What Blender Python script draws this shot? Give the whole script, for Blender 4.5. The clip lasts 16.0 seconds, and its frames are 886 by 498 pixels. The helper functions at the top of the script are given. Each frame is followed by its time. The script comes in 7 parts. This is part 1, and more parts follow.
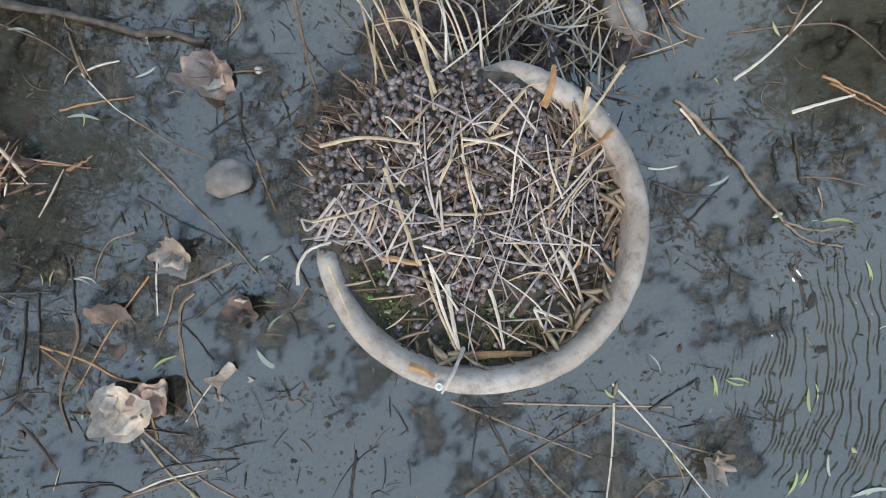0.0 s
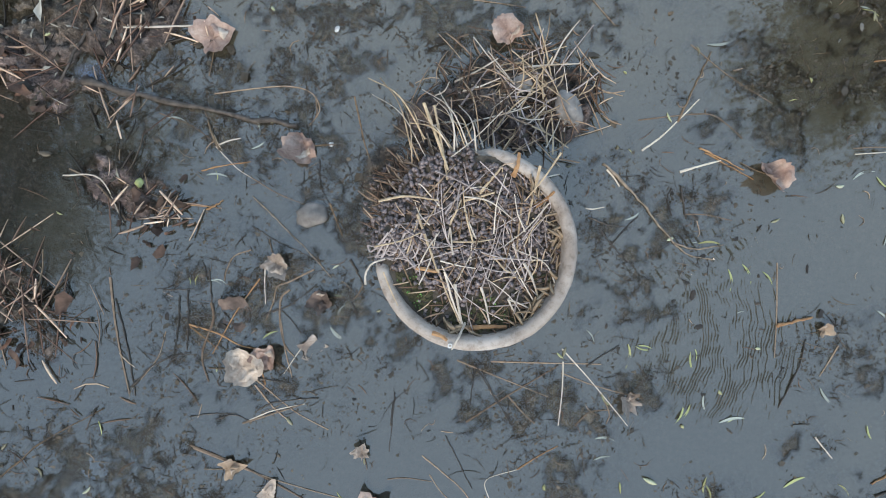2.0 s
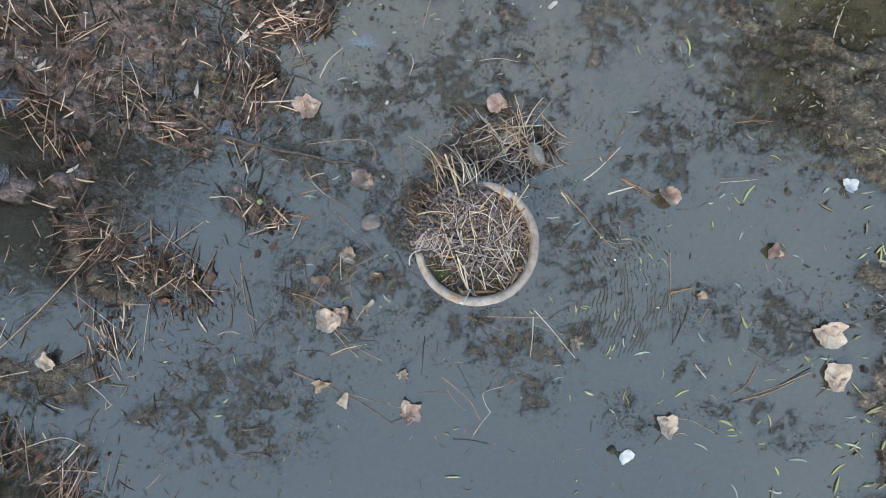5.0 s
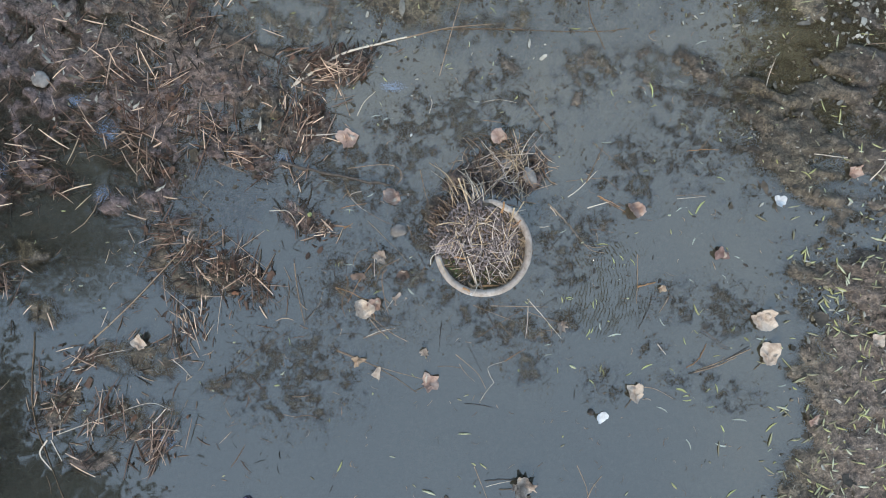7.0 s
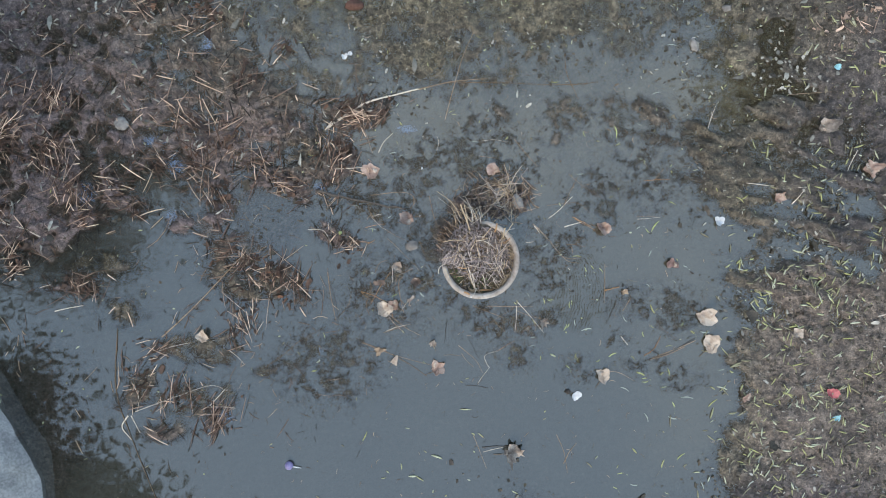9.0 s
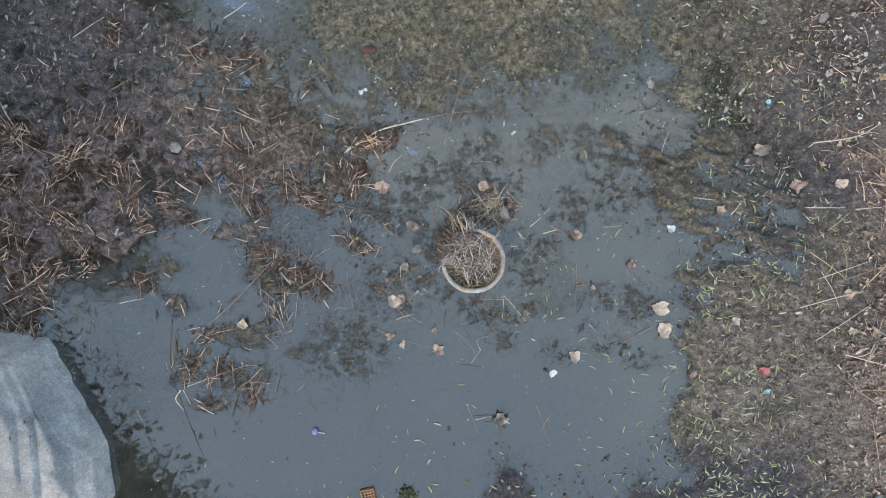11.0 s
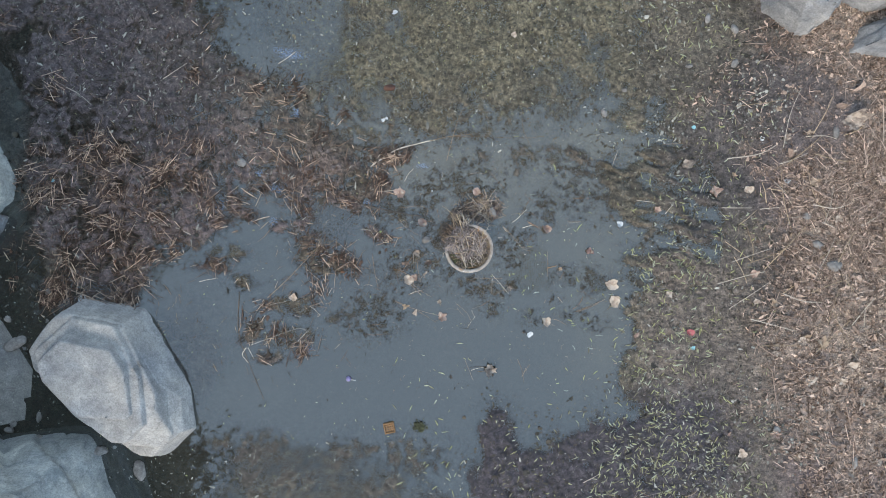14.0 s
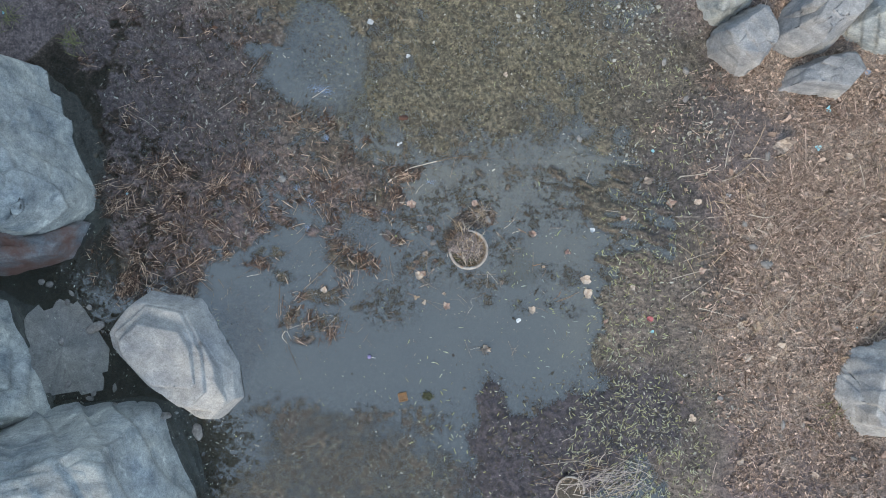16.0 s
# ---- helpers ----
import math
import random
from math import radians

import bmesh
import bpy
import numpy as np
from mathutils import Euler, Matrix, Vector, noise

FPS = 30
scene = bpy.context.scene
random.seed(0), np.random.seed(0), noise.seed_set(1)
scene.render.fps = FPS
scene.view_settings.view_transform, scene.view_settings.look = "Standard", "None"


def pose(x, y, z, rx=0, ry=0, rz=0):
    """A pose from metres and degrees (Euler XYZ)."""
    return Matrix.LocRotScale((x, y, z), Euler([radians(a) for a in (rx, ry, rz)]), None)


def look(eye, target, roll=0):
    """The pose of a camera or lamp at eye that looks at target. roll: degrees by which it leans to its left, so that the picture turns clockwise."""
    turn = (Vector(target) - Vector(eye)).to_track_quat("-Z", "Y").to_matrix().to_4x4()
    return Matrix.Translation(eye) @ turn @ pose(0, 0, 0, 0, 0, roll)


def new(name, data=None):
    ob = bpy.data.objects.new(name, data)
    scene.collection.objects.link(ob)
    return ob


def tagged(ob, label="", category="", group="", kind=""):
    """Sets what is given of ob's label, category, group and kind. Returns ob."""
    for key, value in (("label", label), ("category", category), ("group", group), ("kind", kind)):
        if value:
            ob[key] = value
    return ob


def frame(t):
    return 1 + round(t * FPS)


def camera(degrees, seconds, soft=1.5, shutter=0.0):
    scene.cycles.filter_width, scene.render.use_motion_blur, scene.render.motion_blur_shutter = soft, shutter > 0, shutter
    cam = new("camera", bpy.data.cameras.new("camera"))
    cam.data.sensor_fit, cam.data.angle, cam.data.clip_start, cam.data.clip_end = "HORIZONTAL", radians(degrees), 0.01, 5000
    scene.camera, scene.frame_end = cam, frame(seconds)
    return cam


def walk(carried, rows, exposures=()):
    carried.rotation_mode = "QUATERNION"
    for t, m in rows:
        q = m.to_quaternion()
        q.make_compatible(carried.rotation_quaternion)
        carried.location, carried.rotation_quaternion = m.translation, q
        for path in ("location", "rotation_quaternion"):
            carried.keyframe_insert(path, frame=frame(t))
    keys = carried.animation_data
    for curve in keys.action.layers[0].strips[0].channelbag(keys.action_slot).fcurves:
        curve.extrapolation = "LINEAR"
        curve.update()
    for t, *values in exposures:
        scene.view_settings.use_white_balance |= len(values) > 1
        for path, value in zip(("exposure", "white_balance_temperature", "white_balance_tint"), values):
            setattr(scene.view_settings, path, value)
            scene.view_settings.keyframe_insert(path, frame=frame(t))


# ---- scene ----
cam = camera(70.0, 16.0, 1.0)
# seconds, x, y, z, tilt, lean, turn: a drone that looks straight down and climbs
ROWS = [
    (0.0, 0.3330, -0.0431, 1.1385, 0.09, -0.26, 0.33),
    (0.5, 0.3205, -0.0337, 1.2704, 0.07, -0.18, 0.22),
    (1.0, 0.3150, -0.0252, 1.4219, 0.04, -0.29, 0.26),
    (1.5, 0.3185, -0.0158, 1.5832, 0.08, -0.47, 0.31),
    (2.0, 0.3205, -0.0088, 1.7436, 0.02, -0.55, 0.36),
    (2.5, 0.3103, -0.0047, 1.9006, -0.02, -0.55, 0.35),
    (3.0, 0.3030, -0.0165, 2.0619, 0.04, -0.58, 0.34),
    (3.5, 0.2976, -0.0309, 2.2195, 0.14, -0.49, 0.35),
    (4.0, 0.2938, -0.0348, 2.3831, 0.12, -0.46, 0.32),
    (6.5, 0.2200, -0.0338, 3.2033, 0.11, -0.41, 0.12),
    (7.0, 0.2048, -0.0226, 3.3882, 0.15, -0.41, 0.14),
    (7.5, 0.1839, -0.0001, 3.5868, 0.15, -0.38, 0.12),
    (8.0, 0.1699, 0.0207, 3.7897, 0.15, -0.32, 0.08),
    (8.5, 0.1607, 0.0390, 3.9937, 0.12, -0.28, 0.09),
    (9.0, 0.1623, 0.0559, 4.1954, 0.07, -0.20, 0.00),
    (11.5, 0.1315, 0.0806, 5.2900, 0.02, 0.14, 0.05),
    (12.0, 0.1235, 0.0597, 5.5230, -0.05, 0.09, 0.00),
    (12.5, 0.1228, 0.0471, 5.7776, -0.07, 0.13, -0.00),
    (13.0, 0.1008, 0.0518, 6.0500, -0.00, 0.16, -0.02),
    (13.5, 0.0921, 0.0266, 6.3464, -0.06, 0.17, 0.00),
    (14.0, 0.0977, 0.0023, 6.6349, -0.13, 0.20, -0.04),
    (14.5, 0.0819, -0.0101, 6.9430, -0.14, 0.22, -0.02),
    (15.0, 0.0517, -0.0043, 7.2946, -0.10, 0.24, -0.03),
    (15.5, 0.0169, 0.0090, 7.6784, -0.05, 0.28, 0.01),
    (16.0, 0.0115, 0.0068, 8.0814, -0.03, 0.40, 0.05),
]
walk(cam, [(t, pose(x, y, z, a, -b, c)) for t, x, y, z, a, b, c in ROWS])

# ---- sky and light ----
scene.view_settings.exposure = 0.0
world = bpy.data.worlds.new("overcast_sky")
scene.world = world
world.use_nodes = True
wn, wl = world.node_tree.nodes, world.node_tree.links
sky = wn.new("ShaderNodeTexSky")
sky.sky_type = "NISHITA"
sky.sun_disc = False
sky.sun_elevation = radians(42)
sky.sun_rotation = radians(200)
sky.dust_density = 1.5
haze = wn.new("ShaderNodeMix")
haze.data_type = "RGBA"
haze.inputs["Factor"].default_value = 0.86
haze.inputs[7].default_value = (5.8, 7.8, 10.35, 1)
wl.new(sky.outputs[0], haze.inputs[6])
back = wn["Background"]
back.inputs["Strength"].default_value = 0.15
wl.new(haze.outputs[2], back.inputs["Color"])
sun = new("sun", bpy.data.lights.new("sun", "SUN"))
sun.data.energy, sun.data.angle, sun.data.color = 2.65, radians(20), (1.0, 0.86, 0.69)
sun.matrix_world = look((0, 0, 30), (0.34 * 33, 0.94 * 33, 0), 0)

# ---- noise on arrays ----
TAB = np.random.RandomState(7).rand(256, 256)


def vnoise(x, y):
    xi, yi = np.floor(x).astype(int), np.floor(y).astype(int)
    fx, fy = x - xi, y - yi
    fx, fy = fx * fx * (3 - 2 * fx), fy * fy * (3 - 2 * fy)
    a, b = TAB[xi % 256, yi % 256], TAB[(xi + 1) % 256, yi % 256]
    c, d = TAB[xi % 256, (yi + 1) % 256], TAB[(xi + 1) % 256, (yi + 1) % 256]
    return (a * (1 - fx) + b * fx) * (1 - fy) + (c * (1 - fx) + d * fx) * fy


def fbm(x, y, scale, octaves=4, gain=0.5):
    total, amp, norm = 0.0, 1.0, 0.0
    for k in range(octaves):
        x, y = 0.8 * x - 0.6 * y, 0.6 * x + 0.8 * y
        total = total + amp * vnoise(x * scale + 17.3 * k, y * scale + 5.1 * k)
        norm += amp
        amp *= gain
        scale *= 2.03
    return total / norm


def smooth(a, b, v):
    u = np.clip((v - a) / (b - a), 0, 1)
    return u * u * (3 - 2 * u)


# ---- materials ----
def material(name):
    m = bpy.data.materials.new(name)
    m.use_nodes = True
    nt = m.node_tree
    return m, nt.nodes, nt.links, nt.nodes["Principled BSDF"]


def noise_node(n, l, scale, detail=5.0, rough=0.6, stretch=None, coord="Object"):
    tc = n.new("ShaderNodeTexCoord")
    t = n.new("ShaderNodeTexNoise")
    t.inputs["Scale"].default_value, t.inputs["Detail"].default_value, t.inputs["Roughness"].default_value = scale, detail, rough
    if stretch:
        mp = n.new("ShaderNodeMapping")
        mp.inputs["Scale"].default_value = stretch
        l.new(tc.outputs[coord], mp.inputs[0])
        l.new(mp.outputs[0], t.inputs[0])
    else:
        l.new(tc.outputs[coord], t.inputs[0])
    return t


def ramp_node(n, l, fac, stops):
    r = n.new("ShaderNodeValToRGB")
    while len(r.color_ramp.elements) < len(stops):
        r.color_ramp.elements.new(0.5)
    for e, (p, c) in zip(r.color_ramp.elements, stops):
        e.position, e.color = p, (*c, 1)
    l.new(fac, r.inputs[0])
    return r


def mix_node(n, l, fac, a, b, mode="MIX"):
    x = n.new("ShaderNodeMix")
    x.data_type, x.blend_type = "RGBA", mode
    for sock, v in ((x.inputs[0], fac), (x.inputs[6], a), (x.inputs[7], b)):
        if isinstance(v, (int, float)):
            sock.default_value = v
        elif isinstance(v, tuple):
            sock.default_value = (*v, 1)
        else:
            l.new(v, sock)
    return x.outputs[2]


def bump_node(n, l, height, bsdf, strength=0.5, distance=0.01):
    b = n.new("ShaderNodeBump")
    b.inputs["Strength"].default_value, b.inputs["Distance"].default_value = strength, distance
    l.new(height, b.inputs["Height"])
    l.new(b.outputs[0], bsdf.inputs["Normal"])
    return b


def varied(name, dark, light, scale=30, rough=0.75, bump=0.3, spread=0.35, distance=0.003, spec=0.4, per="object", tint=None, stretch=None):
    """Grain between two colours, and each piece a little lighter or darker than the next."""
    m, n, l, b = material(name)
    t = noise_node(n, l, scale, stretch=stretch)
    r = ramp_node(n, l, t.outputs[0], [(0.3, dark), (0.72, light)])
    if per == "object":
        rnd = n.new("ShaderNodeObjectInfo").outputs["Random"]
    else:
        rnd = n.new("ShaderNodeNewGeometry").outputs["Random Per Island"]
    lo, hi = 1 - spread, 1 + spread
    rr = ramp_node(n, l, rnd, [(0.0, (lo, lo, lo)), (1.0, (hi, hi, hi))] if not tint else tint)
    l.new(mix_node(n, l, 1.0, r.outputs[0], rr.outputs[0], "MULTIPLY"), b.inputs["Base Color"])
    b.inputs["Roughness"].default_value = rough
    b.inputs["Specular IOR Level"].default_value = spec
    bump_node(n, l, t.outputs[0], b, bump, distance)
    return m


def ground_material():
    m, n, l, b = material("pond_mud")
    z = n.new("ShaderNodeVertexColor")
    z.layer_name = "zones"
    sep = n.new("ShaderNodeSeparateColor")
    l.new(z.outputs[0], sep.inputs[0])
    big, mid, fine = noise_node(n, l, 2.2, 6), noise_node(n, l, 16, 8, 0.72), noise_node(n, l, 110, 5, 0.75)
    crumb = noise_node(n, l, 42, 6, 0.7)
    mud = ramp_node(n, l, mid.outputs[0], [(0.32, (0.055, 0.042, 0.04)), (0.5, (0.165, 0.127, 0.127)), (0.68, (0.29, 0.232, 0.23))])
    olive = ramp_node(n, l, mid.outputs[0], [(0.35, (0.038, 0.034, 0.021)), (0.5, (0.13, 0.115, 0.077)), (0.65, (0.26, 0.23, 0.16))])
    dark = ramp_node(n, l, mid.outputs[0], [(0.34, (0.018, 0.016, 0.02)), (0.5, (0.052, 0.045, 0.056)), (0.66, (0.11, 0.096, 0.115))])
    dry = ramp_node(n, l, fine.outputs[0], [(0.3, (0.105, 0.083, 0.069)), (0.5, (0.36, 0.293, 0.245)), (0.72, (0.6, 0.5, 0.425))])
    c = mix_node(n, l, sep.outputs[1], mud.outputs[0], olive.outputs[0])
    c = mix_node(n, l, sep.outputs[2], c, dark.outputs[0])
    c = mix_node(n, l, sep.outputs[0], c, dry.outputs[0])
    tone = ramp_node(n, l, big.outputs[0], [(0.3, (0.72, 0.72, 0.72)), (0.7, (1.25, 1.22, 1.15))])
    c = mix_node(n, l, 1.0, c, tone.outputs[0], "MULTIPLY")
    grit = ramp_node(n, l, fine.outputs[0], [(0.34, (0.38, 0.38, 0.38)), (0.54, (1.05, 1.04, 1.02)), (0.68, (2.1, 2.02, 1.9))])
    c = mix_node(n, l, 0.9, c, grit.outputs[0], "MULTIPLY")
    clod = ramp_node(n, l, crumb.outputs[0], [(0.36, (0.5, 0.49, 0.48)), (0.5, (1.0, 1.0, 1.0)), (0.64, (1.5, 1.47, 1.42))])
    c = mix_node(n, l, 1.0, c, clod.outputs[0], "MULTIPLY")
    l.new(c, b.inputs["Base Color"])
    rr = n.new("ShaderNodeMapRange")
    rr.inputs["To Min"].default_value, rr.inputs["To Max"].default_value = 0.46, 0.9
    l.new(sep.outputs[0], rr.inputs[0])
    l.new(rr.outputs[0], b.inputs["Roughness"])
    add = n.new("ShaderNodeMath")
    l.new(mid.outputs[0], add.inputs[0])
    l.new(crumb.outputs[0], add.inputs[1])
    bump_node(n, l, add.outputs[0], b, 0.9, 0.02)
    return m


RIPPLE = (1.054, -0.267)


def water_material():
    """Still, muddy water: what lies deep is veiled by silt, and the surface mirrors the sky."""
    m, n, l, b = material("pond_water")
    n.remove(b)
    out = n["Material Output"]
    depth = n.new("ShaderNodeAttribute")
    depth.attribute_name = "veil"
    silt = n.new("ShaderNodeBsdfDiffuse")
    t = noise_node(n, l, 1.6, 4)
    r = ramp_node(n, l, t.outputs[0], [(0.3, (0.04, 0.043, 0.037)), (0.7, (0.049, 0.052, 0.044))])
    milk = n.new("ShaderNodeAttribute")
    milk.attribute_name = "milk"
    l.new(mix_node(n, l, milk.outputs["Fac"], r.outputs[0], (0.12, 0.105, 0.066)), silt.inputs[0])
    clear = n.new("ShaderNodeBsdfTransparent")
    clear.inputs[0].default_value = (0.93, 0.92, 0.86, 1)
    body = n.new("ShaderNodeMixShader")
    l.new(depth.outputs["Fac"], body.inputs[0])
    l.new(clear.outputs[0], body.inputs[1])
    l.new(silt.outputs[0], body.inputs[2])
    gloss = n.new("ShaderNodeBsdfGlossy")
    gloss.inputs["Roughness"].default_value = 0.03
    fres = n.new("ShaderNodeFresnel")
    fres.inputs[0].default_value = 2.2
    top = n.new("ShaderNodeMixShader")
    # a film too thin to lie smooth on the mud mirrors less
    film = n.new("ShaderNodeAttribute")
    film.attribute_name = "film"
    shine = n.new("ShaderNodeMath")
    shine.operation = "MULTIPLY"
    l.new(fres.outputs[0], shine.inputs[0])
    l.new(film.outputs["Fac"], shine.inputs[1])
    l.new(shine.outputs[0], top.inputs[0])
    l.new(body.outputs[0], top.inputs[1])
    l.new(gloss.outputs[0], top.inputs[2])
    l.new(top.outputs[0], out.inputs[0])
    w = noise_node(n, l, 3.5, 2)
    bp = n.new("ShaderNodeBump")
    bp.inputs["Strength"].default_value, bp.inputs["Distance"].default_value = 0.15, 0.01
    l.new(w.outputs[0], bp.inputs["Height"])
    # a patch of fine wind ripples
    tc = n.new("ShaderNodeTexCoord")
    mp = n.new("ShaderNodeMapping")
    mp.inputs["Location"].default_value = (-RIPPLE[0], -RIPPLE[1], 0)
    l.new(tc.outputs["Object"], mp.inputs[0])
    wave = n.new("ShaderNodeTexWave")
    wave.wave_type = "RINGS"
    wave.rings_direction = "Z"
    wave.inputs["Scale"].default_value, wave.inputs["Distortion"].default_value = 17.0, 6.5
    wave.inputs["Detail"].default_value, wave.inputs["Detail Scale"].default_value = 1.0, 0.9
    mp2 = n.new("ShaderNodeMapping")
    mp2.inputs["Location"].default_value = (-RIPPLE[0] + 0.55, -RIPPLE[1] - 0.05, 0)
    l.new(tc.outputs["Object"], mp2.inputs[0])
    l.new(mp2.outputs[0], wave.inputs[0])
    far = n.new("ShaderNodeVectorMath")
    far.operation = "LENGTH"
    l.new(mp.outputs[0], far.inputs[0])
    near = n.new("ShaderNodeMapRange")
    near.inputs["From Min"].default_value, near.inputs["From Max"].default_value = 0.36, 0.16
    l.new(far.outputs["Value"], near.inputs[0])
    hgt = n.new("ShaderNodeMath")
    hgt.operation = "MULTIPLY"
    l.new(wave.outputs["Fac"], hgt.inputs[0])
    l.new(near.outputs[0], hgt.inputs[1])
    bp2 = n.new("ShaderNodeBump")
    bp2.inputs["Strength"].default_value, bp2.inputs["Distance"].default_value = 0.7, 0.006
    l.new(hgt.outputs[0], bp2.inputs["Height"])
    l.new(bp.outputs[0], bp2.inputs["Normal"])
    l.new(bp2.outputs[0], gloss.inputs["Normal"])
    return m


def rock_material(name, tint, rust=0.0, streak=0.9):
    m, n, l, b = material(name)
    big, mid, fine = noise_node(n, l, 1.3, 6, 0.6), noise_node(n, l, 4, 10, 0.72), noise_node(n, l, 60, 5, 0.7)
    r = ramp_node(n, l, mid.outputs[0], [(0.3, (0.19, 0.19, 0.188)), (0.42, (0.28, 0.28, 0.276)), (0.55, (0.345, 0.344, 0.338)), (0.68, (0.47, 0.465, 0.455))])
    tone = ramp_node(n, l, big.outputs[0], [(0.3, (0.78, 0.83, 0.9)), (0.65, (1.1, 1.08, 1.04))])
    c = mix_node(n, l, 1.0, r.outputs[0], tone.outputs[0], "MULTIPLY")
    c = mix_node(n, l, 1.0, c, tint, "MULTIPLY")
    g = ramp_node(n, l, fine.outputs[0], [(0.34, (0.66, 0.66, 0.67)), (0.66, (1.22, 1.22, 1.21))])
    c = mix_node(n, l, 0.85, c, g.outputs[0], "MULTIPLY")
    chip = noise_node(n, l, 17, 6, 0.75)
    k = ramp_node(n, l, chip.outputs[0], [(0.36, (0.62, 0.62, 0.63)), (0.46, (1, 1, 1)), (0.58, (1.02, 1.02, 1.02)), (0.68, (1.4, 1.39, 1.36))])
    c = mix_node(n, l, 0.45, c, k.outputs[0], "MULTIPLY")
    l.new(c, b.inputs["Base Color"])
    b.inputs["Roughness"].default_value = 0.85
    s = n.new("ShaderNodeMath")
    l.new(mid.outputs[0], s.inputs[0])
    l.new(fine.outputs[0], s.inputs[1])
    bump_node(n, l, s.outputs[0], b, 0.4, 0.012)
    crack = n.new("ShaderNodeTexVoronoi")
    crack.feature = "DISTANCE_TO_EDGE"
    crack.inputs["Scale"].default_value = 1.7
    warp = n.new("ShaderNodeVectorMath")
    warp.operation = "ADD"
    tc = n.new("ShaderNodeTexCoord")
    l.new(tc.outputs["Object"], warp.inputs[0])
    l.new(big.outputs["Color"], warp.inputs[1])
    l.new(warp.outputs[0], crack.inputs["Vector"])
    line = ramp_node(n, l, crack.outputs[0], [(0.0, (0.6, 0.6, 0.61)), (0.012, (1, 1, 1))])
    c = mix_node(n, l, 0.5, c, line.outputs[0], "MULTIPLY")
    # bleached streaks along the bedding
    bed = noise_node(n, l, 0.8, 8, 0.7, (0.8, 4.0, 6.0))
    pale = ramp_node(n, l, bed.outputs[0], [(0.38, (0.56, 0.61, 0.66)), (0.47, (0.95, 0.96, 0.97)), (0.56, (1.08, 1.07, 1.05)), (0.64, (1.55, 1.53, 1.48))])
    c = mix_node(n, l, streak, c, pale.outputs[0], "MULTIPLY")
    if rust:
        where = ramp_node(n, l, big.outputs[0], [(0.44, (0, 0, 0)), (0.58, (rust, rust, rust))])
        c = mix_node(n, l, where.outputs[0], c, (0.16, 0.07, 0.045))
    l.new(c, b.inputs["Base Color"])
    return m


MUD = ground_material()
WATER = water_material()
ROCK = rock_material("pale_limestone", (1.2, 1.15, 1.1), 0.0, 0.3)
SLAB = rock_material("silty_limestone", (0.74, 0.71, 0.66), 0.0, 0.2)
GREYROCK = rock_material("grey_limestone", (0.98, 0.95, 0.93), 0.0, 0.55)
RUSTROCK = rock_material("rusty_limestone", (0.7, 0.72, 0.74), 0.85)
BLUEROCK = rock_material("blue_limestone", (1.17, 1.2, 1.15))


# ---- the ground: one sheet, fine round the pot and coarse out to the horizon ----
def bank(cx, cy, rx, ry, turn, soft):
    """How far inside an oval patch the points X, Y lie: 1 in it, 0 out of it, with a ragged edge."""
    c, s = math.cos(radians(turn)), math.sin(radians(turn))
    return lambda x, y, rag: 1 - smooth(1 - soft, 1 + soft, np.hypot(((x - cx) * c + (y - cy) * s) / rx, (-(x - cx) * s + (y - cy) * c) / ry) + rag)


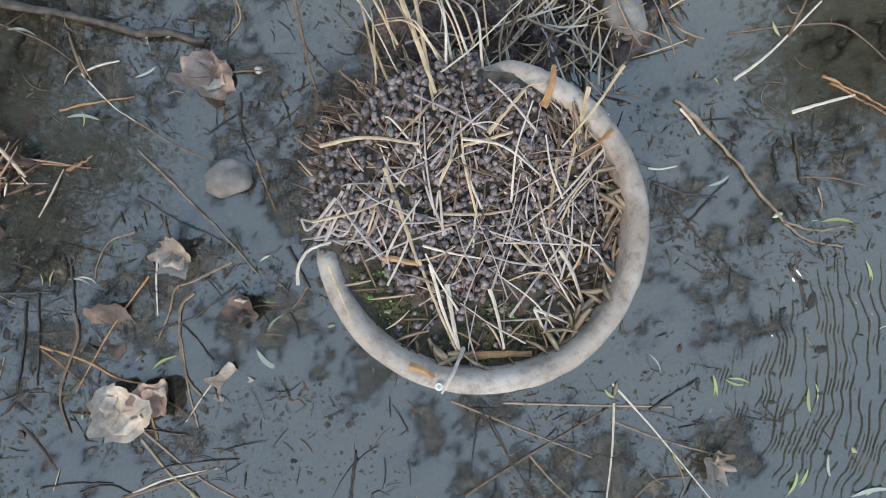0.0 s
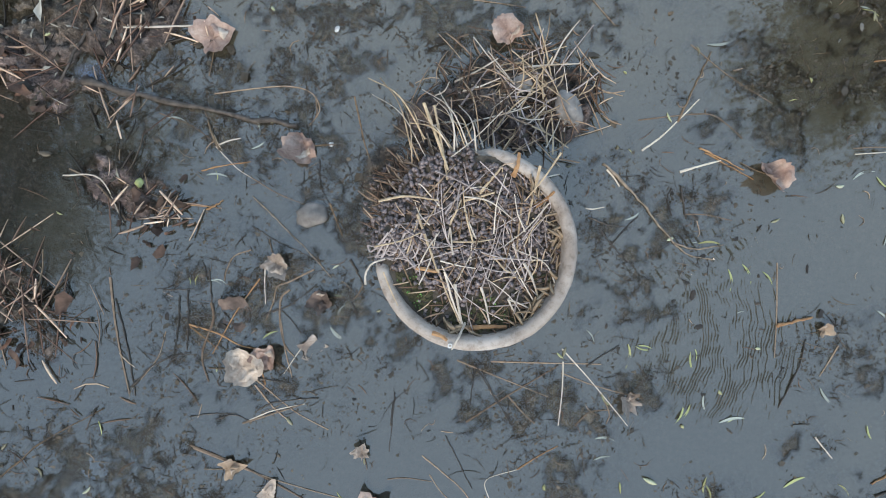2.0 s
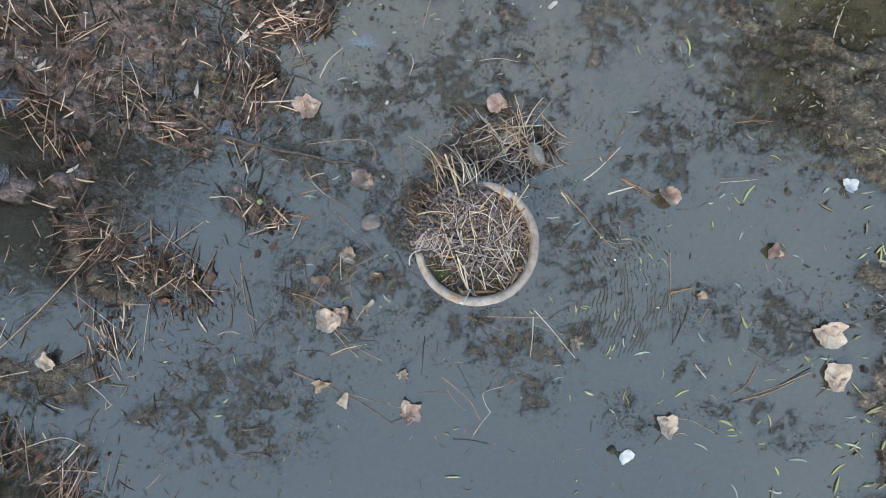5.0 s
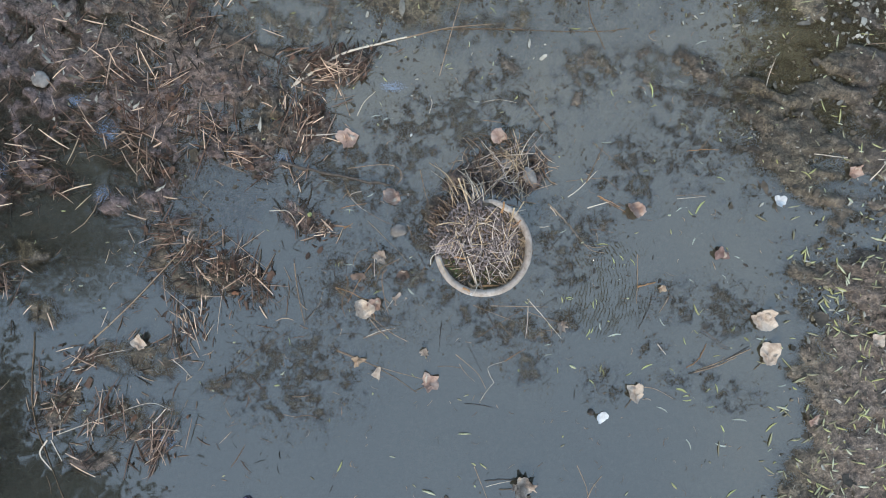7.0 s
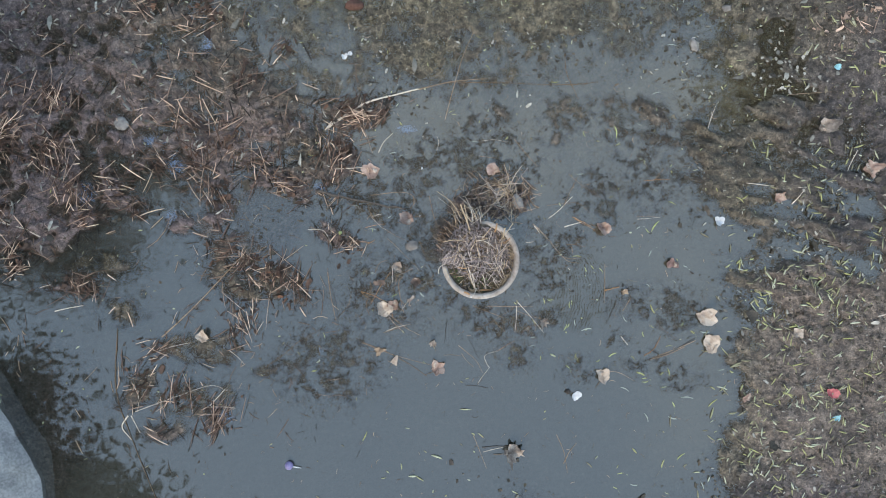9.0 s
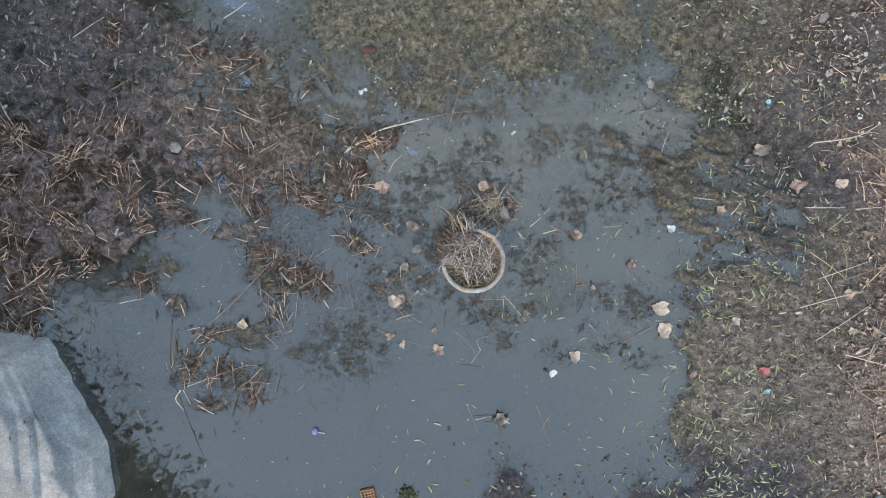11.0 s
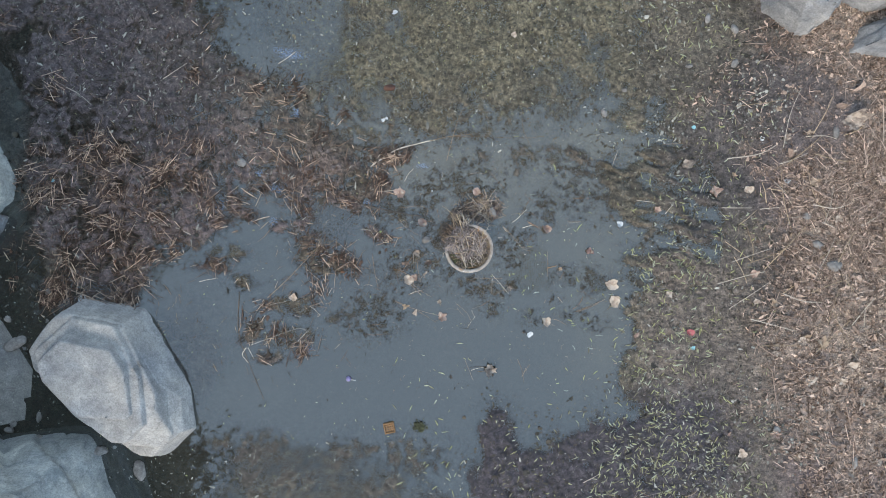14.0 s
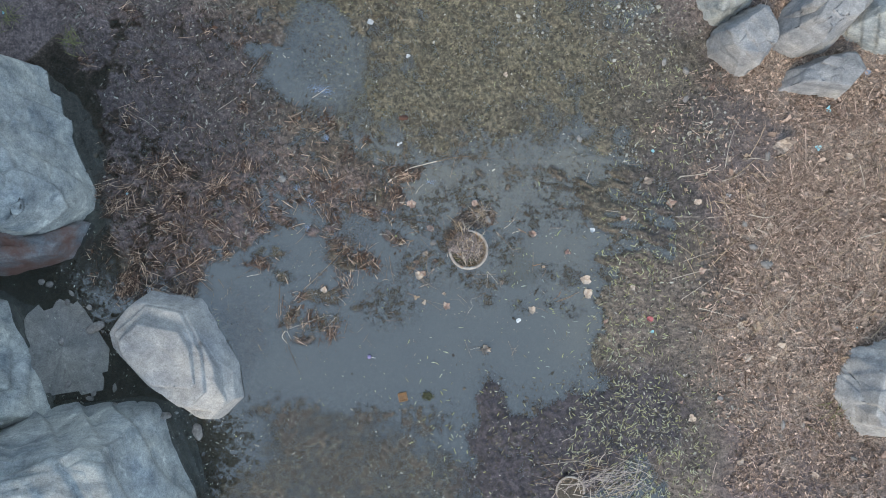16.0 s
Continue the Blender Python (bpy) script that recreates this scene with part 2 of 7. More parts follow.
PATCHES = {
    "reed_mud": [bank(-3.95, 0.55, 0.4, 0.75, 20, 0.3), bank(-3.188, 1.441, 1.25, 1.35, 0, 0.16), bank(-3.620, 0.225, 0.85, 0.75, 0, 0.16), bank(-2.182, 1.226, 0.6, 0.26, -20, 0.4), bank(-3.692, -0.349, 0.6, 0.3, 0, 0.3),
                 bank(-0.964, 1.014, 0.6, 0.16, -5, 0.45), bank(-2.125, 3.034, 1.9, 0.55, 0, 0.2), bank(-4.422, 2.954, 0.9, 0.8, 0, 0.2),
                 bank(-1.934, 1.222, 1.1, 0.75, 0, 0.25), bank(-2.576, 0.475, 0.7, 0.5, 0, 0.3), bank(-1.553, 0.921, 0.4, 0.4, -20, 0.5), bank(-0.988, 0.706, 0.6, 0.4, 0, 0.35), bank(-1.225, 0.189, 0.3, 0.3, 0, 0.6)],
    "purple": [bank(-3.193, 2.091, 1.3, 1.1, 0, 0.35), bank(1.697, -2.513, 1.35, 0.72, 5, 0.5), bank(0.686, -2.039, 0.3, 0.5, 8, 0.4), bank(0.794, -2.511, 0.5, 0.6, 10, 0.4), bank(1.337, -2.658, 1.1, 0.7, 0, 0.25), bank(2.346, -2.259, 0.85, 0.5, 0, 0.3), bank(2.562, -2.077, 0.7, 0.6, 0, 0.3),
               bank(2.704, -1.858, 0.5, 0.4, 0, 0.5)],
    "olive": [bank(0.684, 2.684, 2.5, 1.15, -6, 0.6), bank(-0.109, 3.619, 2.9, 1.35, 0, 0.5), bank(2.484, 1.961, 1.0, 1.1, 0, 0.4), bank(0.322, 1.811, 1.5, 0.5, -4, 0.7),               bank(2.919, -1.063, 0.72, 0.9, 10, 0.3), bank(2.772, 0.595, 0.6, 0.8, 0, 0.5), bank(3.070, -2.442, 0.6, 0.9, 10, 0.4), bank(3.281, -1.713, 0.5, 0.7, 0, 0.4), bank(3.135, -0.271, 0.5, 0.8, 0, 0.4), bank(2.916, 1.386, 0.7, 0.8, 0, 0.4), bank(2.435, 1.546, 0.8, 1.0, 0, 0.5), bank(2.225, 0.622, 0.4, 0.5, 0, 0.6), bank(2.186, 1.187, 0.6, 0.5, 0, 0.5), bank(2.2, 0.75, 0.5, 0.7, 0, 0.35), bank(2.42, -0.15, 0.48, 0.5, 0, 0.35), bank(2.45, -0.75, 0.42, 0.75, 0, 0.3), bank(2.5, -1.3, 0.5, 0.55, 0, 0.3), bank(0.953, 1.560, 0.9, 0.25, 0, 0.9), bank(0.054, 1.374, 0.5, 0.3, 0, 0.9)],
    "sunk": [bank(-1.257, -2.947, 2.2, 1.0, 0, 0.45), bank(-0.103, -3.094, 1.2, 0.8, 0, 0.5), bank(0.684, 2.283, 2.9, 1.35, -4, 0.8), bank(-0.396, 1.952, 1.5, 0.9, 0, 0.8), bank(-1.544, -2.290, 1.3, 0.35, 0, 0.7)],
    "heap": [bank(0.488, 0.402, 0.27, 0.2, 0, 0.3), bank(0.290, 0.362, 0.17, 0.11, 20, 0.4), bank(0.172, 0.192, 0.1, 0.14, 20, 0.5)],
    "shoal": [bank(-4.15, -0.3, 0.35, 0.25, 30, 0.6), bank(-1.41, -0.6, 0.34, 0.16, 0, 0.7), bank(-1.58, -0.97, 0.34, 0.22, 0, 0.7), bank(-1.85, -0.85, 0.16, 0.16, 0, 0.8), bank(-2.0, -0.36, 0.24, 0.12, 0, 0.7), bank(-1.27, -0.9, 0.14, 0.1, 0, 0.8), bank(-1.02, -0.75, 0.1, 0.06, 0, 0.8), bank(-2.15, -0.05, 0.3, 0.14, 0, 0.7), bank(-1.2, -0.12, 0.4, 0.2, -20, 0.6),
              bank(-0.694, 1.223, 0.5, 0.32, 0, 0.8), bank(0.204, 1.300, 0.55, 0.3, 0, 0.8), bank(0.766, 1.486, 0.8, 0.3, 0, 0.8), bank(0.429, 0.905, 0.25, 0.16, 0, 0.9), bank(0.990, 0.905, 0.3, 0.26, 0, 0.9),
              bank(1.437, 0.887, 0.35, 0.32, 0, 0.9), bank(1.811, 0.590, 0.3, 0.42, 0, 0.9), bank(-0.172, 1.524, 0.45, 0.25, 0, 0.8), bank(1.515, 1.448, 0.45, 0.35, 0, 0.8), bank(-0.769, 0.697, 0.2, 0.15, 0, 0.9),
              bank(-0.394, -2.183, 1.2, 0.3, 0, 0.9), bank(-1.974, -2.108, 0.8, 0.3, 0, 0.9)],
    "wet": [bank(3.568, 1.351, 0.95, 0.6, 0, 0.4), bank(2.917, 0.810, 0.5, 0.9, 0, 0.5), bank(2.847, -1.421, 0.5, 0.6, 0, 0.5)],
    "furrow": [bank(2.2, 0.75, 0.5, 0.6, 0, 0.6), bank(2.45, 0.12, 0.6, 0.55, -20, 0.5), bank(1.9, 1.1, 0.5, 0.35, 0, 0.7), bank(2.72, 0.15, 0.38, 0.5, -20, 0.5)],
    "litter": [bank(-3.418, 3.354, 1.7, 0.5, 0, 0.3), bank(-4.494, 2.740, 0.4, 0.3, 0, 0.4)],
    "tuft": [bank(-1.3, -0.52, 0.16, 0.05, 20, 0.7), bank(-1.62, -0.92, 0.14, 0.05, 25, 0.7), bank(-1.45, -1.02, 0.12, 0.05, -30, 0.7), bank(-1.0, -0.75, 0.06, 0.04, 0, 0.7), bank(-2.0, -0.36, 0.16, 0.05, 10, 0.7), bank(-1.5, -0.33, 0.12, 0.05, 35, 0.7), bank(-1.139, -0.127, 0.42, 0.17, -20, 0.4), bank(-2.270, -0.165, 0.3, 0.07, 10, 0.6), bank(-1.418, -0.595, 0.24, 0.14, 0, 0.6),
             bank(-1.886, -0.914, 0.2, 0.1, 20, 0.8), bank(-0.574, 0.164, 0.14, 0.09, -25, 0.5), bank(-1.699, -1.156, 0.2, 0.08, 0, 0.5),
              bank(-1.928, 0.359, 0.14, 0.1, 0, 0.6), bank(-1.589, 0.228, 0.12, 0.1, 0, 0.6), bank(-1.197, 0.584, 0.12, 0.2, 0, 0.7), bank(-1.370, 1.223, 0.25, 0.15, 0, 0.6), bank(-0.468, 0.959, 0.42, 0.16, 15, 0.5)],
    "silt": [bank(-0.601, -0.685, 0.42, 0.28, 0, 0.6), bank(0.513, -0.424, 0.3, 0.16, -15, 0.7), bank(0.092, 0.051, 0.2, 0.3, 0, 0.7), bank(-0.250, 0.370, 0.34, 0.16, -8, 0.7),
             bank(0.425, 0.669, 0.5, 0.28, 0, 0.6), bank(0.788, 0.015, 0.2, 0.32, 0, 0.8), bank(1.180, 0.415, 0.28, 0.24, 0, 0.8), bank(0.967, 0.076, 0.16, 0.14, 0, 0.8),
             bank(1.417, -0.295, 0.2, 0.14, 0, 0.8), bank(1.588, 0.612, 0.4, 0.35, 0, 0.7), bank(0.234, -0.227, 0.22, 0.14, 0, 0.8), bank(-0.011, 0.549, 0.3, 0.25, 0, 0.9),
             bank(-0.246, -0.269, 0.34, 0.3, 0, 0.95), bank(0.631, -0.578, 0.16, 0.16, 0, 0.8), bank(1.688, -0.334, 0.2, 0.2, 0, 0.8), bank(0.852, -0.391, 0.14, 0.08, 0, 0.95), bank(1.062, -0.732, 0.12, 0.1, 0, 0.9), bank(1.534, -0.689, 0.18, 0.1, 0, 0.9), bank(1.302, -0.533, 0.1, 0.08, 0, 0.95), bank(1.746, -0.787, 0.15, 0.1, 0, 0.9), bank(1.033, 0.078, 0.1, 0.16, 0, 0.9), bank(0.881, -0.157, 0.1, 0.1, 0, 0.9), bank(0.018, -0.162, 0.1, 0.14, 0, 0.9)],
    "pool": [bank(-0.998, 0.243, 0.25, 0.2, -25, 0.35), bank(-2.537, -1.177, 0.5, 0.7, 0, 0.4),
             bank(1.887, 1.225, 0.2, 0.06, 5, 0.5), bank(2.258, 0.732, 0.12, 0.07, 0, 0.5), bank(2.240, 0.460, 0.11, 0.05, 0, 0.5), bank(2.391, 0.309, 0.26, 0.05, -8, 0.5), bank(2.636, 0.064, 0.22, 0.045, -12, 0.5), bank(2.184, -0.045, 0.2, 0.045, 0, 0.5),
             bank(-2.195, 0.6, 0.07, 0.2, 5, 0.35), bank(-1.553, 0.471, 0.1, 0.12, 0, 0.4), bank(-1.477, 2.459, 0.5, 0.75, 12, 0.25), bank(-4.62, 1.55, 0.34, 0.85, 12, 0.25), bank(2.367, 1.472, 0.12, 0.12, 0, 0.2), bank(-5.351, 2.736, 0.6, 0.5, 0, 0.3),
             bank(2.338, 1.430, 0.11, 0.12, 0, 0.2), bank(1.940, 0.917, 0.14, 0.08, -40, 0.3)],
    "rocky": [bank(-4.633, -1.139, 1.1, 1.0, 0, 0.25), bank(-3.051, -2.433, 0.7, 0.5, 0, 0.4), bank(-4.45, 0.45, 0.2, 1.0, 20, 0.5)],
}


def patch(kind, x, y):
    total, rag = np.zeros_like(x), 0.75 * (fbm(x, y, 1.7, 4, 0.6) - 0.5) + 0.3 * (fbm(x, y, 9.0, 2) - 0.5)
    for f in PATCHES[kind]:
        total = np.maximum(total, f(x, y, rag))
    return total


def land(x, y):
    """0 over the pond, 1 well up the eastern shore, and on beyond the rocks all round."""
    edge = 2.4 + 0.18 * np.sin(y * 2.1 + 0.5) - 0.1 * y + 0.9 * (fbm(x, y, 0.9, 4) - 0.5)
    return smooth(0, 2.2, x - edge)


def layers(x, y):
    return {k: patch(k, x, y) for k in PATCHES}, land(x, y)


def height(x, y, lay=None):
    pt, ld = lay if lay else layers(x, y)
    lump = fbm(x, y, 7.0, 4, 0.6) - 0.5
    near = smooth(0.5, 0.0, np.maximum(np.abs(x - 0.37) - 1.3, np.abs(y) - 0.85))
    grain = 0.55 * (fbm(x, y, 21.0, 1) - 0.5) + (0.2 + 0.8 * near) * 0.75 * (fbm(x, y, 46.0, 3, 0.75) - 0.5)
    h = -0.115 + 0.05 * (fbm(x, y, 1.1, 3) - 0.5)
    h = np.maximum(h, np.minimum(-0.115 + pt["silt"] * (0.094 + 0.06 * lump + 0.26 * grain), -0.005 + 0.012 * grain))
    h = np.maximum(h, np.minimum(-0.1 + pt["shoal"] * (0.097 + 0.1 * lump + 0.14 * grain), -0.003 + 0.02 * grain))
    h = np.maximum(h, -0.1 + pt["sunk"] * (np.where(y < -1, 0.096, 0.107) + np.where(y < -1, 0.025, 0.045) * lump + 0.03 * grain))
    h = np.maximum(h, -0.1 + pt["olive"] * (0.11 + 0.06 * lump + 0.05 * grain))
    h = np.maximum(h, -0.1 + pt["purple"] * (0.114 + 0.05 * lump + 0.06 * grain))
    h = np.maximum(h, -0.1 + pt["reed_mud"] * (0.107 + 0.1 * lump + 0.09 * grain))
    h = np.maximum(h, -0.1 + pt["tuft"] * (0.1 + 0.06 * lump + 0.09 * grain))
    h = np.maximum(h, -0.1 + pt["heap"] * (0.112 + 0.1 * lump + 0.1 * grain))
    h = np.maximum(h, -0.1 + pt["litter"] * (0.15 + 0.05 * lump + 0.03 * grain))
    h = h + pt["furrow"] * (0.2 * (fbm(0.55 * (0.91 * x - 0.42 * y), 1.5 * (0.42 * x + 0.91 * y), 6.5, 3, 0.5) - 0.5) - 0.014)
    h = h + 0.006 * pt["olive"] * smooth(1.9, 2.3, x) * smooth(0.2, -0.2, y)
    h = h * (1 - pt["pool"]) + pt["pool"] * -0.022
    h = h * (1 - pt["rocky"]) + pt["rocky"] * (-0.07 + 0.06 * lump)
    h = np.maximum(h, -0.1 + smooth(0.0, 0.12, ld) * 0.1 + ld * 0.22 + (0.05 * lump + 0.03 * grain) * np.minimum(1, ld * 4))
    far = smooth(5.5, 14.0, np.hypot(x * 0.8, y * 1.15))
    rise = smooth(4.75, 6.1, np.hypot(x * 0.8, y * 1.15)) * (0.24 + 0.1 * lump)
    return h + rise + far * (0.5 + 0.5 * fbm(x, y, 0.35, 3))


def axis(core0, core1, mid0, mid1, fine, coarse):
    a = list(np.arange(core0, core1, fine))
    step, lo, hi = fine, [core0], [a[-1]]
    while hi[-1] < 400:
        step = min(coarse, step * 1.06) if hi[-1] < mid1 else step * 1.22
        hi.append(hi[-1] + step)
    step = fine
    while lo[-1] > -400:
        step = min(coarse, step * 1.06) if lo[-1] > mid0 else step * 1.22
        lo.append(lo[-1] - step)
    return np.array(lo[:0:-1] + a + hi[1:])


def sheet(name, xs, ys, z, mat):
    nx, ny = len(xs), len(ys)
    gx, gy = np.meshgrid(xs, ys)
    me = bpy.data.meshes.new(name)
    co = np.stack([gx.ravel(), gy.ravel(), z.ravel()], 1)
    i = np.arange((ny - 1) * (nx - 1))
    a = (i // (nx - 1)) * nx + i % (nx - 1)
    quads = np.stack([a, a + 1, a + 1 + nx, a + nx], 1)
    me.vertices.add(len(co))
    me.vertices.foreach_set("co", co.ravel())
    me.loops.add(quads.size)
    me.loops.foreach_set("vertex_index", quads.ravel())
    me.polygons.add(len(quads))
    me.polygons.foreach_set("loop_start", np.arange(0, quads.size, 4))
    me.polygons.foreach_set("use_smooth", np.ones(len(quads), bool))
    me.update(calc_edges=True)
    me.materials.append(mat)
    return new(name, me)


gxs, gys = axis(-1.0, 1.75, -6.3, 6.3, 0.0095, 0.018), axis(-0.95, 1.0, -3.9, 3.9, 0.0095, 0.018)
GX, GY = np.meshgrid(gxs, gys)
LAY = layers(GX, GY)
GZ = height(GX, GY, LAY)
ground = tagged(sheet("ground", gxs, gys, GZ, MUD), "wet brown pond mud rising to a dry littered shore", "ground", kind="structure")
zones = ground.data.color_attributes.new("zones", "FLOAT_COLOR", "POINT")
outside = smooth(6.5, 9.0, np.hypot(GX, GY * 1.3))
dry_zone = smooth(0.2, 0.8, LAY[1] + 0.6 * LAY[0]["litter"] + 1.3 * (fbm(GX, GY, 1.7, 5, 0.65) - 0.5) - 0.16 * np.abs(GY - 0.1)) * (1 - 0.9 * LAY[0]["wet"])
east = smooth(1.8, 2.4, GX)
olive_zone = np.maximum(np.maximum(LAY[0]["olive"], LAY[0]["sunk"]), np.maximum(0.8 * LAY[0]["shoal"], 0.85 * LAY[0]["silt"])) * (1 - 0.2 * east - 0.35 * east * smooth(0.3, -0.1, GY))
dark_zone = LAY[0]["purple"] * np.where(GY > 0.5, 0.5, 1.0) + 0.06 * LAY[0]["reed_mud"] + 0.2 * LAY[0]["olive"] * east * smooth(-0.3, 0.4, GY) + 0.5 * LAY[0]["sunk"] * (GY < -1)
dark_zone = dark_zone + 0.5 * LAY[0]["wet"] * (GY > 0) + 0.3 * LAY[0]["silt"] + 0.15 * LAY[0]["shoal"] + 0.1 * LAY[0]["heap"]
zc = np.stack([np.maximum(dry_zone, outside), olive_zone, np.clip(dark_zone, 0, 1), np.ones_like(GX)], -1)
zones.data.foreach_set("color", zc.ravel().astype(np.float32))

# the water: its silt veils the bottom the more, the deeper it lies
wxs, wys = gxs[(gxs > -7.5) & (gxs < 6.0)], gys[(gys > -5.2) & (gys < 5.2)]
wxs = np.concatenate([wxs[wxs < -1][::2], wxs[(wxs >= -1) & (wxs <= 1.75)], wxs[wxs > 1.75][1::2]])
wys = np.concatenate([wys[wys < -0.95][::2], wys[(wys >= -0.95) & (wys <= 1)], wys[wys > 1][1::2]])
WXg, WYg = np.meshgrid(wxs, wys)
wdepth = np.maximum(0, -height(WXg, WYg))
water = tagged(sheet("water", wxs, wys, np.zeros_like(WXg), WATER), "still grey-blue silty pond water mirroring an overcast sky", "water", kind="structure")
veil = water.data.attributes.new("veil", "FLOAT", "POINT")
veil.data.foreach_set("value", (0.95 * (1 - np.exp(-wdepth / 0.036))).ravel().astype(np.float32))
film = water.data.attributes.new("film", "FLOAT", "POINT")
film.data.foreach_set("value", (0.3 + 0.7 * smooth(0.0, 0.028, wdepth)).ravel().astype(np.float32))

# water tinted paler and browner in the north, round the pot and eastward
milk = water.data.attributes.new("milk", "FLOAT", "POINT")
milkiness = 0.36 * np.exp(-((WXg - 0.5) ** 2 + (WYg - 0.15) ** 2) / 1.1) + 0.9 * smooth(0.05, 1.1, WYg) * smooth(-2.6, -0.6, WXg) + 0.4 * smooth(0.9, 1.9, WXg) * smooth(-2.2, -0.8, WYg) * smooth(0.9, 0.0, WYg)
milk.data.foreach_set("value", np.clip(milkiness * (0.55 + 0.9 * (fbm(WXg, WYg, 2.4, 4) - 0.1)), 0, 1).ravel().astype(np.float32))


def top_of(x, y):
    """The height on which a thing at x, y lies: mud, or the water where that is higher."""
    return max(0.0, float(height(np.array([float(x)]), np.array([float(y)]))[0]))


def mesh_object(name, bm, mat, parent=None, label=""):
    me = bpy.data.meshes.new(name)
    bm.to_mesh(me)
    bm.free()
    for mt in mat if isinstance(mat, (list, tuple)) else [mat]:
        me.materials.append(mt)
    ob = new(name, me)
    if parent:
        ob.parent = parent
    if label:
        ob["label"] = label
    return ob


# ---- rocks ----
def block(bm, rr, sides, top, tilt, lean, chips, at=(0, 0)):
    """One block of stone: cut by upright planes (bearing, reach) and by sloping ones over its shoulders."""
    part = bmesh.new()
    bmesh.ops.create_cube(part, size=8)
    wide = sum(d for _, d in sides) / len(sides)
    planes = []
    for b, d in sides:
        l = rr.uniform(0.2, 1.2) * lean
        n = Vector((math.cos(radians(b)) * math.cos(l), math.sin(radians(b)) * math.cos(l), math.sin(l)))
        planes.append((n, n.dot(Vector((math.cos(radians(b)) * d, math.sin(radians(b)) * d, 0)))))
    n = Vector((math.sin(radians(tilt[0])), math.sin(radians(tilt[1])), 1)).normalized()
    planes.append((n, top * n.z))
    for k in range(chips):
        b, l = rr.uniform(0, 6.28), rr.uniform(0.7, 1.3)
        n = Vector((math.cos(b) * math.cos(l), math.sin(b) * math.cos(l), math.sin(l)))
        reach = min(d / max(0.2, math.cos(b - radians(q))) for q, d in sides if math.cos(b - radians(q)) > 0.2)
        planes.append((n, (reach * math.cos(l) + top * math.sin(l)) * rr.uniform(0.84, 0.97)))
    planes.append((Vector((0, 0, -1)), 0.3))
    for n, d in planes:
        cut = bmesh.ops.bisect_plane(part, geom=part.verts[:] + part.edges[:] + part.faces[:], plane_co=n * d, plane_no=n, clear_outer=True)
        edges = [e for e in cut["geom_cut"] if isinstance(e, bmesh.types.BMEdge)]
        if edges:
            bmesh.ops.edgeloop_fill(part, edges=edges)
    bmesh.ops.bevel(part, geom=part.edges[:], offset=0.012 * wide, segments=1, affect="EDGES", profile=0.6)
    bmesh.ops.translate(part, verts=part.verts[:], vec=(at[0], at[1], 0))
    me = bpy.data.meshes.new("block")
    part.to_mesh(me)
    part.free()
    bm.from_mesh(me)
    bpy.data.meshes.remove(me)


def rock(cx, cy, sides, top, seed, label, tilt=(0, 0), lean=0.25, mat=None, fine=0.045, rough=1.0, chips=7, name="boulder", slabs=4, beds=(), strata=1.0):
    """A boulder: a main block with thinner slabs standing on its shoulders, worn, ledged and pitted."""
    rr = random.Random(seed)
    bm = bmesh.new()
    wide = sum(d for _, d in sides) / len(sides)
    block(bm, rr, sides, top, tilt, lean, chips)
    grain_way = rr.uniform(0, 6.28)
    for k in range(slabs):
        f = rr.uniform(0.42, 0.8)
        b, off = grain_way + rr.choice((0, 3.14)) + rr.gauss(0, 0.5), (1 - f) * rr.uniform(0.5, 0.95) * min(d for _, d in sides)
        own = [(q + rr.uniform(-12, 12), d * f * rr.uniform(0.85, 1.1)) for q, d in sides]
        slope = (tilt[0] + rr.uniform(-7, 7), tilt[1] + rr.uniform(-7, 7))
        block(bm, rr, own, top + wide * rr.uniform(0.01, 0.06), slope, lean * 0.6, 2, (math.cos(b) * off, math.sin(b) * off))
    for f, dx, dy, over, slope in beds:
        block(bm, rr, [(q, d * f * rr.uniform(0.94, 1.06)) for q, d in sides], top + over, slope, lean * 0.8, 3, (dx, dy))
    bmesh.ops.triangulate(bm, faces=bm.faces[:])
    for _ in range(7):
        long = [e for e in bm.edges if e.calc_length() > fine * 1.5]
        if not long:
            break
        bmesh.ops.subdivide_edges(bm, edges=long, cuts=1)
        bmesh.ops.triangulate(bm, faces=bm.faces[:])
    bm.normal_update()
    off = Vector((seed * 3.7, seed * 1.3, seed * 2.1))
    bed = Vector((math.cos(seed * 1.9) * 0.75, math.sin(seed * 1.9) * 0.75, 0.35))
    moves = []
    for v in bm.verts:
        p = v.co
        dent = max(0.0, noise.noise(p * 1.3 + off) - 0.25) * -0.05
        crack = -0.03 * (1 - abs(noise.noise(p * 1.5 + off * 2))) ** 22
        grain = noise.fractal(p * 9 + off, 0.8, 2.1, 4) * 0.007 + noise.fractal(p * 2.2 + off, 1.0, 2.0, 3) * 0.009
        u = p.dot(bed) * 4.4 / max(wide, 0.5) + 0.5 * noise.noise(p * 1.1 + off)
        ledge = strata * (min((u - math.floor(u)) * 9, 1.0) - (u - math.floor(u))) * max(0.0, 0.02 + 0.07 * noise.noise(p * 1.2 - off))
        moves.append(v.normal * (ledge + dent + crack + grain) * rough * (0.45 + 0.55 * min(wide, 1.0)))
    for v, m in zip(bm.verts, moves):
        v.co += m
    for f in bm.faces:
        f.smooth = True
    ob = mesh_object(name, bm, mat or BLUEROCK)
    ob.location = (cx, cy, max(0.0, float(height(np.array([cx]), np.array([cy]))[0]) - 0.03) if cx > 0 else 0.0)
    return tagged(ob, label, "rock", "boulders round the pond")


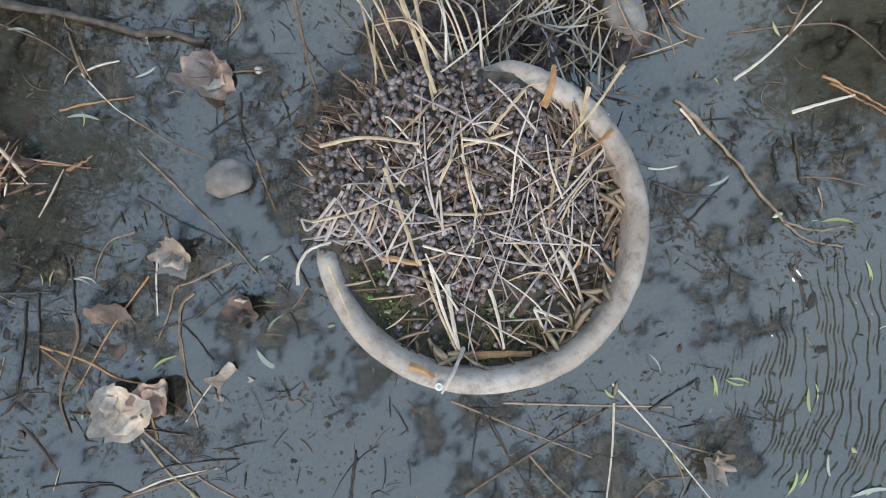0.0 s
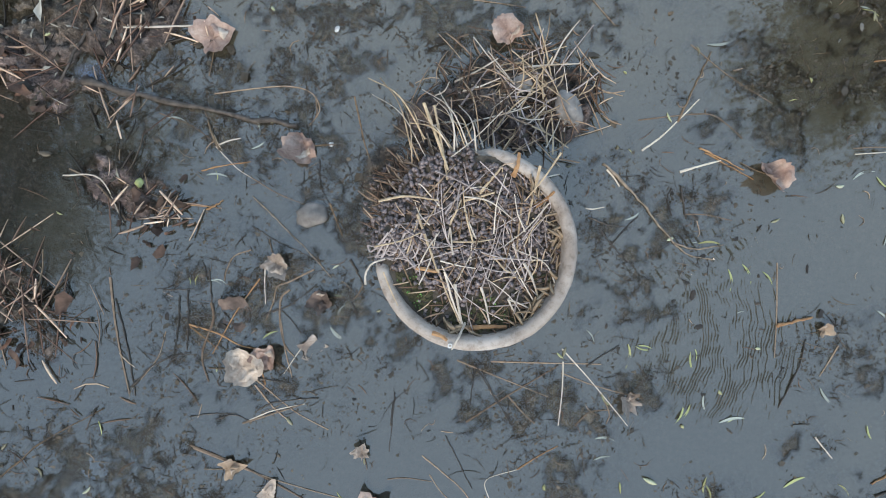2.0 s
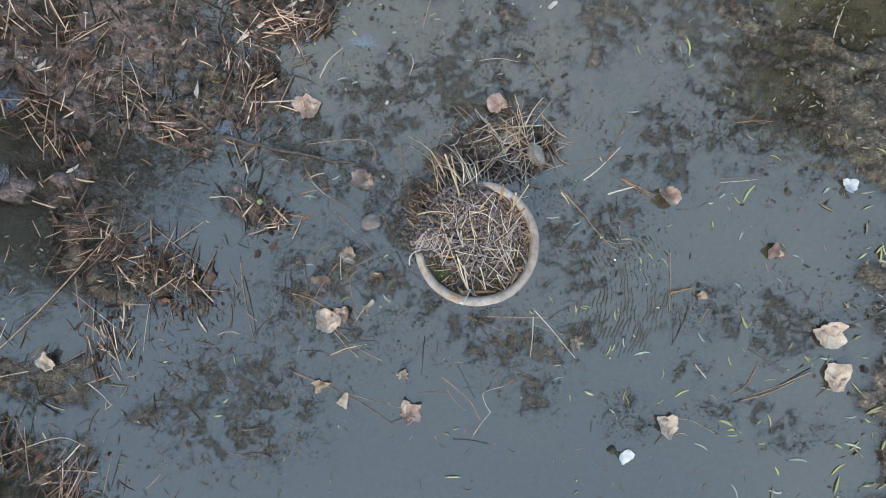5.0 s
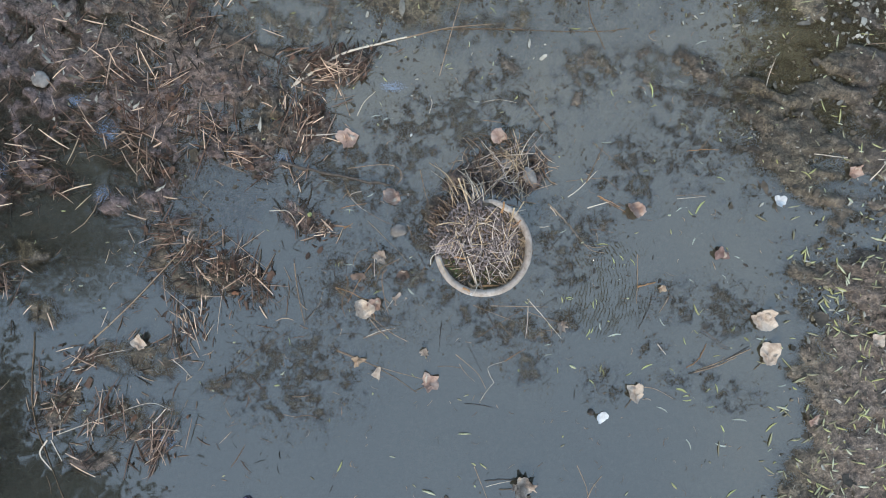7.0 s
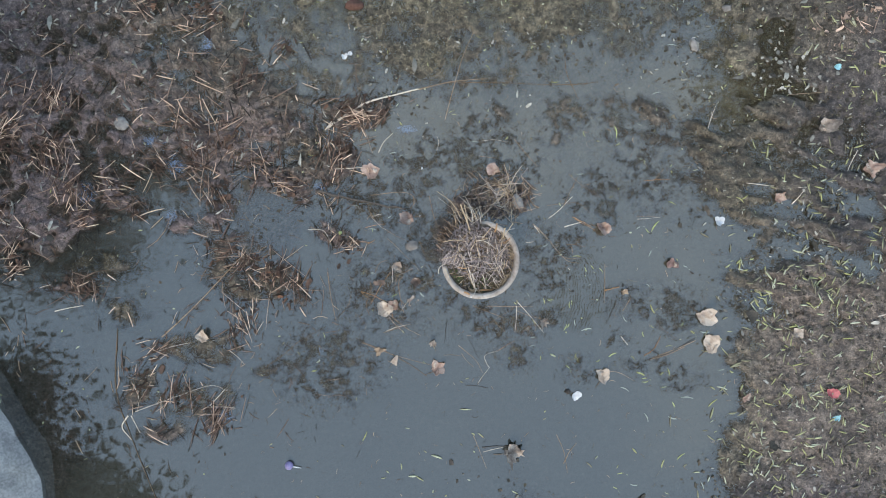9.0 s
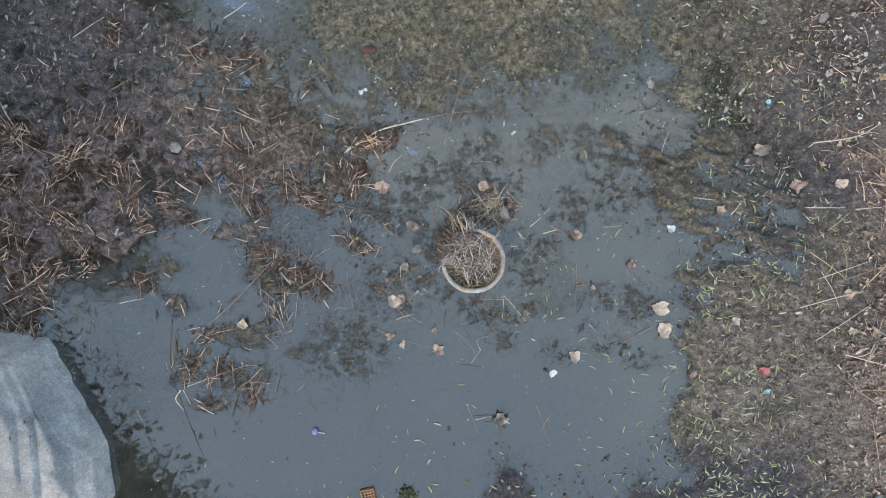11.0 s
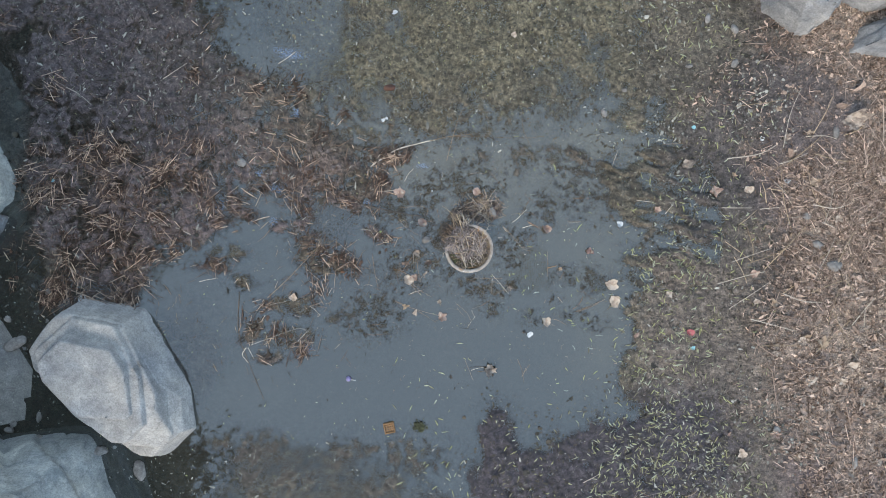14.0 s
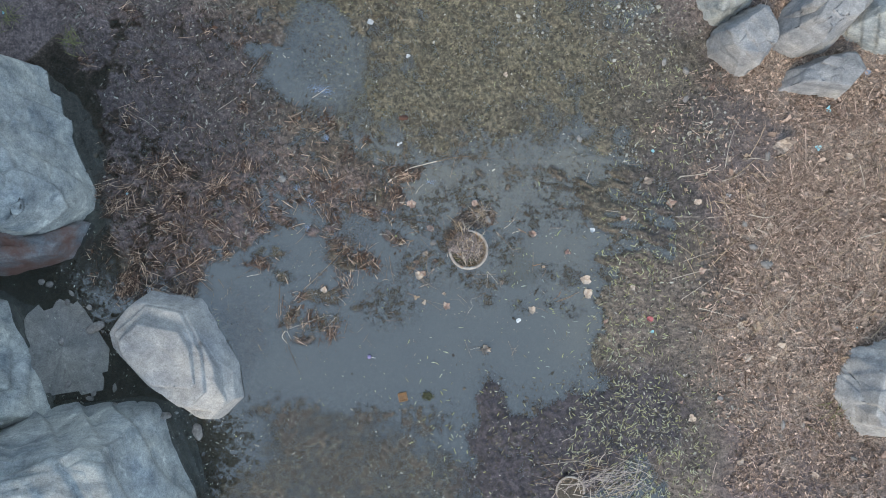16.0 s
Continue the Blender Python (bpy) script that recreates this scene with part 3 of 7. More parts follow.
rock(-3.244, -1.354, [(-164, 0.71), (-137, 0.56), (-123, 0.55), (-94, 0.76), (-48, 0.92), (8, 0.70), (30, 0.57), (80, 0.75), (132, 0.87), (147, 0.86)], 0.3, 1, "large flat pale grey limestone boulder standing in water", (-3, -4), 0.4, ROCK, 0.026, 0.4, 4, slabs=0,
     beds=((0.74, -0.1, 0.07, 0.2, (-2, -2)), (0.86, -0.05, 0.04, 0.12, (-5, 3)), (0.93, 0.0, 0.0, 0.05, (-8, 2))))
rock(-4.329, -3.080, [(-180, 2.07), (-90, 2.19), (-42, 1.6), (14, 1.2), (25, 1.12), (78, 1.21), (97, 1.08), (105, 1.13)], 1.15, 2, "massive blue-grey limestone boulder with layered ledges", (6, 5), 0.3, None, 0.032, 0.8, 9, slabs=6,
     beds=((0.88, -0.1, -0.12, 0.07, (7, 7)), (0.62, 0.2, 0.1, 0.1, (9, 3)), (0.7, -0.45, -0.3, 0.13, (3, 9)), (0.4, 0.1, -0.5, 0.2, (10, 6))), strata=2.6)
rock(-5.321, 1.274, [(-180, 1.55), (-89, 1.15), (-46, 1.22), (-9, 1.06), (27, 0.63), (64, 0.89), (79, 1.02)], 1.25, 3, "massive grey limestone boulder with a weathered streaked top", (4, 3), 0.22, None, 0.032, 0.7, 8, slabs=5,
     beds=((0.86, -0.15, 0.0, 0.06, (5, 2)), (0.6, -0.4, -0.3, 0.12, (6, -3)), (0.55, 0.1, 0.5, 0.1, (2, 7))), strata=2.4)
rock(-5.358, 0.028, [(-180, 1.20), (-85, 0.34), (-80, 0.32), (-74, 0.34), (-27, 0.70), (63, 0.69), (93, 0.33)], 0.5, 4, "low grey limestone boulder with rusty brown staining", (0, -8), 0.4, RUSTROCK, 0.04, 1.0, 4)
rock(-5.621, -1.527, [(-180, 0.90), (-81, 0.85), (-65, 0.82), (21, 0.46), (73, 0.88)], 1.1, 5, "upright grey-blue limestone boulder beside the water", (8, 0), 0.4, None, 0.04, 1.0, 6)
rock(-4.997, -2.253, [(-169, 0.39), (-76, 0.13), (-64, 0.11), (45, 0.43), (98, 0.13), (117, 0.14)], 0.2, 6, "narrow flat grey stone slab between boulders", (0, 0), 0.3, None, 0.035, 0.6, 2)
rock(3.789, 2.561, [(-176, 0.38), (-133, 0.34), (-104, 0.41), (-51, 0.34), (-36, 0.36), (25, 0.37), (54, 0.46), (124, 0.34), (144, 0.35)], 0.5, 7, "angular grey limestone boulder on dry litter", (-6, 5), 0.4, GREYROCK, 0.03, 1.1, 9)
rock(4.623, 2.793, [(-166, 0.50), (-124, 0.50), (-75, 0.36), (-50, 0.37), (5, 0.58), (48, 0.52), (100, 0.39), (135, 0.36), (153, 0.37)], 0.6, 8, "rounded grey limestone boulder in a heap of rocks", (5, -5), 0.4, GREYROCK, 0.03, 1.2, 9)
rock(4.811, 2.146, [(-99, 0.26), (-42, 0.31), (-28, 0.35), (28, 0.46), (94, 0.26), (112, 0.26), (158, 0.47)], 0.34, 9, "low angular pinkish-grey boulder on dry litter", (0, 6), 0.4, GREYROCK, 0.03, 1.0, 8)
rock(5.644, 2.843, [(-124, 0.48), (-99, 0.42), (-80, 0.46), (9, 0.77), (90, 0.53), (132, 0.50), (160, 0.56)], 0.75, 10, "large blue-grey limestone boulder in a heap of rocks", (-6, 0), 0.35, None, 0.035, 1.1, 6)
rock(3.607, 3.132, [(-153, 0.28), (-97, 0.30), (-60, 0.23), (-36, 0.28), (37, 0.34), (100, 0.31), (164, 0.32)], 0.42, 11, "grey limestone boulder at the edge of a heap", (0, 0), 0.35, None, 0.03, 1.0, 5)
rock(5.485, -1.742, [(-149, 0.52), (-142, 0.53), (-91, 0.58), (-77, 0.59), (8, 0.91), (90, 0.62), (106, 0.57), (150, 0.53), (165, 0.54)], 0.55, 12, "smooth rounded grey boulder on dry brown litter", (-7, 3), 0.5, ROCK, 0.035, 0.9, 6)
rock(5.882, -3.133, [(-159, 0.26), (-94, 0.27), (-0, 0.32), (85, 0.24), (135, 0.28)], 0.26, 13, "small grey boulder on dry brown litter", (0, 0), 0.4, None, 0.035, 0.8, 4)
rock(-4.764, -1.246, [(-175, 0.38), (-146, 0.46), (-77, 0.67), (-4, 0.52), (32, 0.34), (40, 0.37), (127, 0.54), (152, 0.44)], 0.004, 14, "flat pale stone slab awash in shallow water", (0, 0), 0.5, SLAB, 0.03, 0.12, 2, "stone_slab", 0,
     beds=((0.72, 0.22, 0.12, -0.002, (0, 0)), (0.6, -0.24, -0.2, 0.001, (0, 0)), (0.55, 0.05, 0.36, -0.003, (0, 0)), (0.5, -0.3, 0.25, 0.0, (0, 0)), (0.45, 0.28, -0.3, -0.001, (0, 0))))
# ---- makers of small things ----
def tint3(a, b, c):
    return [(0.0, a), (0.5, b), (1.0, c)]


STRAW = varied("dry_straw", (0.32, 0.245, 0.16), (0.58, 0.475, 0.34), 60, 0.7, 0.3, 0.3, 0.001, tint=tint3((0.62, 0.56, 0.5), (1.0, 0.97, 0.92), (1.3, 1.22, 1.1)))
GREYSTRAW = varied("greyed_straw", (0.27, 0.222, 0.2), (0.54, 0.462, 0.425), 60, 0.75, 0.3, 0.3, 0.001)
WETSTRAW = varied("wet_straw", (0.19, 0.135, 0.092), (0.4, 0.31, 0.225), 60, 0.6, 0.4, 0.3, 0.001, tint=tint3((0.55, 0.5, 0.46), (0.95, 0.92, 0.88), (1.25, 1.17, 1.08)))
PALE = varied("bleached_straw", (0.45, 0.385, 0.305), (0.7, 0.615, 0.51), 60, 0.7, 0.3, 0.15, 0.001)
TWIG = varied("brown_twig", (0.09, 0.06, 0.035), (0.22, 0.15, 0.09), 70, 0.75, 0.4, 0.3, 0.001)
SODDEN = varied("sodden_twig", (0.024, 0.02, 0.017), (0.075, 0.064, 0.053), 70, 0.5, 0.4, 0.3, 0.001)
RUSSET = varied("russet_stalk", (0.22, 0.11, 0.05), (0.42, 0.25, 0.12), 60, 0.7, 0.3, 0.25, 0.001)
STRAWS = varied("loose_straw", (0.28, 0.21, 0.15), (0.55, 0.45, 0.35), 60, 0.75, 0.3, 0.3, 0.001, per="island",
                tint=[(0.0, (0.2, 0.15, 0.13)), (0.45, (0.48, 0.38, 0.33)), (0.75, (0.9, 0.8, 0.72)), (1.0, (1.6, 1.5, 1.38))])
LITTER = varied("leaf_litter", (0.255, 0.205, 0.168), (0.57, 0.48, 0.405), 45, 0.8, 0.4, 0.3, 0.001, per="island",
                tint=[(0.0, (0.26, 0.22, 0.2)), (0.4, (0.72, 0.63, 0.585)), (0.8, (1.15, 1.03, 0.96)), (1.0, (1.85, 1.72, 1.62))])
BITS = varied("dark_bits", (0.016, 0.014, 0.012), (0.058, 0.048, 0.04), 50, 0.5, 0.4, 0.3, 0.001, per="island",
              tint=[(0.0, (0.6, 0.6, 0.6)), (0.75, (1.1, 1.05, 0.95)), (0.92, (3.0, 2.6, 2.0)), (1.0, (5.5, 4.8, 3.6))])
GREENLEAF = varied("green_willow_leaf", (0.25, 0.28, 0.1), (0.45, 0.48, 0.22), 40, 0.6, 0.2, 0.25, 0.001)
YELLOWLEAF = varied("yellow_willow_leaf", (0.24, 0.24, 0.085), (0.38, 0.37, 0.17), 40, 0.6, 0.2, 0.25, 0.001)
PALELEAF = varied("pale_willow_leaf", (0.23, 0.255, 0.22), (0.38, 0.41, 0.36), 40, 0.6, 0.2, 0.25, 0.001)
WILLOWS = varied("willow_leaves", (0.33, 0.33, 0.19), (0.56, 0.56, 0.39), 40, 0.6, 0.2, 0.25, 0.001, per="island",
                 tint=[(0.0, (0.35, 0.3, 0.3)), (0.35, (0.75, 0.72, 0.7)), (0.6, (0.95, 0.95, 0.6)), (0.85, (1.05, 1.1, 1.15)), (1.0, (1.2, 1.22, 1.4))])
SHORESTRAW = varied("shore_straw", (0.36, 0.285, 0.235), (0.62, 0.52, 0.45), 60, 0.75, 0.3, 0.3, 0.001, per="island",
                    tint=[(0.0, (0.16, 0.13, 0.11)), (0.35, (0.55, 0.47, 0.43)), (0.75, (1.0, 0.92, 0.86)), (1.0, (2.0, 1.9, 1.8))])
REEDS = varied("broken_reed", (0.36, 0.28, 0.22), (0.68, 0.56, 0.46), 60, 0.7, 0.3, 0.3, 0.001, per="island",
               tint=[(0.0, (0.14, 0.1, 0.09)), (0.45, (0.32, 0.24, 0.21)), (0.72, (0.8, 0.7, 0.63)), (1.0, (1.85, 1.72, 1.55))])
ROTTEN = varied("rotten_reed", (0.045, 0.03, 0.022), (0.12, 0.08, 0.06), 60, 0.7, 0.5, 0.3, 0.002, per="island", tint=[(0.0, (0.5, 0.5, 0.5)), (0.8, (1.1, 1.0, 0.95)), (1.0, (2.2, 1.7, 1.4))])
SHELLBITS = varied("pale_grit", (0.25, 0.245, 0.215), (0.48, 0.47, 0.42), 40, 0.6, 0.3, 0.3, 0.002, per="island", tint=[(0.0, (0.25, 0.25, 0.25)), (0.6, (0.7, 0.69, 0.66)), (1.0, (1.3, 1.28, 1.24))])
MUDBITS = varied("mud_flakes", (0.03, 0.027, 0.021), (0.085, 0.074, 0.058), 80, 0.45, 0.7, 0.3, 0.004, per="island", tint=[(0.0, (0.6, 0.6, 0.6)), (1.0, (1.5, 1.4, 1.25))])


OLIVEBITS = varied("olive_bits", (0.05, 0.044, 0.03), (0.17, 0.15, 0.11), 60, 0.7, 0.4, 0.3, 0.001, per="island", tint=[(0.0, (0.4, 0.4, 0.4)), (0.7, (1.0, 0.98, 0.95)), (1.0, (1.9, 1.85, 1.7))])


def leaf_material(name, dark, mid, light):
    m, n, l, b = material(name)
    a, f = noise_node(n, l, 22, 6, 0.6), noise_node(n, l, 130, 4, 0.7)
    r = ramp_node(n, l, a.outputs[0], [(0.28, dark), (0.5, mid), (0.72, light)])
    g = ramp_node(n, l, f.outputs[0], [(0.3, (0.8, 0.78, 0.75)), (0.7, (1.15, 1.13, 1.1))])
    l.new(mix_node(n, l, 1.0, r.outputs[0], g.outputs[0], "MULTIPLY"), b.inputs["Base Color"])
    b.inputs["Roughness"].default_value = 0.75
    bump_node(n, l, a.outputs[0], b, 0.5, 0.006)
    return m


LEAFPINK = leaf_material("pinkish_dead_leaf", (0.19, 0.115, 0.088), (0.35, 0.245, 0.2), (0.5, 0.4, 0.34))
LEAFCREAM = leaf_material("cream_dead_leaf", (0.27, 0.205, 0.16), (0.46, 0.38, 0.31), (0.63, 0.56, 0.48))
LEAFTAN = leaf_material("tan_dead_leaf", (0.19, 0.13, 0.085), (0.36, 0.27, 0.19), (0.5, 0.4, 0.3))
LEAFGREY = leaf_material("greyed_dead_leaf", (0.12, 0.09, 0.075), (0.3, 0.25, 0.21), (0.52, 0.46, 0.4))
LEAFDARK = leaf_material("sodden_dead_leaf", (0.035, 0.026, 0.022), (0.11, 0.08, 0.066), (0.2, 0.15, 0.125))


LEAFMAROON = leaf_material("maroon_dead_leaf", (0.1, 0.06, 0.055), (0.2, 0.13, 0.115), (0.3, 0.21, 0.19))


def tube(bm, pts, radii, sides=5, flat=1.0, smooth_faces=True):
    rings = []
    for i, p in enumerate(pts):
        d = (pts[min(i + 1, len(pts) - 1)] - pts[max(i - 1, 0)]).normalized()
        u = d.cross(Vector((0, 0, 1)))
        u = u.normalized() if u.length > 1e-4 else Vector((1, 0, 0))
        w = u.cross(d)
        rings.append([bm.verts.new(p + (u * math.cos(2 * math.pi * k / sides) + w * math.sin(2 * math.pi * k / sides) * flat) * radii[i]) for k in range(sides)])
    for a, b in zip(rings, rings[1:]):
        for k in range(sides):
            bm.faces.new((a[k], a[(k + 1) % sides], b[(k + 1) % sides], b[k]))
    bm.faces.new(rings[0][::-1])
    bm.faces.new(rings[-1])
    for f in bm.faces:
        f.smooth = smooth_faces


def spline(pts, n):
    """Points along a smooth line through pts."""
    p = [pts[0] * 2 - pts[1]] + list(pts) + [pts[-1] * 2 - pts[-2]]
    out = []
    for i in range(1, len(p) - 2):
        for k in range(n):
            t = k / n
            out.append(0.5 * ((2 * p[i]) + (p[i + 1] - p[i - 1]) * t + (2 * p[i - 1] - 5 * p[i] + 4 * p[i + 1] - p[i + 2]) * t * t
                              + (3 * p[i] - p[i - 1] - 3 * p[i + 1] + p[i + 2]) * t ** 3))
    return out + [Vector(pts[-1])]


COUNT = [0]


def stalk(mat, w, *xy, z=None, zs=None, label="dry tan reed stalk lying on the water", name="reed_stalk", group="stalks on the water", wander=0.06):
    """A stalk w metres thick through the points x, y, x, y ...; zs gives heights where it does not lie flat."""
    COUNT[0] += 1
    rnd = random.Random(COUNT[0])
    q = [(xy[i], xy[i + 1]) for i in range(0, len(xy), 2)]
    if zs is None:
        zs = [(z if z is not None else top_of(*p)) + w * 0.45 for p in q]
    o = Vector((q[0][0], q[0][1], zs[0]))
    pts = spline([Vector((a, b, c)) - o for (a, b), c in zip(q, zs)], 6)
    for i in range(1, len(pts) - 1):
        pts[i] += Vector((rnd.uniform(-1, 1), rnd.uniform(-1, 1), rnd.uniform(-0.2, 0.3))) * w * wander
    r = [w * 0.5 * (1 - 0.45 * i / len(pts)) * rnd.uniform(0.95 - wander, 1.04 + wander) for i in range(len(pts))]
    bm = bmesh.new()
    tube(bm, pts, r, 4 if name != "twig" else 5, 0.6 if name != "twig" else 1.0, name == "twig")
    ob = mesh_object(name, bm, mat)
    ob.location = o
    return tagged(ob, label, "reed" if "reed" in name or "straw" in name else "twig", group)


def twig(mat, w, *xy, **kw):
    kw.setdefault("label", "thin dark brown sodden twig floating on the pond")
    return stalk(mat, w * 0.8, *xy, name="twig", group="twigs on the water", wander=0.3, **kw)


def willow_mesh(seed):
    rnd = random.Random(seed)
    bm = bmesh.new()
    n, rows = 8, []
    bend, cup = rnd.uniform(-0.14, 0.14), rnd.uniform(0.1, 0.3)
    for i in range(n + 1):
        t = i / n
        wd = 0.044 * math.sin(math.pi * t ** 0.8) ** 0.8 + 0.004
        y = bend * math.sin(math.pi * t)
        zz = 0.03 * math.sin(math.pi * t * 1.3 + seed)
        rows.append([bm.verts.new((t, y - wd, zz + cup * wd)), bm.verts.new((t, y, zz)), bm.verts.new((t, y + wd, zz + cup * wd))])
    for a, b in zip(rows, rows[1:]):
        for k in range(2):
            f = bm.faces.new((a[k], b[k], b[k + 1], a[k + 1]))
            f.smooth = True
    me = bpy.data.meshes.new("willow_leaf")
    bm.to_mesh(me)
    bm.free()
    return me


WILLOW = {}
for mat, word in ((GREENLEAF, "green"), (YELLOWLEAF, "yellow"), (PALELEAF, "pale")):
    for k in range(3):
        me = willow_mesh(k)
        me.materials.append(mat)
        WILLOW[word, k] = me


def willow(word, x0, y0, x1, y1, z=None):
    COUNT[0] += 1
    ob = new("willow_leaf", WILLOW[word, COUNT[0] % 3])
    ln = math.hypot(x1 - x0, y1 - y0)
    ob.location = (x0, y0, (top_of(x0, y0) if z is None else z) + 0.001)
    ob.rotation_euler = (0, 0, math.atan2(y1 - y0, x1 - x0))
    ob.scale = (ln, ln, ln)
    return tagged(ob, "fallen %s willow leaf, narrow and pointed, lying on the pond" % {"green": "fresh green", "yellow": "yellow", "pale": "pale silvery"}[word], "leaf", "fallen willow leaves")


def dead_leaf(x, y, size, turn, mat, curl=0.2, lobes=5, deep=0.25, seed=0, label="curled brown dead leaf floating on the pond", stem=True, lift=0.0, name="dead_leaf", category="leaf", group="dead broad leaves", flaps=2):
    """A broad lobed leaf, dried and curled, size metres across."""
    rnd = random.Random(seed + 31)
    curl, deep = curl * 0.62, deep
    off = Vector((seed * 1.7, seed * 0.9, 3.1))
    bm = bmesh.new()
    na, nr, rings = 40, 6, []
    fold, side = rnd.uniform(0, 6.28), rnd.uniform(0.5, 1.0)

    def at(a, t):
        tip = 1.06 - deep * 1.1 * abs(math.sin(a * lobes * 0.5 + 0.5 * noise.noise(Vector((math.cos(a), math.sin(a), seed))))) ** 0.75
        tip *= 1 + 0.45 * noise.noise(Vector((math.cos(a) * 1.3, math.sin(a) * 1.3, seed * 1.7))) + 0.16 * noise.noise(Vector((math.cos(a) * 6, math.sin(a) * 6, seed)))
        tip *= 0.86 + 0.14 * math.cos(a)
        r = t * tip * 0.5 * size
        px, py = r * math.cos(a), r * math.sin(a) * 0.92
        d = (px * math.cos(fold) + py * math.sin(fold)) / (0.5 * size)
        h = curl * size * (0.8 * max(0, d - 0.1) ** 1.5 * side * 2 + 0.6 * t * t * noise.noise(Vector((px, py, 0)) * (3.2 / size) + off)
                           + 0.75 * abs(d + 0.1) * side + 0.34 * t * noise.noise(Vector((px, py, 0)) * (8 / size) + off) + 0.07 * t * abs(math.cos(a * lobes * 0.5)))
        pull = 1 - curl * 0.7 * max(0, d - 0.15) ** 1.3
        return (px * pull, py * pull, h + 0.002 + size * 0.03)

    mid = bm.verts.new(at(0, 0))
    for j in range(1, nr + 1):
        rings.append([bm.verts.new(at(2 * math.pi * k / na, j / nr)) for k in range(na)])
    for k in range(na):
        bm.faces.new((mid, rings[0][k], rings[0][(k + 1) % na]))
        for j in range(nr - 1):
            bm.faces.new((rings[j][k], rings[j + 1][k], rings[j + 1][(k + 1) % na], rings[j][(k + 1) % na]))
    for f in bm.faces:
        f.smooth = True
    base = new(name)
    z = top_of(x, y) + 0.002 + lift
    base.location = (x, y, z)
    base.rotation_euler = (0, 0, radians(turn))
    blade = mesh_object("leaf_blade", bm, mat, base)
    # an edge that has curled over shows the paler underside
    for q in range(flaps):
        a0, span, fold_at = rnd.uniform(0, 6.28), rnd.uniform(0.5, 0.95), rnd.uniform(0.55, 0.75)
        bm = bmesh.new()
        rows = []
        for i in range(13):
            a = a0 + span * (i / 6 - 1)
            edge = 1 - 0.85 * abs(i / 6 - 1) ** 1.6
            row = []
            for j in range(5):
                t = j / 4
                inner = fold_at - (1 - fold_at) * t * edge * 1.25
                p = Vector(at(a, fold_at + (inner - fold_at)))
                p.z += size * (0.015 + 0.08 * math.sin(math.pi * min(1, t * 0.75 + 0.1)) * edge + 0.03 * noise.noise(p * (8 / size) + off))
                row.append(bm.verts.new(p))
            rows.append(row)
        for r0, r1 in zip(rows, rows[1:]):
            for j in range(4):
                f = bm.faces.new((r0[j], r0[j + 1], r1[j + 1], r1[j]))
                f.smooth = True
        mesh_object("curled_edge", bm, LEAFCREAM if q == 0 else mat, blade, "paler underside of the curled edge")
    # veins stand a little proud of the blade
    bm = bmesh.new()
    for k in range(lobes):
        a = 2 * math.pi * k / lobes
        pts = [Vector(at(a, t)) + Vector((0, 0, size * 0.006)) for t in (0.02, 0.25, 0.5, 0.75)]
        tube(bm, pts, [size * 0.005, size * 0.004, size * 0.003, size * 0.0015], 4)
    mesh_object("leaf_vein", bm, mat, blade)
    if stem:
        bm = bmesh.new()
        tube(bm, spline([Vector((0, 0, size * 0.03)), Vector((-size * 0.35, size * 0.05, size * 0.03)), Vector((-size * 0.7, size * 0.16, 0.003))], 4), [size * 0.012] * 9, 5)
        mesh_object("leaf_stem", bm, TWIG, base, "thin brown stem")
    return tagged(base, label, category, group)


def pebble(x, y, rx, ry, turn, tall, mat, label, seed=0, z=None, name="stone"):
    bm = bmesh.new()
    bmesh.ops.create_icosphere(bm, subdivisions=3, radius=1)
    for v in bm.verts:
        f = 1 + 0.3 * noise.noise(v.co * 1.3 + Vector((seed, seed * 2, 0))) + 0.2 * abs(noise.noise(v.co * 2.6 + Vector((seed, 0, 0)))) + 0.05 * noise.noise(v.co * 7 + Vector((seed, 0, 0)))
        v.co = Vector((v.co.x * rx, v.co.y * ry, v.co.z * tall)) * f
    for f in bm.faces:
        f.smooth = True
    ob = mesh_object(name, bm, mat)
    ob.location = (x, y, (top_of(x, y) if z is None else z) + tall * 0.35)
    ob.rotation_euler = (0, 0, radians(turn))
    return tagged(ob, label, "stone" if name == "stone" else name)


def mass(name, verts, faces, mat, label, category):
    me = bpy.data.meshes.new(name)
    quads = np.asarray(faces)
    me.vertices.add(len(verts))
    me.vertices.foreach_set("co", np.asarray(verts, np.float32).ravel())
    me.loops.add(quads.size)
    me.loops.foreach_set("vertex_index", quads.ravel())
    me.polygons.add(len(quads))
    me.polygons.foreach_set("loop_start", np.arange(0, quads.size, quads.shape[1]))
    me.polygons.foreach_set("use_smooth", np.ones(len(quads), bool))
    me.update(calc_edges=True)
    me.materials.append(mat)
    return tagged(new(name, me), label, category, kind="stuff")


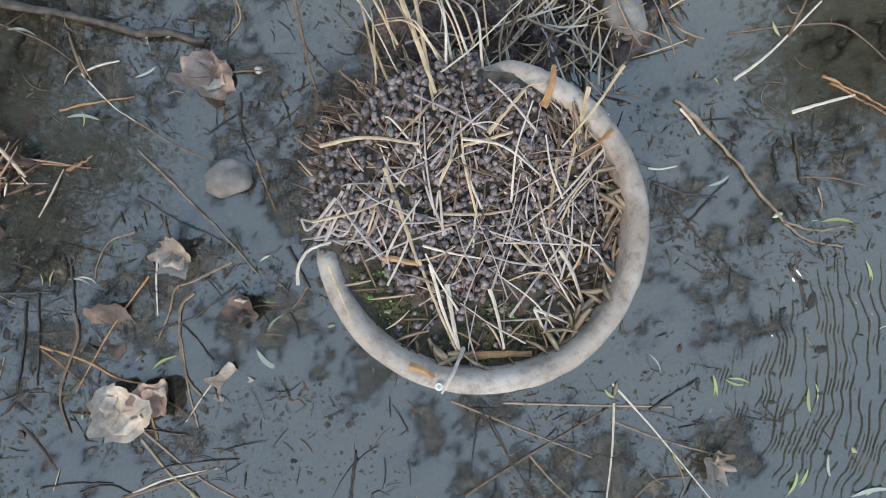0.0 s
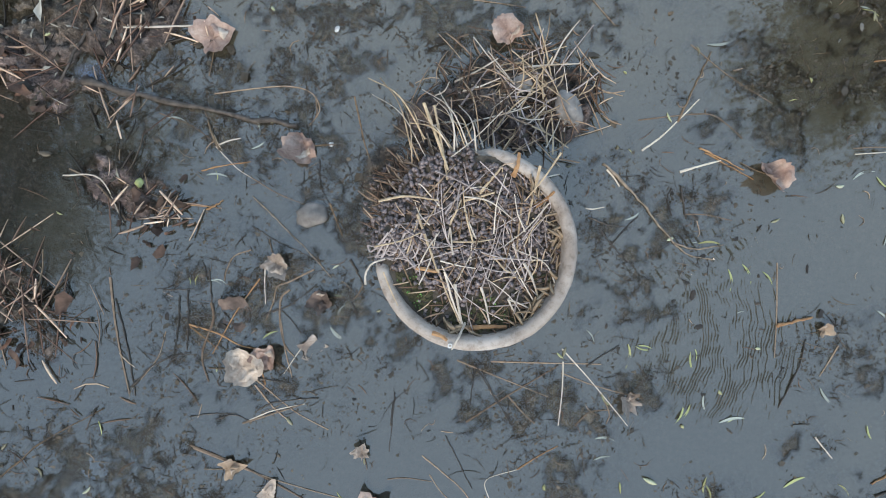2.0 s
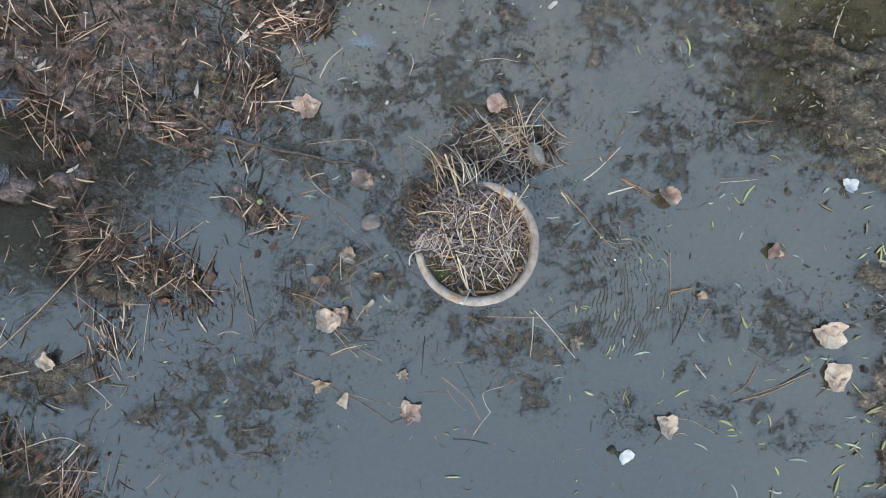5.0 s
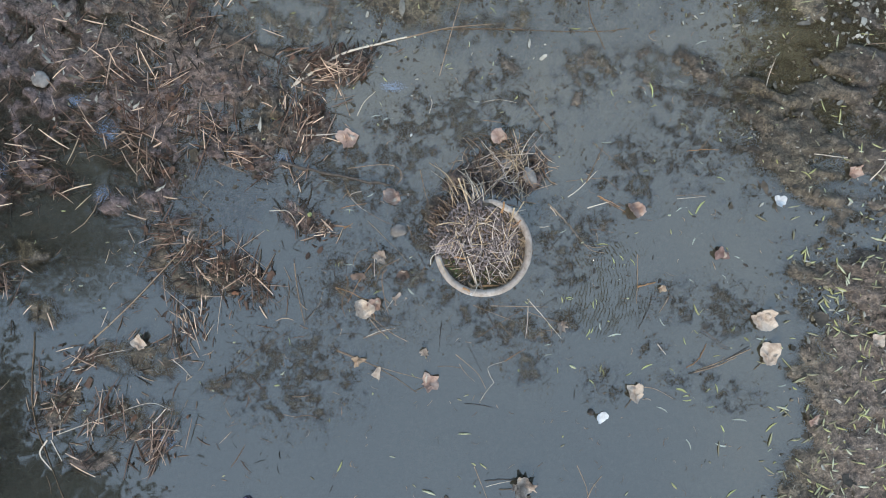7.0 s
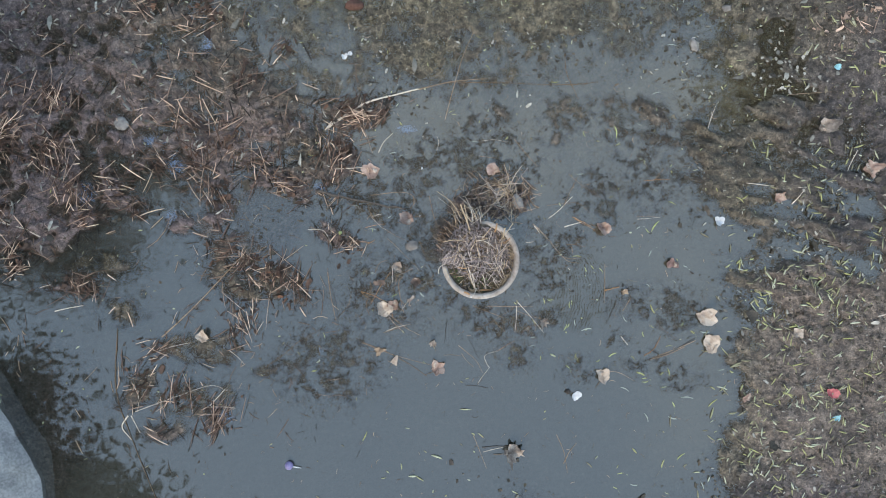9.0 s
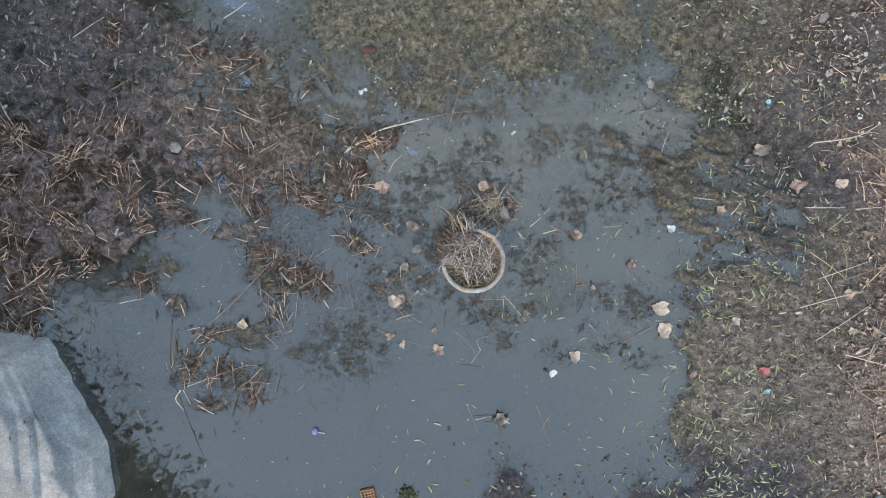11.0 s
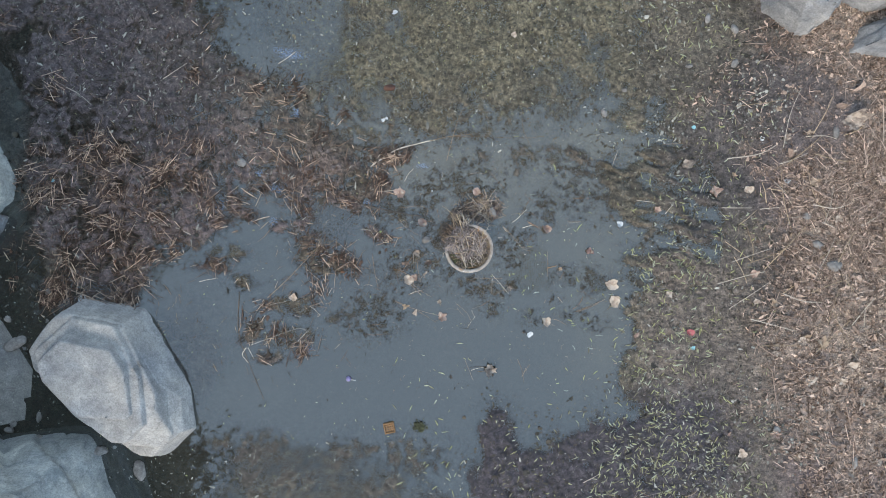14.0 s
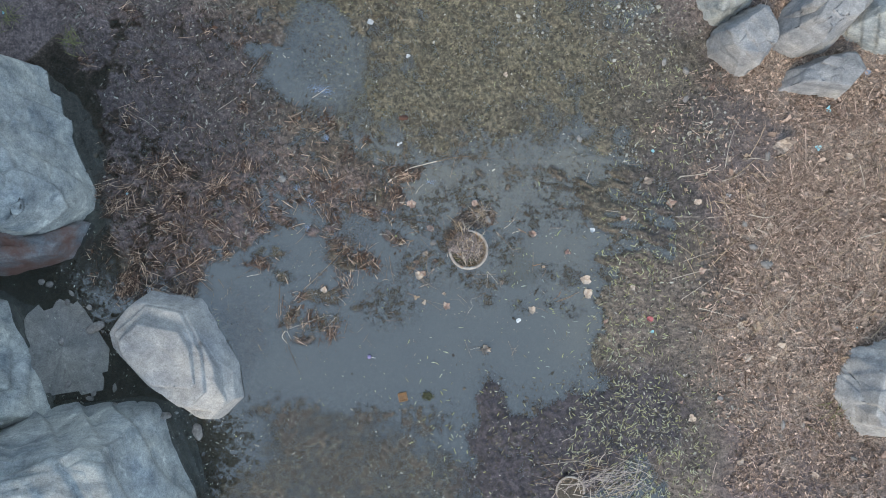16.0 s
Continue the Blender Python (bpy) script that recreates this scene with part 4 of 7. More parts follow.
def blades(name, x, y, z, length, width, yaw, mat, label, category, tilt=None, bend=0.05, seg=3, seed=1, flat=0.45, taper=0.5):
    """Many loose blades or stems: each a bent three-sided strip."""
    rs = np.random.RandomState(seed)
    n = len(x)
    tilt = np.zeros(n) if tilt is None else tilt
    bd, k = rs.normal(0, bend, n), np.arange(seg + 1)
    t = k / seg - 0.5
    u = t[None] * length[:, None]
    s = bd[:, None] * length[:, None] * (1 - 4 * t[None] ** 2)
    c, d = np.cos(yaw)[:, None], np.sin(yaw)[:, None]
    ct, st = np.cos(tilt)[:, None], np.sin(tilt)[:, None]
    cx, cy = x[:, None] + u * ct * c - s * d, y[:, None] + u * ct * d + s * c
    cz = z[:, None] + u * st
    wd = width[:, None] * (1 - taper * np.abs(2 * t[None]) ** 2)
    out = np.empty((n, seg + 1, 3, 3))
    for j, (a, b) in enumerate(((-1, 0), (1, 0), (0, 1))):
        out[:, :, j, 0] = cx - d * a * wd * 0.5
        out[:, :, j, 1] = cy + c * a * wd * 0.5
        out[:, :, j, 2] = cz + b * wd * flat + 0.001
    base = (np.arange(n) * (seg + 1) * 3)[:, None, None]
    ring = (np.arange(seg) * 3)[None, :, None]
    f = []
    for j in range(3):
        j2 = (j + 1) % 3
        f.append(np.stack(np.broadcast_arrays(base + ring + j, base + ring + j2, base + ring + 3 + j2, base + ring + 3 + j), -1).reshape(-1, 4))
    return mass(name, out.reshape(-1, 3), np.concatenate(f), mat, label, category)


def flakes(name, x, y, z, size, aspect, yaw, mat, label, category, seed=1, curl=0.25, ragged=0.3, thick=0.0, m=6):
    """Many small curled leaf bits or flakes, each many-sided round a raised middle."""
    rs = np.random.RandomState(seed)
    n = len(x)
    a = np.arange(m) * 2 * np.pi / m
    r = 0.5 * size[:, None] * (1 + ragged * rs.uniform(-1, 1, (n, m)))
    lx, ly = r * np.cos(a), r * np.sin(a) * aspect[:, None]
    lz = size[:, None] * curl * rs.uniform(-0.6, 1, (n, m)) - thick
    c, s = np.cos(yaw)[:, None], np.sin(yaw)[:, None]
    out = np.empty((n, m + 1, 3))
    out[:, :m, 0], out[:, :m, 1], out[:, :m, 2] = x[:, None] + lx * c - ly * s, y[:, None] + lx * s + ly * c, z[:, None] + lz + 0.002
    out[:, m, 0], out[:, m, 1], out[:, m, 2] = x, y, z + 0.004 + size * 0.08
    base = (np.arange(n) * (m + 1))[:, None]
    k = np.arange(m)[None]
    f = np.stack(np.broadcast_arrays(base + k, base + (k + 1) % m, base + m), -1).reshape(-1, 3)
    return mass(name, out.reshape(-1, 3), f, mat, label, category)


def spread(seed, n, x0, x1, y0, y1, weight):
    """n places in a rectangle, thick where weight(x, y) is near 1."""
    rs = np.random.RandomState(seed)
    xs, ys = [], []
    got = 0
    for _ in range(40):
        x, y = rs.uniform(x0, x1, n * 2), rs.uniform(y0, y1, n * 2)
        keep = rs.rand(n * 2) < weight(x, y)
        xs.append(x[keep])
        ys.append(y[keep])
        got += keep.sum()
        if got >= n:
            break
    x, y = np.concatenate(xs)[:n], np.concatenate(ys)[:n]
    return x, y, np.maximum(0, height(x, y)), rs


# ---- the pot and what it holds ----
SHEATHS = varied("reed_sheath", (0.17, 0.12, 0.075), (0.4, 0.31, 0.21), 60, 0.75, 0.3, 0.3, 0.001, per="island")
def pot_material():
    m, n, l, b = material("old_pot_clay")
    a, f, g = noise_node(n, l, 7, 6, 0.65), noise_node(n, l, 45, 6, 0.7), noise_node(n, l, 160, 4, 0.7)
    c = ramp_node(n, l, a.outputs[0], [(0.3, (0.25, 0.205, 0.17)), (0.5, (0.385, 0.335, 0.29)), (0.7, (0.5, 0.45, 0.4))])
    s = ramp_node(n, l, f.outputs[0], [(0.28, (0.55, 0.5, 0.44)), (0.5, (1, 1, 1)), (0.75, (1.18, 1.16, 1.12))])
    k = mix_node(n, l, 1.0, c.outputs[0], s.outputs[0], "MULTIPLY")
    p = ramp_node(n, l, g.outputs[0], [(0.27, (0.4, 0.37, 0.33)), (0.38, (1, 1, 1))])
    l.new(mix_node(n, l, 0.8, k, p.outputs[0], "MULTIPLY"), b.inputs["Base Color"])
    b.inputs["Roughness"].default_value = 0.85
    bump_node(n, l, f.outputs[0], b, 0.6, 0.005)
    return m


POTCLAY = pot_material()
SOIL = varied("pot_soil", (0.035, 0.029, 0.022), (0.12, 0.1, 0.075), 60, 0.8, 0.6, 0.0, 0.006)
MOSS = varied("moss", (0.035, 0.035, 0.017), (0.1, 0.094, 0.048), 90, 0.9, 0.6, 0.3, 0.004, per="island")
SPROUT = varied("sprout", (0.08, 0.2, 0.04), (0.2, 0.4, 0.1), 60, 0.6, 0.2, 0.3, 0.001, per="island")
SHELL = varied("snail_shell", (0.075, 0.06, 0.058), (0.25, 0.205, 0.195), 260, 0.3, 0.4, 0.55, 0.001, spec=0.5)
SHELLS = varied("snail_shells", (0.075, 0.06, 0.058), (0.25, 0.205, 0.195), 260, 0.3, 0.4, 0.55, 0.001, spec=0.5, per="island")
GLAZE = varied("white_eyelet", (0.6, 0.6, 0.58), (0.8, 0.8, 0.78), 60, 0.4, 0.1, 0.0)
POT, RIM, POT_R = Vector((0.386, -0.009)), 0.22, 0.248


def polar_part(name, parent, mat, rings, seg, fn, label=""):
    """A sheet of rings round the pot's axis; fn(angle, ring) gives radius and height."""
    bm = bmesh.new()
    rows = []
    for j in range(rings):
        row = []
        for k in range(seg):
            a = 2 * math.pi * k / seg
            r, z = fn(a, j)
            row.append(bm.verts.new((r * math.cos(a), r * math.sin(a), z)))
        rows.append(row)
    for p, q in zip(rows, rows[1:]):
        for k in range(seg):
            bm.faces.new((p[k], p[(k + 1) % seg], q[(k + 1) % seg], q[k]))
    for f in bm.faces:
        f.smooth = True
    return mesh_object(name, bm, mat, parent, label)


def worn(a, lo, hi, soft=0.12):
    """1 between the bearings lo and hi (radians), where the rim has crumbled away."""
    return float(smooth(lo - soft, lo + soft, np.array(a)) * (1 - smooth(hi - soft, hi + soft, np.array(a))))


def pot(x, y, rim, r, thick, crumbled, label):
    base = new("flower_pot")
    base.location = (x, y, 0)
    tagged(base, label, "pot")
    prof = [(0.70, -0.13, 0), (0.8, 0.0, 0), (0.9, rim - 0.05, 0)]
    for k in range(9):
        a = math.radians(-80 + 260 * k / 8)
        prof.append((1 - thick / r * 0.5 + thick / r * 0.5 * math.cos(a), rim - thick * 0.42 + thick * 0.42 * math.sin(a), 1))
    prof += [(1 - thick / r * 1.1, rim - 0.05, 1), (0.8, rim - 0.1, 1)]

    def fn(a, j):
        f, z, top = prof[j]
        g = 1 + 0.012 * noise.noise(Vector((math.cos(a) * 1.5, math.sin(a) * 1.5, x))) + 0.006 * noise.noise(Vector((math.cos(a) * 9, math.sin(a) * 9, x + 4)))
        w = worn(a, *crumbled) if crumbled else 0
        w *= 0.75 + 0.5 * noise.noise(Vector((a * 5, 0, 3)))
        return r * f * g * (1 - 0.03 * w * top), z - (0.05 * w if top else 0) + 0.0025 * top * noise.noise(Vector((math.cos(a) * 5, math.sin(a) * 5, j * 0.3)))

    rimrows = len(prof)
    polar_part("pot_rim", base, POTCLAY, rimrows - 3, 144, lambda a, j: fn(a, j + 3), "worn pale grey rounded rim")
    polar_part("pot_wall", base, POTCLAY, 4, 96, fn)
    return base


main_pot = pot(POT.x, POT.y, RIM, POT_R, 0.033, (math.radians(86), math.radians(186)), "round pale grey clay pot standing in the pond")


def soil_height(x, y):
    """Height of the soil in the pot at x, y from its axis: it heaps up against the crumbled side."""
    d = (-0.62 * x + 0.78 * y) / POT_R
    return RIM - 0.05 + 0.05 * float(smooth(-0.5, 0.7, np.array(d))) + 0.012 * noise.noise(Vector((x * 14, y * 14, 1))) + 0.006 * noise.noise(Vector((x * 45, y * 45, 2)))


def soil_fn(a, j):
    r = (0.915 * POT_R if not 1.65 < a < 3.2 else 0.955 * POT_R) * j / 24 + 0.0005
    return r, soil_height(r * math.cos(a), r * math.sin(a))


polar_part("soil", main_pot, SOIL, 25, 96, soil_fn, "dark damp soil")
bm = bmesh.new()
for r0 in (0.0058, 0.0028):
    bmesh.ops.create_circle(bm, segments=16, radius=r0)
bmesh.ops.bridge_loops(bm, edges=bm.edges[:])
bmesh.ops.solidify(bm, geom=bm.faces[:], thickness=0.003)
rim = [c for c in main_pot.children if c.name.startswith("pot_rim")][0]
eyelet = mesh_object("eyelet", bm, GLAZE, rim, "small white ring set in the rim")
ex, ey = 0.324, -0.241
eyelet.location = (ex - POT.x, ey - POT.y, RIM + 0.002)


def moss_here(x, y):
    """Where moss and bare soil show in the pot instead of shells."""
    return 1.0 if (y < -0.105 + 0.03 * math.sin(x * 30) and x > -0.19) or (x < -0.14 and y < -0.055) or (x > 0.12 and y < -0.06 and y < -0.02 - 0.3 * (x - 0.12)) else 0.0


# snail shells: a tapering spire of whorls
def shell_verts(seed):
    rnd = random.Random(seed)
    prof = [(0.0, -0.36), (0.3, -0.33), (0.47, -0.16), (0.5, 0.0), (0.4, 0.14), (0.31, 0.18), (0.31, 0.26), (0.22, 0.36), (0.15, 0.4), (0.14, 0.46), (0.0, 0.6)]
    k = rnd.uniform(0.9, 1.1)
    verts, quads, seg = [], [], 10
    for j, (r, z) in enumerate(prof):
        for i in range(seg):
            a = 2 * math.pi * i / seg
            dr = 1.0 + 0.16 * math.cos(a) * (z < 0.1)
            verts.append((max(r, 0.003) * dr * math.cos(a) * k, max(r, 0.003) * dr * math.sin(a), z + 0.05 * a / 6.28))
    for j in range(len(prof) - 1):
        for i in range(seg):
            quads.append((j * seg + i, j * seg + (i + 1) % seg, (j + 1) * seg + (i + 1) % seg, (j + 1) * seg + i))
    return np.array(verts), np.array(quads)


SHELL_MESH = []
for k in range(3):
    v, q = shell_verts(k)
    me = bpy.data.meshes.new("snail_shell")
    me.from_pydata((v * 0.0122).tolist(), [], q.tolist())
    me.polygons.foreach_set("use_smooth", [True] * len(q))
    me.materials.append(SHELL)
    SHELL_MESH.append(me)
rnd = random.Random(5)
places = []
while len(places) < 1750:
    r, a = 0.245 * math.sqrt(rnd.random()), rnd.uniform(0, 2 * math.pi)
    x, y = r * math.cos(a), r * math.sin(a)
    if r > (0.208 if not 1.6 < a < 3.3 else 0.245) or (moss_here(x, y) and rnd.random() < 0.9):
        continue
    places.append((x, y))
sv, sq, extra_v, extra_q = *shell_verts(1), [], []
for i, (x, y) in enumerate(places):
    turn = Euler((rnd.uniform(0.9, 2.2), rnd.uniform(-0.6, 0.6), rnd.uniform(0, 6.28)))
    size = rnd.uniform(0.75, 1.25)
    if i < 300:
        ob = new("snail_shell", SHELL_MESH[i % 3])
        ob.location = (POT.x + x, POT.y + y, soil_height(x, y) + rnd.uniform(0.006, 0.012))
        ob.rotation_euler, ob.scale = turn, (size, size, size)
        tagged(ob, "empty grey-brown snail shell heaped in the clay pot", "shell", "snail shells in the pot")
    else:
        m = np.array(turn.to_matrix())
        p = (sv * 0.0122 * size) @ m.T + np.array((POT.x + x, POT.y + y, soil_height(x, y) + rnd.uniform(0.0, 0.008)))
        extra_q.append(sq + len(sv) * len(extra_v))
        extra_v.append(p)
for k in range(130):
    a, r = rnd.uniform(1.6, 3.1), rnd.uniform(0.24, 0.33)
    x, y = r * math.cos(a), r * math.sin(a)
    m = np.array(Euler((rnd.uniform(0.9, 2.2), rnd.uniform(-0.6, 0.6), rnd.uniform(0, 6.28))).to_matrix())
    p = (sv * 0.0122 * rnd.uniform(0.75, 1.2)) @ m.T + np.array((POT.x + x, POT.y + y, (0.195 if r < 0.265 else top_of(POT.x + x, POT.y + y)) + 0.004))
    extra_q.append(sq + len(sv) * len(extra_v))
    extra_v.append(p)
mass("snail_shell_heap", np.concatenate(extra_v), np.concatenate(extra_q), SHELLS, "heap of small empty grey-brown snail shells", "shells")

# moss and sprouts
rs = np.random.RandomState(4)
mx, my = rs.uniform(-0.22, 0.22, 9000), rs.uniform(-0.24, 0.05, 9000)
keep = np.array([bool(moss_here(a, b)) and math.hypot(a, b) < 0.205 for a, b in zip(mx, my)])
mx, my = mx[keep], my[keep]
wet = fbm(mx, my, 22, 3) > 0.5
mx, my = mx[wet][:1000], my[wet][:1000]
mz = np.array([soil_height(a, b) for a, b in zip(mx, my)])
flakes("moss", POT.x + mx, POT.y + my, mz, rs.uniform(0.004, 0.012, len(mx)), rs.uniform(0.6, 1, len(mx)), rs.uniform(0, 6.28, len(mx)), MOSS, "low dark green moss on the soil of the pot", "moss", 3, 0.5)
pick = fbm(mx, my, 30, 2) > 0.6
sx, sy, sz = mx[pick][:34], my[pick][:34], mz[pick][:34]
flakes("sprouts", POT.x + sx, POT.y + sy, sz + 0.006, rs.uniform(0.003, 0.006, len(sx)), rs.uniform(0.6, 1, len(sx)), rs.uniform(0, 6.28, len(sx)), SPROUT, "tiny bright green sprouts growing on the soil", "sprout", 5, 0.3)

# straw in the pot: what stands out first
PS = dict(group="straw in the pot", name="straw")


def pot_straw(mat, w, *xy, up=0.016, label="dry tan straw lying across the snail shells"):
    q = [(xy[i], xy[i + 1]) for i in range(0, len(xy), 2)]
    zs = []
    for a, b in q:
        inside = math.hypot(a - POT.x, b - POT.y) < 0.215
        zs.append((soil_height(a - POT.x, b - POT.y) if inside else RIM - 0.005) + up)
    return stalk(mat, w, *xy, zs=zs, label=label, **PS)


LONG = "bleached straw leaning over the rim of the pot"
pot_straw(STRAW, 0.0072, 0.245, 0.074, 0.273, -0.006, 0.293, -0.065)
pot_straw(STRAW, 0.0048, 0.293, -0.057, 0.318, -0.123, 0.351, -0.197)
pot_straw(PALE, 0.0080, 0.335, -0.094, 0.344, -0.148, 0.355, -0.199, label=LONG)
pot_straw(PALE, 0.0056, 0.310, -0.064, 0.331, -0.139, 0.359, -0.206, label=LONG)
pot_straw(PALE, 0.0064, 0.361, -0.190, 0.344, -0.221, 0.328, -0.249, label=LONG)
pot_straw(STRAW, 0.0064, 0.151, 0.105, 0.215, 0.117, 0.294, 0.108)
pot_straw(STRAW, 0.0088, 0.258, 0.341, 0.290, 0.256, 0.317, 0.180)
pot_straw(STRAW, 0.0064, 0.283, 0.336, 0.304, 0.228, 0.315, 0.157)
pot_straw(PALE, 0.0032, 0.319, 0.208, 0.376, 0.253, 0.447, 0.323, label=LONG)
pot_straw(STRAW, 0.0048, 0.587, 0.223, 0.546, 0.163, 0.502, 0.108, label=LONG)
pot_straw(STRAW, 0.0072, 0.537, 0.192, 0.524, 0.124, 0.509, 0.051)
pot_straw(PALE, 0.0040, 0.566, 0.108, 0.510, 0.044, 0.457, 0.001)
pot_straw(STRAW, 0.0056, 0.495, 0.093, 0.490, 0.028, 0.485, -0.032)
pot_straw(PALE, 0.0064, 0.399, -0.101, 0.411, -0.139, 0.421, -0.191)
pot_straw(PALE, 0.0072, 0.505, -0.042, 0.522, -0.072, 0.534, -0.105)
pot_straw(STRAW, 0.0048, 0.534, -0.105, 0.541, -0.130, 0.537, -0.151)
pot_straw(PALE, 0.0056, 0.121, -0.095, 0.121, -0.070, 0.136, -0.045, 0.168, -0.033, label="bleached grey straw looped over the rim of the pot")
pot_straw(STRAW, 0.0040, 0.164, -0.065, 0.181, -0.107, 0.199, -0.145)
pot_straw(PALE, 0.0048, 0.355, 0.117, 0.416, 0.107, 0.481, 0.061)
pot_straw(STRAW, 0.0064, 0.354, 0.107, 0.395, 0.118, 0.429, 0.128)
pot_straw(STRAW, 0.0072, 0.393, 0.125, 0.419, 0.158, 0.446, 0.188)
pot_straw(RUSSET, 0.012, 0.473, 0.167, 0.483, 0.192, 0.487, 0.223, label="broken brown reed stub standing in the pot")
pot_straw(RUSSET, 0.011, 0.530, 0.097, 0.555, 0.114, 0.571, 0.131, label="broken brown reed stub standing in the pot")
pot_straw(RUSSET, 0.01, 0.239, -0.055, 0.264, -0.058, 0.293, -0.065, label="broken brown reed stub standing in the pot")
pot_straw(PALE, 0.0040, 0.329, -0.023, 0.323, 0.043, 0.318, 0.010)
pot_straw(STRAW, 0.0048, 0.326, 0.010, 0.388, 0.010, 0.432, 0.017)
pot_straw(PALE, 0.0048, 0.355, 0.096, 0.370, 0.051, 0.386, 0.017)
pot_straw(STRAW, 0.0048, 0.141, -0.004, 0.207, 0.011, 0.252, 0.030)
pot_straw(STRAW, 0.0056, 0.321, 0.050, 0.338, 0.084, 0.349, 0.110)
pot_straw(STRAW, 0.0048, 0.426, -0.022, 0.465, -0.063, 0.498, -0.056, 0.531, -0.034)
pot_straw(PALE, 0.0048, 0.466, -0.131, 0.498, -0.143, 0.520, -0.154)
pot_straw(PALE, 0.0048, 0.466, -0.131, 0.478, -0.155, 0.495, -0.181)
pot_straw(RUSSET, 0.014, 0.370, -0.204, 0.408, -0.199, 0.463, -0.198, label="broad brown reed sheath lying along the rim")
pot_straw(RUSSET, 0.012, 0.281, -0.209, 0.302, -0.216, 0.317, -0.227, label="broad brown reed sheath lying along the rim")
for k in range(9):
    pot_straw(GREYSTRAW, 0.005, POT.x - 0.21 + 0.01 * k, 0.03 + 0.01 * (k % 4), POT.x - 0.25 + 0.012 * k, -0.015 - 0.008 * (k % 3), POT.x - 0.262 + 0.022 * (k % 3), 0.0 - 0.03 * (k % 2), up=0.012)
for k in range(116):
    rnd = random.Random(900 + k)
    while True:
        r, a = 0.2 * math.sqrt(rnd.random()), rnd.uniform(0, 6.28)
        cx, cy = r * math.cos(a), r * math.sin(a)
        if cy > -0.1 or rnd.random() < 0.35:
            break
    ln, yaw = rnd.uniform(0.05, 0.16), rnd.gauss(1.75, 0.75)
    ux, uy, bend = math.cos(yaw) * ln / 2, math.sin(yaw) * ln / 2, rnd.gauss(0, 0.005)
    pts = []
    for t in (-1, 0, 1):
        px, py = cx + ux * t - uy / ln * bend * (t == 0) * 2, cy + uy * t + ux / ln * bend * (t == 0) * 2
        d = math.hypot(px, py)
        if d > 0.21:
            px, py = px * 0.21 / d, py * 0.21 / d
        pts += [POT.x + px, POT.y + py]
    pot_straw(rnd.choice((STRAW, GREYSTRAW, GREYSTRAW, GREYSTRAW, PALE, TWIG)), rnd.uniform(0.0018, 0.0042), *pts, up=rnd.uniform(0.008, 0.02))
n = 190
rs = np.random.RandomState(12)
r, a = 0.215 * np.sqrt(rs.rand(n)), rs.uniform(0, 6.28, n)
sx, sy = r * np.cos(a), r * np.sin(a)
blades("straw_litter", POT.x + sx, POT.y + sy, np.array([soil_height(p, q) for p, q in zip(sx, sy)]) + rs.uniform(0.006, 0.013, n), rs.uniform(0.015, 0.07, n), rs.uniform(0.002, 0.005, n),
       rs.uniform(0, 6.28, n), STRAWS, "short broken bits of straw among the shells", "straw", seed=6)
# brown sheath scraps along the inside of the rim
n = 60
a = rs.choice((-1.75, -0.75, -0.35, 0.2, 0.75), n) + rs.normal(0, 0.13, n)
r = rs.uniform(0.19, 0.213, n)
blades("sheath_scraps", POT.x + r * np.cos(a), POT.y + r * np.sin(a), np.array([soil_height(p * math.cos(q), p * math.sin(q)) for p, q in zip(r, a)]) + rs.uniform(0.004, 0.03, n), rs.uniform(0.02, 0.06, n),
       rs.uniform(0.004, 0.012, n), a + 1.57 + rs.normal(0, 0.9, n), SHEATHS, "brown scraps of reed sheath along the rim", "litter", tilt=rs.normal(0, 0.35, n), seed=8, flat=0.3)
n = 320
sx, sy = rs.uniform(-0.26, 0.0, n), rs.uniform(0.05, 0.27, n)
d = np.hypot(sx, sy)
keep = (d > 0.235) & (d < 0.31)
sx, sy = sx[keep], sy[keep]
n = len(sx)
blades("spilt_straw", POT.x + sx, POT.y + sy, 0.2 - (np.hypot(sx, sy) - 0.235) * 1.6 + rs.uniform(0, 0.01, n), rs.uniform(0.03, 0.12, n), rs.uniform(0.002, 0.006, n), np.arctan2(sy, sx) + rs.normal(0, 0.5, n), STRAWS,
       "broken straw spilling over the crumbled rim", "straw", tilt=rs.uniform(-0.9, -0.1, n), seed=9)

# ---- the heap of straw against the far side of the pot ----
HEAP = Vector((0.488, 0.402))
for k in range(84):
    rnd = random.Random(300 + k)
    cx, cy = HEAP.x + rnd.gauss(0.01, 0.075), HEAP.y + rnd.gauss(0, 0.07) - 0.005
    ln, yaw = rnd.uniform(0.05, 0.2), rnd.choice((rnd.gauss(1.4, 0.35), rnd.gauss(0.3, 0.5), rnd.uniform(0, 3.14)))
    z0, z1 = rnd.uniform(0.015, 0.05), rnd.uniform(0.02, 0.08)
    ux, uy, b = math.cos(yaw) * ln / 2, math.sin(yaw) * ln / 2, rnd.gauss(0, 0.01)
    stalk(rnd.choice((STRAW, STRAW, GREYSTRAW, PALE)), rnd.uniform(0.0025, 0.0055), cx - ux, cy - uy, cx - uy / ln * b * 2, cy + ux / ln * b * 2, cx + ux, cy + uy, zs=[z0, (z0 + z1) / 2 + 0.008, z1],
          name="straw", group="straw heap beside the pot", label="dry tan straw in a loose heap beside the pot")
